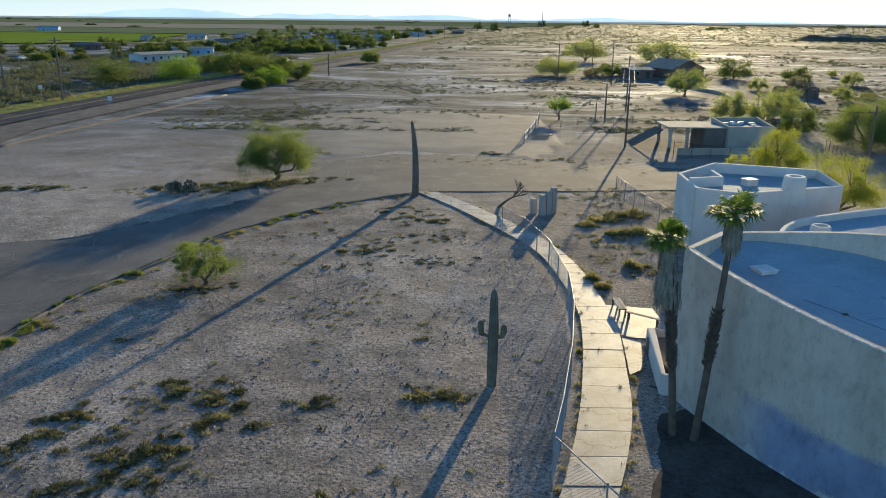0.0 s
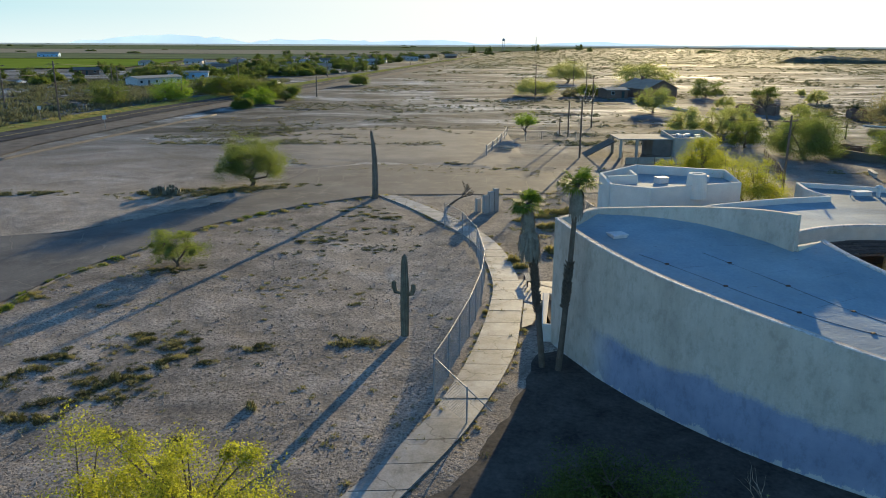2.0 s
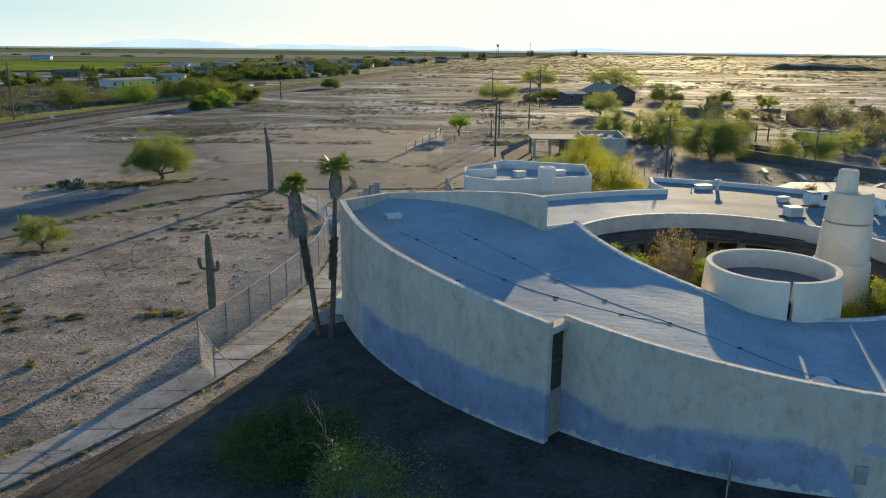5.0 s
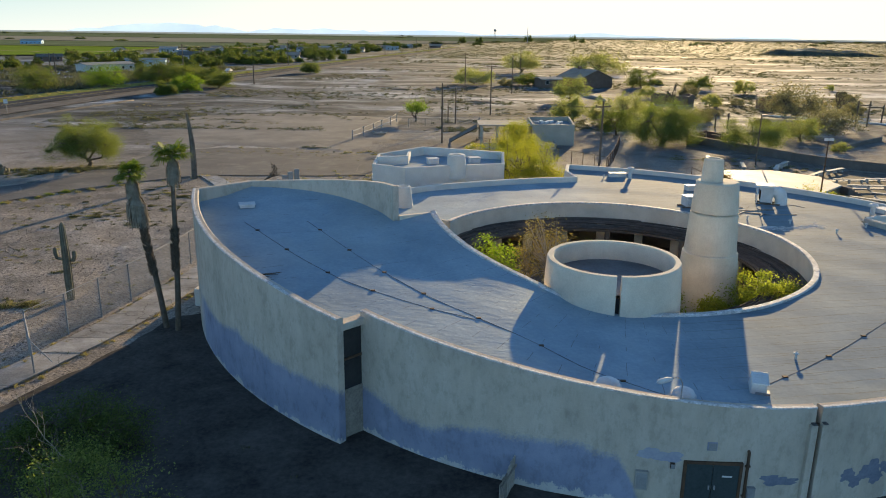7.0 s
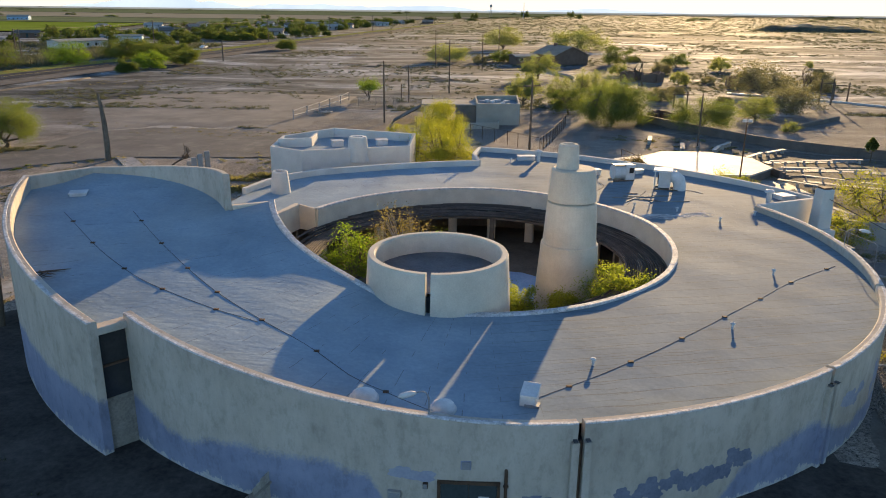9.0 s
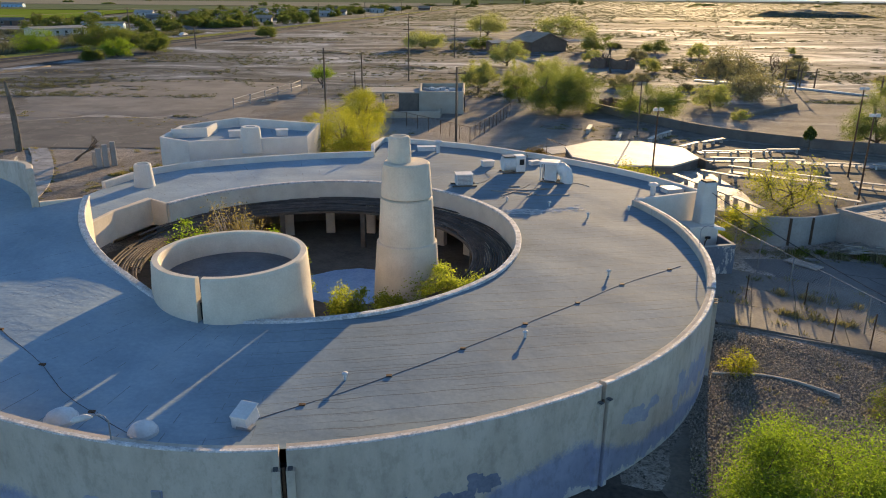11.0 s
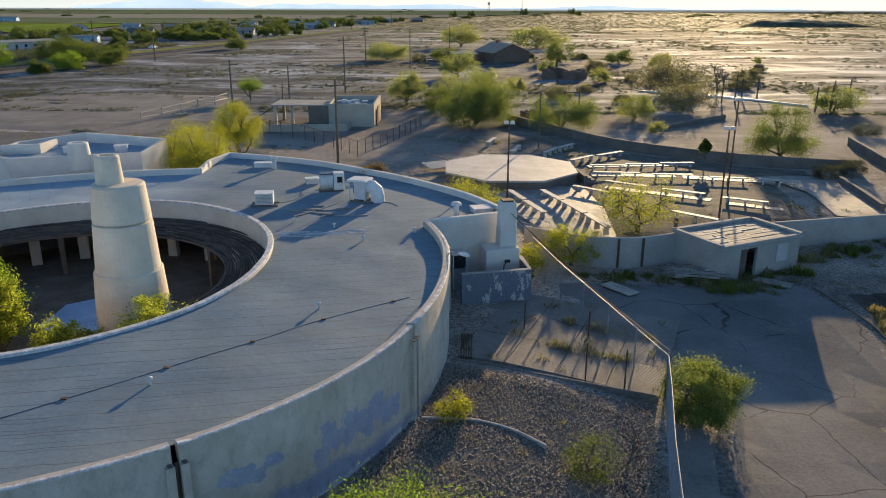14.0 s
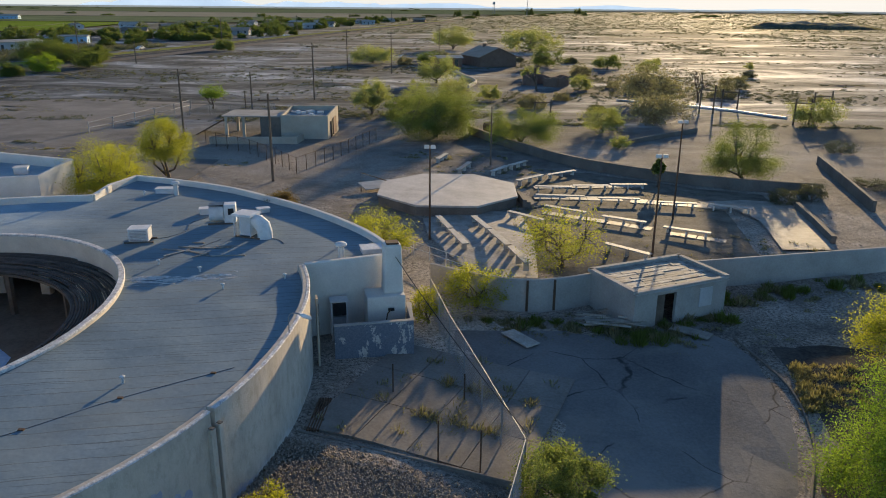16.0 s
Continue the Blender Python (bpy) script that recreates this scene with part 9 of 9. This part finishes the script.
for pts, l in (([(45.6, 44.9), (46.2, 45.3), (46.9, 46.8), (46.6, 48.2), (47.4, 49.9)], "thin grey line from cooler to cooler on the roof"), ([(49.6, 44.9), (48.9, 43.6), (48.0, 42.2), (47.3, 40.9)], "thin grey water line across the roof"), ([(52.2, 45.2), (53.0, 45.0), (53.6, 44.2)], "short grey water line beside the cooler")):
    path = [Vector((p.x, p.y, rz(p.x, p.y) + 0.012)) for p in curve_through([(x, y, 0) for x, y in pts], 0.2)]
    h = thing("roof_hose", tuple(path[0]), l, "hose")
    part("hose", Shape().tube([p - path[0] for p in path], 0.013, 6), MAT["dull_steel"], h)
rng_r = random.Random(77)
peel = Shape()
for i in range(70):
    x = 47.4 + 5.0 * rng_r.random() ** 1.7
    y = 37.6 + 0.2 * (x - 47.4) + rng_r.gauss(0, 0.35)
    L, w, turn = rng_r.uniform(0.3, 1.3), rng_r.uniform(0.015, 0.05), rng_r.uniform(0.0, 0.35)
    c, q = math.cos(turn), math.sin(turn)
    prev = None
    for k in range(5):
        u = (k / 4 - 0.5) * L
        v = 0.012 * math.sin(k * 1.9 + i)
        px, py, pz = x + u * c - v * q, y + u * q + v * c, rz(x, y) + 0.018 + 0.02 * math.sin(math.pi * k / 4)
        now = ((px + w * q, py - w * c, pz - 0.012), (px - w * q, py + w * c, pz))
        if prev:
            peel.quad(prev[0], now[0], now[1], prev[1])
        prev = now
solid("peeling_coat", peel, MAT["coping"], "curled pale strips of peeling roof coat", "roof coat", "stuff")
for i in range(9):
    x, y = rng_r.uniform(47.5, 51.5), rng_r.uniform(41.5, 45.0)
    b = thing("loose_board", (x, y, rz(x, y) + 0.01), "weathered loose board lying on the roof", "board", "boards lying on the roof")
    part("plank", Shape().box(0, 0, 0, rng_r.uniform(0.6, 2.0), 0.1, 0.05, rng_r.uniform(-0.6, 0.9)), MAT["board"], b)
b = thing("fallen_branch", (17.2, 21.3, rz(17.2, 21.3)), "dark dead branches lying on the roof edge", "debris")
for i in range(14):
    a = rng_r.uniform(-0.6, 0.6) - 0.7
    p = Vector((rng_r.uniform(-0.5, 0.3), rng_r.uniform(-0.15, 0.5), 0.05))
    part("branch", Shape().tube([p, p + Vector((0.6 * math.cos(a), 0.6 * math.sin(a), 0.1)), p + Vector((1.0 * math.cos(a + 0.3), 1.0 * math.sin(a + 0.3), 0.08))], [0.025, 0.018, 0.006], 5), MAT["bark"], b)

# painted-over marks on the front wall: overlapping strokes of dull paint where scrawls were covered
def wall_paint(a0, a1, z0, z1, n, material, label, seed, lean=0.0):
    """Rounded strokes of paint scattered over a stretch of the round wall."""
    t = thing("paint_patch", (CX, CY, 0), label, "painted patch")
    rng = random.Random(seed)
    for i in range(n):
        k = (i + rng.uniform(0.2, 0.8)) / n
        ca, cz = a0 + (a1 - a0) * k, z0 + (z1 - z0) * rng.uniform(0.25, 0.75) + lean * (k - 0.5)
        w, h = (a1 - a0) / n * rng.uniform(0.85, 1.2), (z1 - z0) * rng.uniform(0.24, 0.45)
        out, m, ph = 0.004 + 0.0015 * (i % 5), 26, rng.uniform(0, 6)
        sh = Shape()
        sh.v = [tuple(Vector((*on_wall(ca, out)[:2], cz)) - Vector((CX, CY, 0)))]
        for j in range(m):
            q = 2 * math.pi * j / m
            s = 0.85 / max(abs(math.cos(q)), abs(math.sin(q))) ** 0.5 + 0.12 * math.sin(3 * q + ph) + 0.09 * math.sin(7 * q + 2 * ph) + rng.uniform(-0.08, 0.08)
            x, y, _ = on_wall(ca + w * s * math.cos(q), out)
            sh.v.append((x - CX, y - CY, cz + h * s * math.sin(q)))
        sh.f = [(0, j + 1, (j + 1) % m + 1) for j in range(m)]
        part("paint_coat", sh, material, t)


wall_paint(-78.6, -63.2, 0.75, 1.75, 17, MAT["graffiti"], "dark rolled patch of paint over old scrawls", 1, 0.75)
wall_paint(-88.4, -84.6, 0.8, 1.35, 3, MAT["graffiti"], "small dark patch of paint beside the joint", 2)
wall_paint(-100.4, -97.6, 1.65, 2.35, 2, MAT["grey_patch"], "dull purple-grey patch of paint on the stucco", 3)
wall_paint(-37.0, -24.2, 0.8, 2.5, 12, MAT["grey_patch"], "blue-grey patches of paint on the shaded wall", 4)
wall_paint(-47.2, -42.0, 1.6, 2.4, 5, MAT["grey_patch"], "blue-grey smear of paint beside the downpipe", 5)

# ---------------------------------------------------------------- ruins and old corrals beyond the benches
def make_ruin(x, y, w, d, h, turn, seed):
    """Roofless adobe walls with a crumbled top and an open doorway."""
    r = thing("adobe_ruin", (x, y, -0.15), "roofless brown adobe ruin on the flats", "ruin", "adobe ruins", radians(turn))
    for k, (a, b) in enumerate((((-w / 2, -d / 2), (-w * 0.1, -d / 2)), ((w * 0.1, -d / 2), (w / 2, -d / 2)), ((w / 2, -d / 2), (w / 2, d / 2)), ((w / 2, d / 2), (-w / 2, d / 2)), ((-w / 2, d / 2), (-w / 2, -d / 2)))):
        pts = [(a[0] + (b[0] - a[0]) * q, a[1] + (b[1] - a[1]) * q) for q in spread(0, 1, 9)]
        part("wall", Shape().wall(pts, -0.3, [h * (0.78 + 0.3 * noise.noise((q * 3.1 + seed, k * 2.7, seed))) for q in spread(0, 1, 9)], 0.4, 0.06), MAT["brick"], r)


make_ruin(84.0, 179.5, 9.0, 5.0, 2.6, -35, 3)
make_ruin(104.4, 168.5, 6.0, 4.5, 2.4, -12, 5)
make_ruin(70.3, 110.6, 4.5, 3.0, 1.5, -50, 8)
solid("wall_ruin", Shape().wall(curve_through([(62, 215, 0), (66, 196, 0), (68, 184, 0), (66, 172, 0)], 4), -0.3, 0.5, 0.5, 0.1), MAT["block"], "low curved pale wall near the ranch house", "wall", "structure")
solid("wall_ruin.001", Shape().wall(curve_through([(95, 151.5, 0), (105.4, 144.2, 0), (112.5, 137.2, 0), (118.6, 128.4, 0)], 3), -0.3, 0.12, 0.45, 0.06), MAT["glint"], "low pale wall across the flats", "wall", "structure")
solid("wall_ruin.002", Shape().wall([(85, 101), (92, 107), (99, 113)], -0.3, [0.3, 0.45, 0.5], 0.5, 0.1), MAT["stone_dark"], "low dark wall running out to the flats", "wall", "structure")


def make_gate(x, y, w, h, turn):
    g = thing("old_gateway", (x, y, -0.1), "weathered timber corral gateway", "gateway", turn=turn)
    for s in (-w / 2, w / 2):
        part("post", Shape().tube([(s, 0, -0.2), (s + 0.05, 0, h)], [0.16, 0.12], 7), MAT["wood"], g)
    part("beam", Shape().tube([(-w / 2 - 0.4, 0, h * 0.85), (w / 2 + 0.4, 0, h * 0.8)], 0.09, 6), MAT["wood"], g)


for x, y, w, h, a in ((118.0, 121.5, 3.0, 4.0, 0.3), (123.5, 127.0, 5.0, 4.6, 0.6), (106.8, 133.5, 2.6, 4.8, 0.2), (113.0, 140.0, 3.0, 3.6, 0.1), (78.0, 128.5, 3.0, 2.6, 0.4)):
    make_gate(x, y, w, h, a)
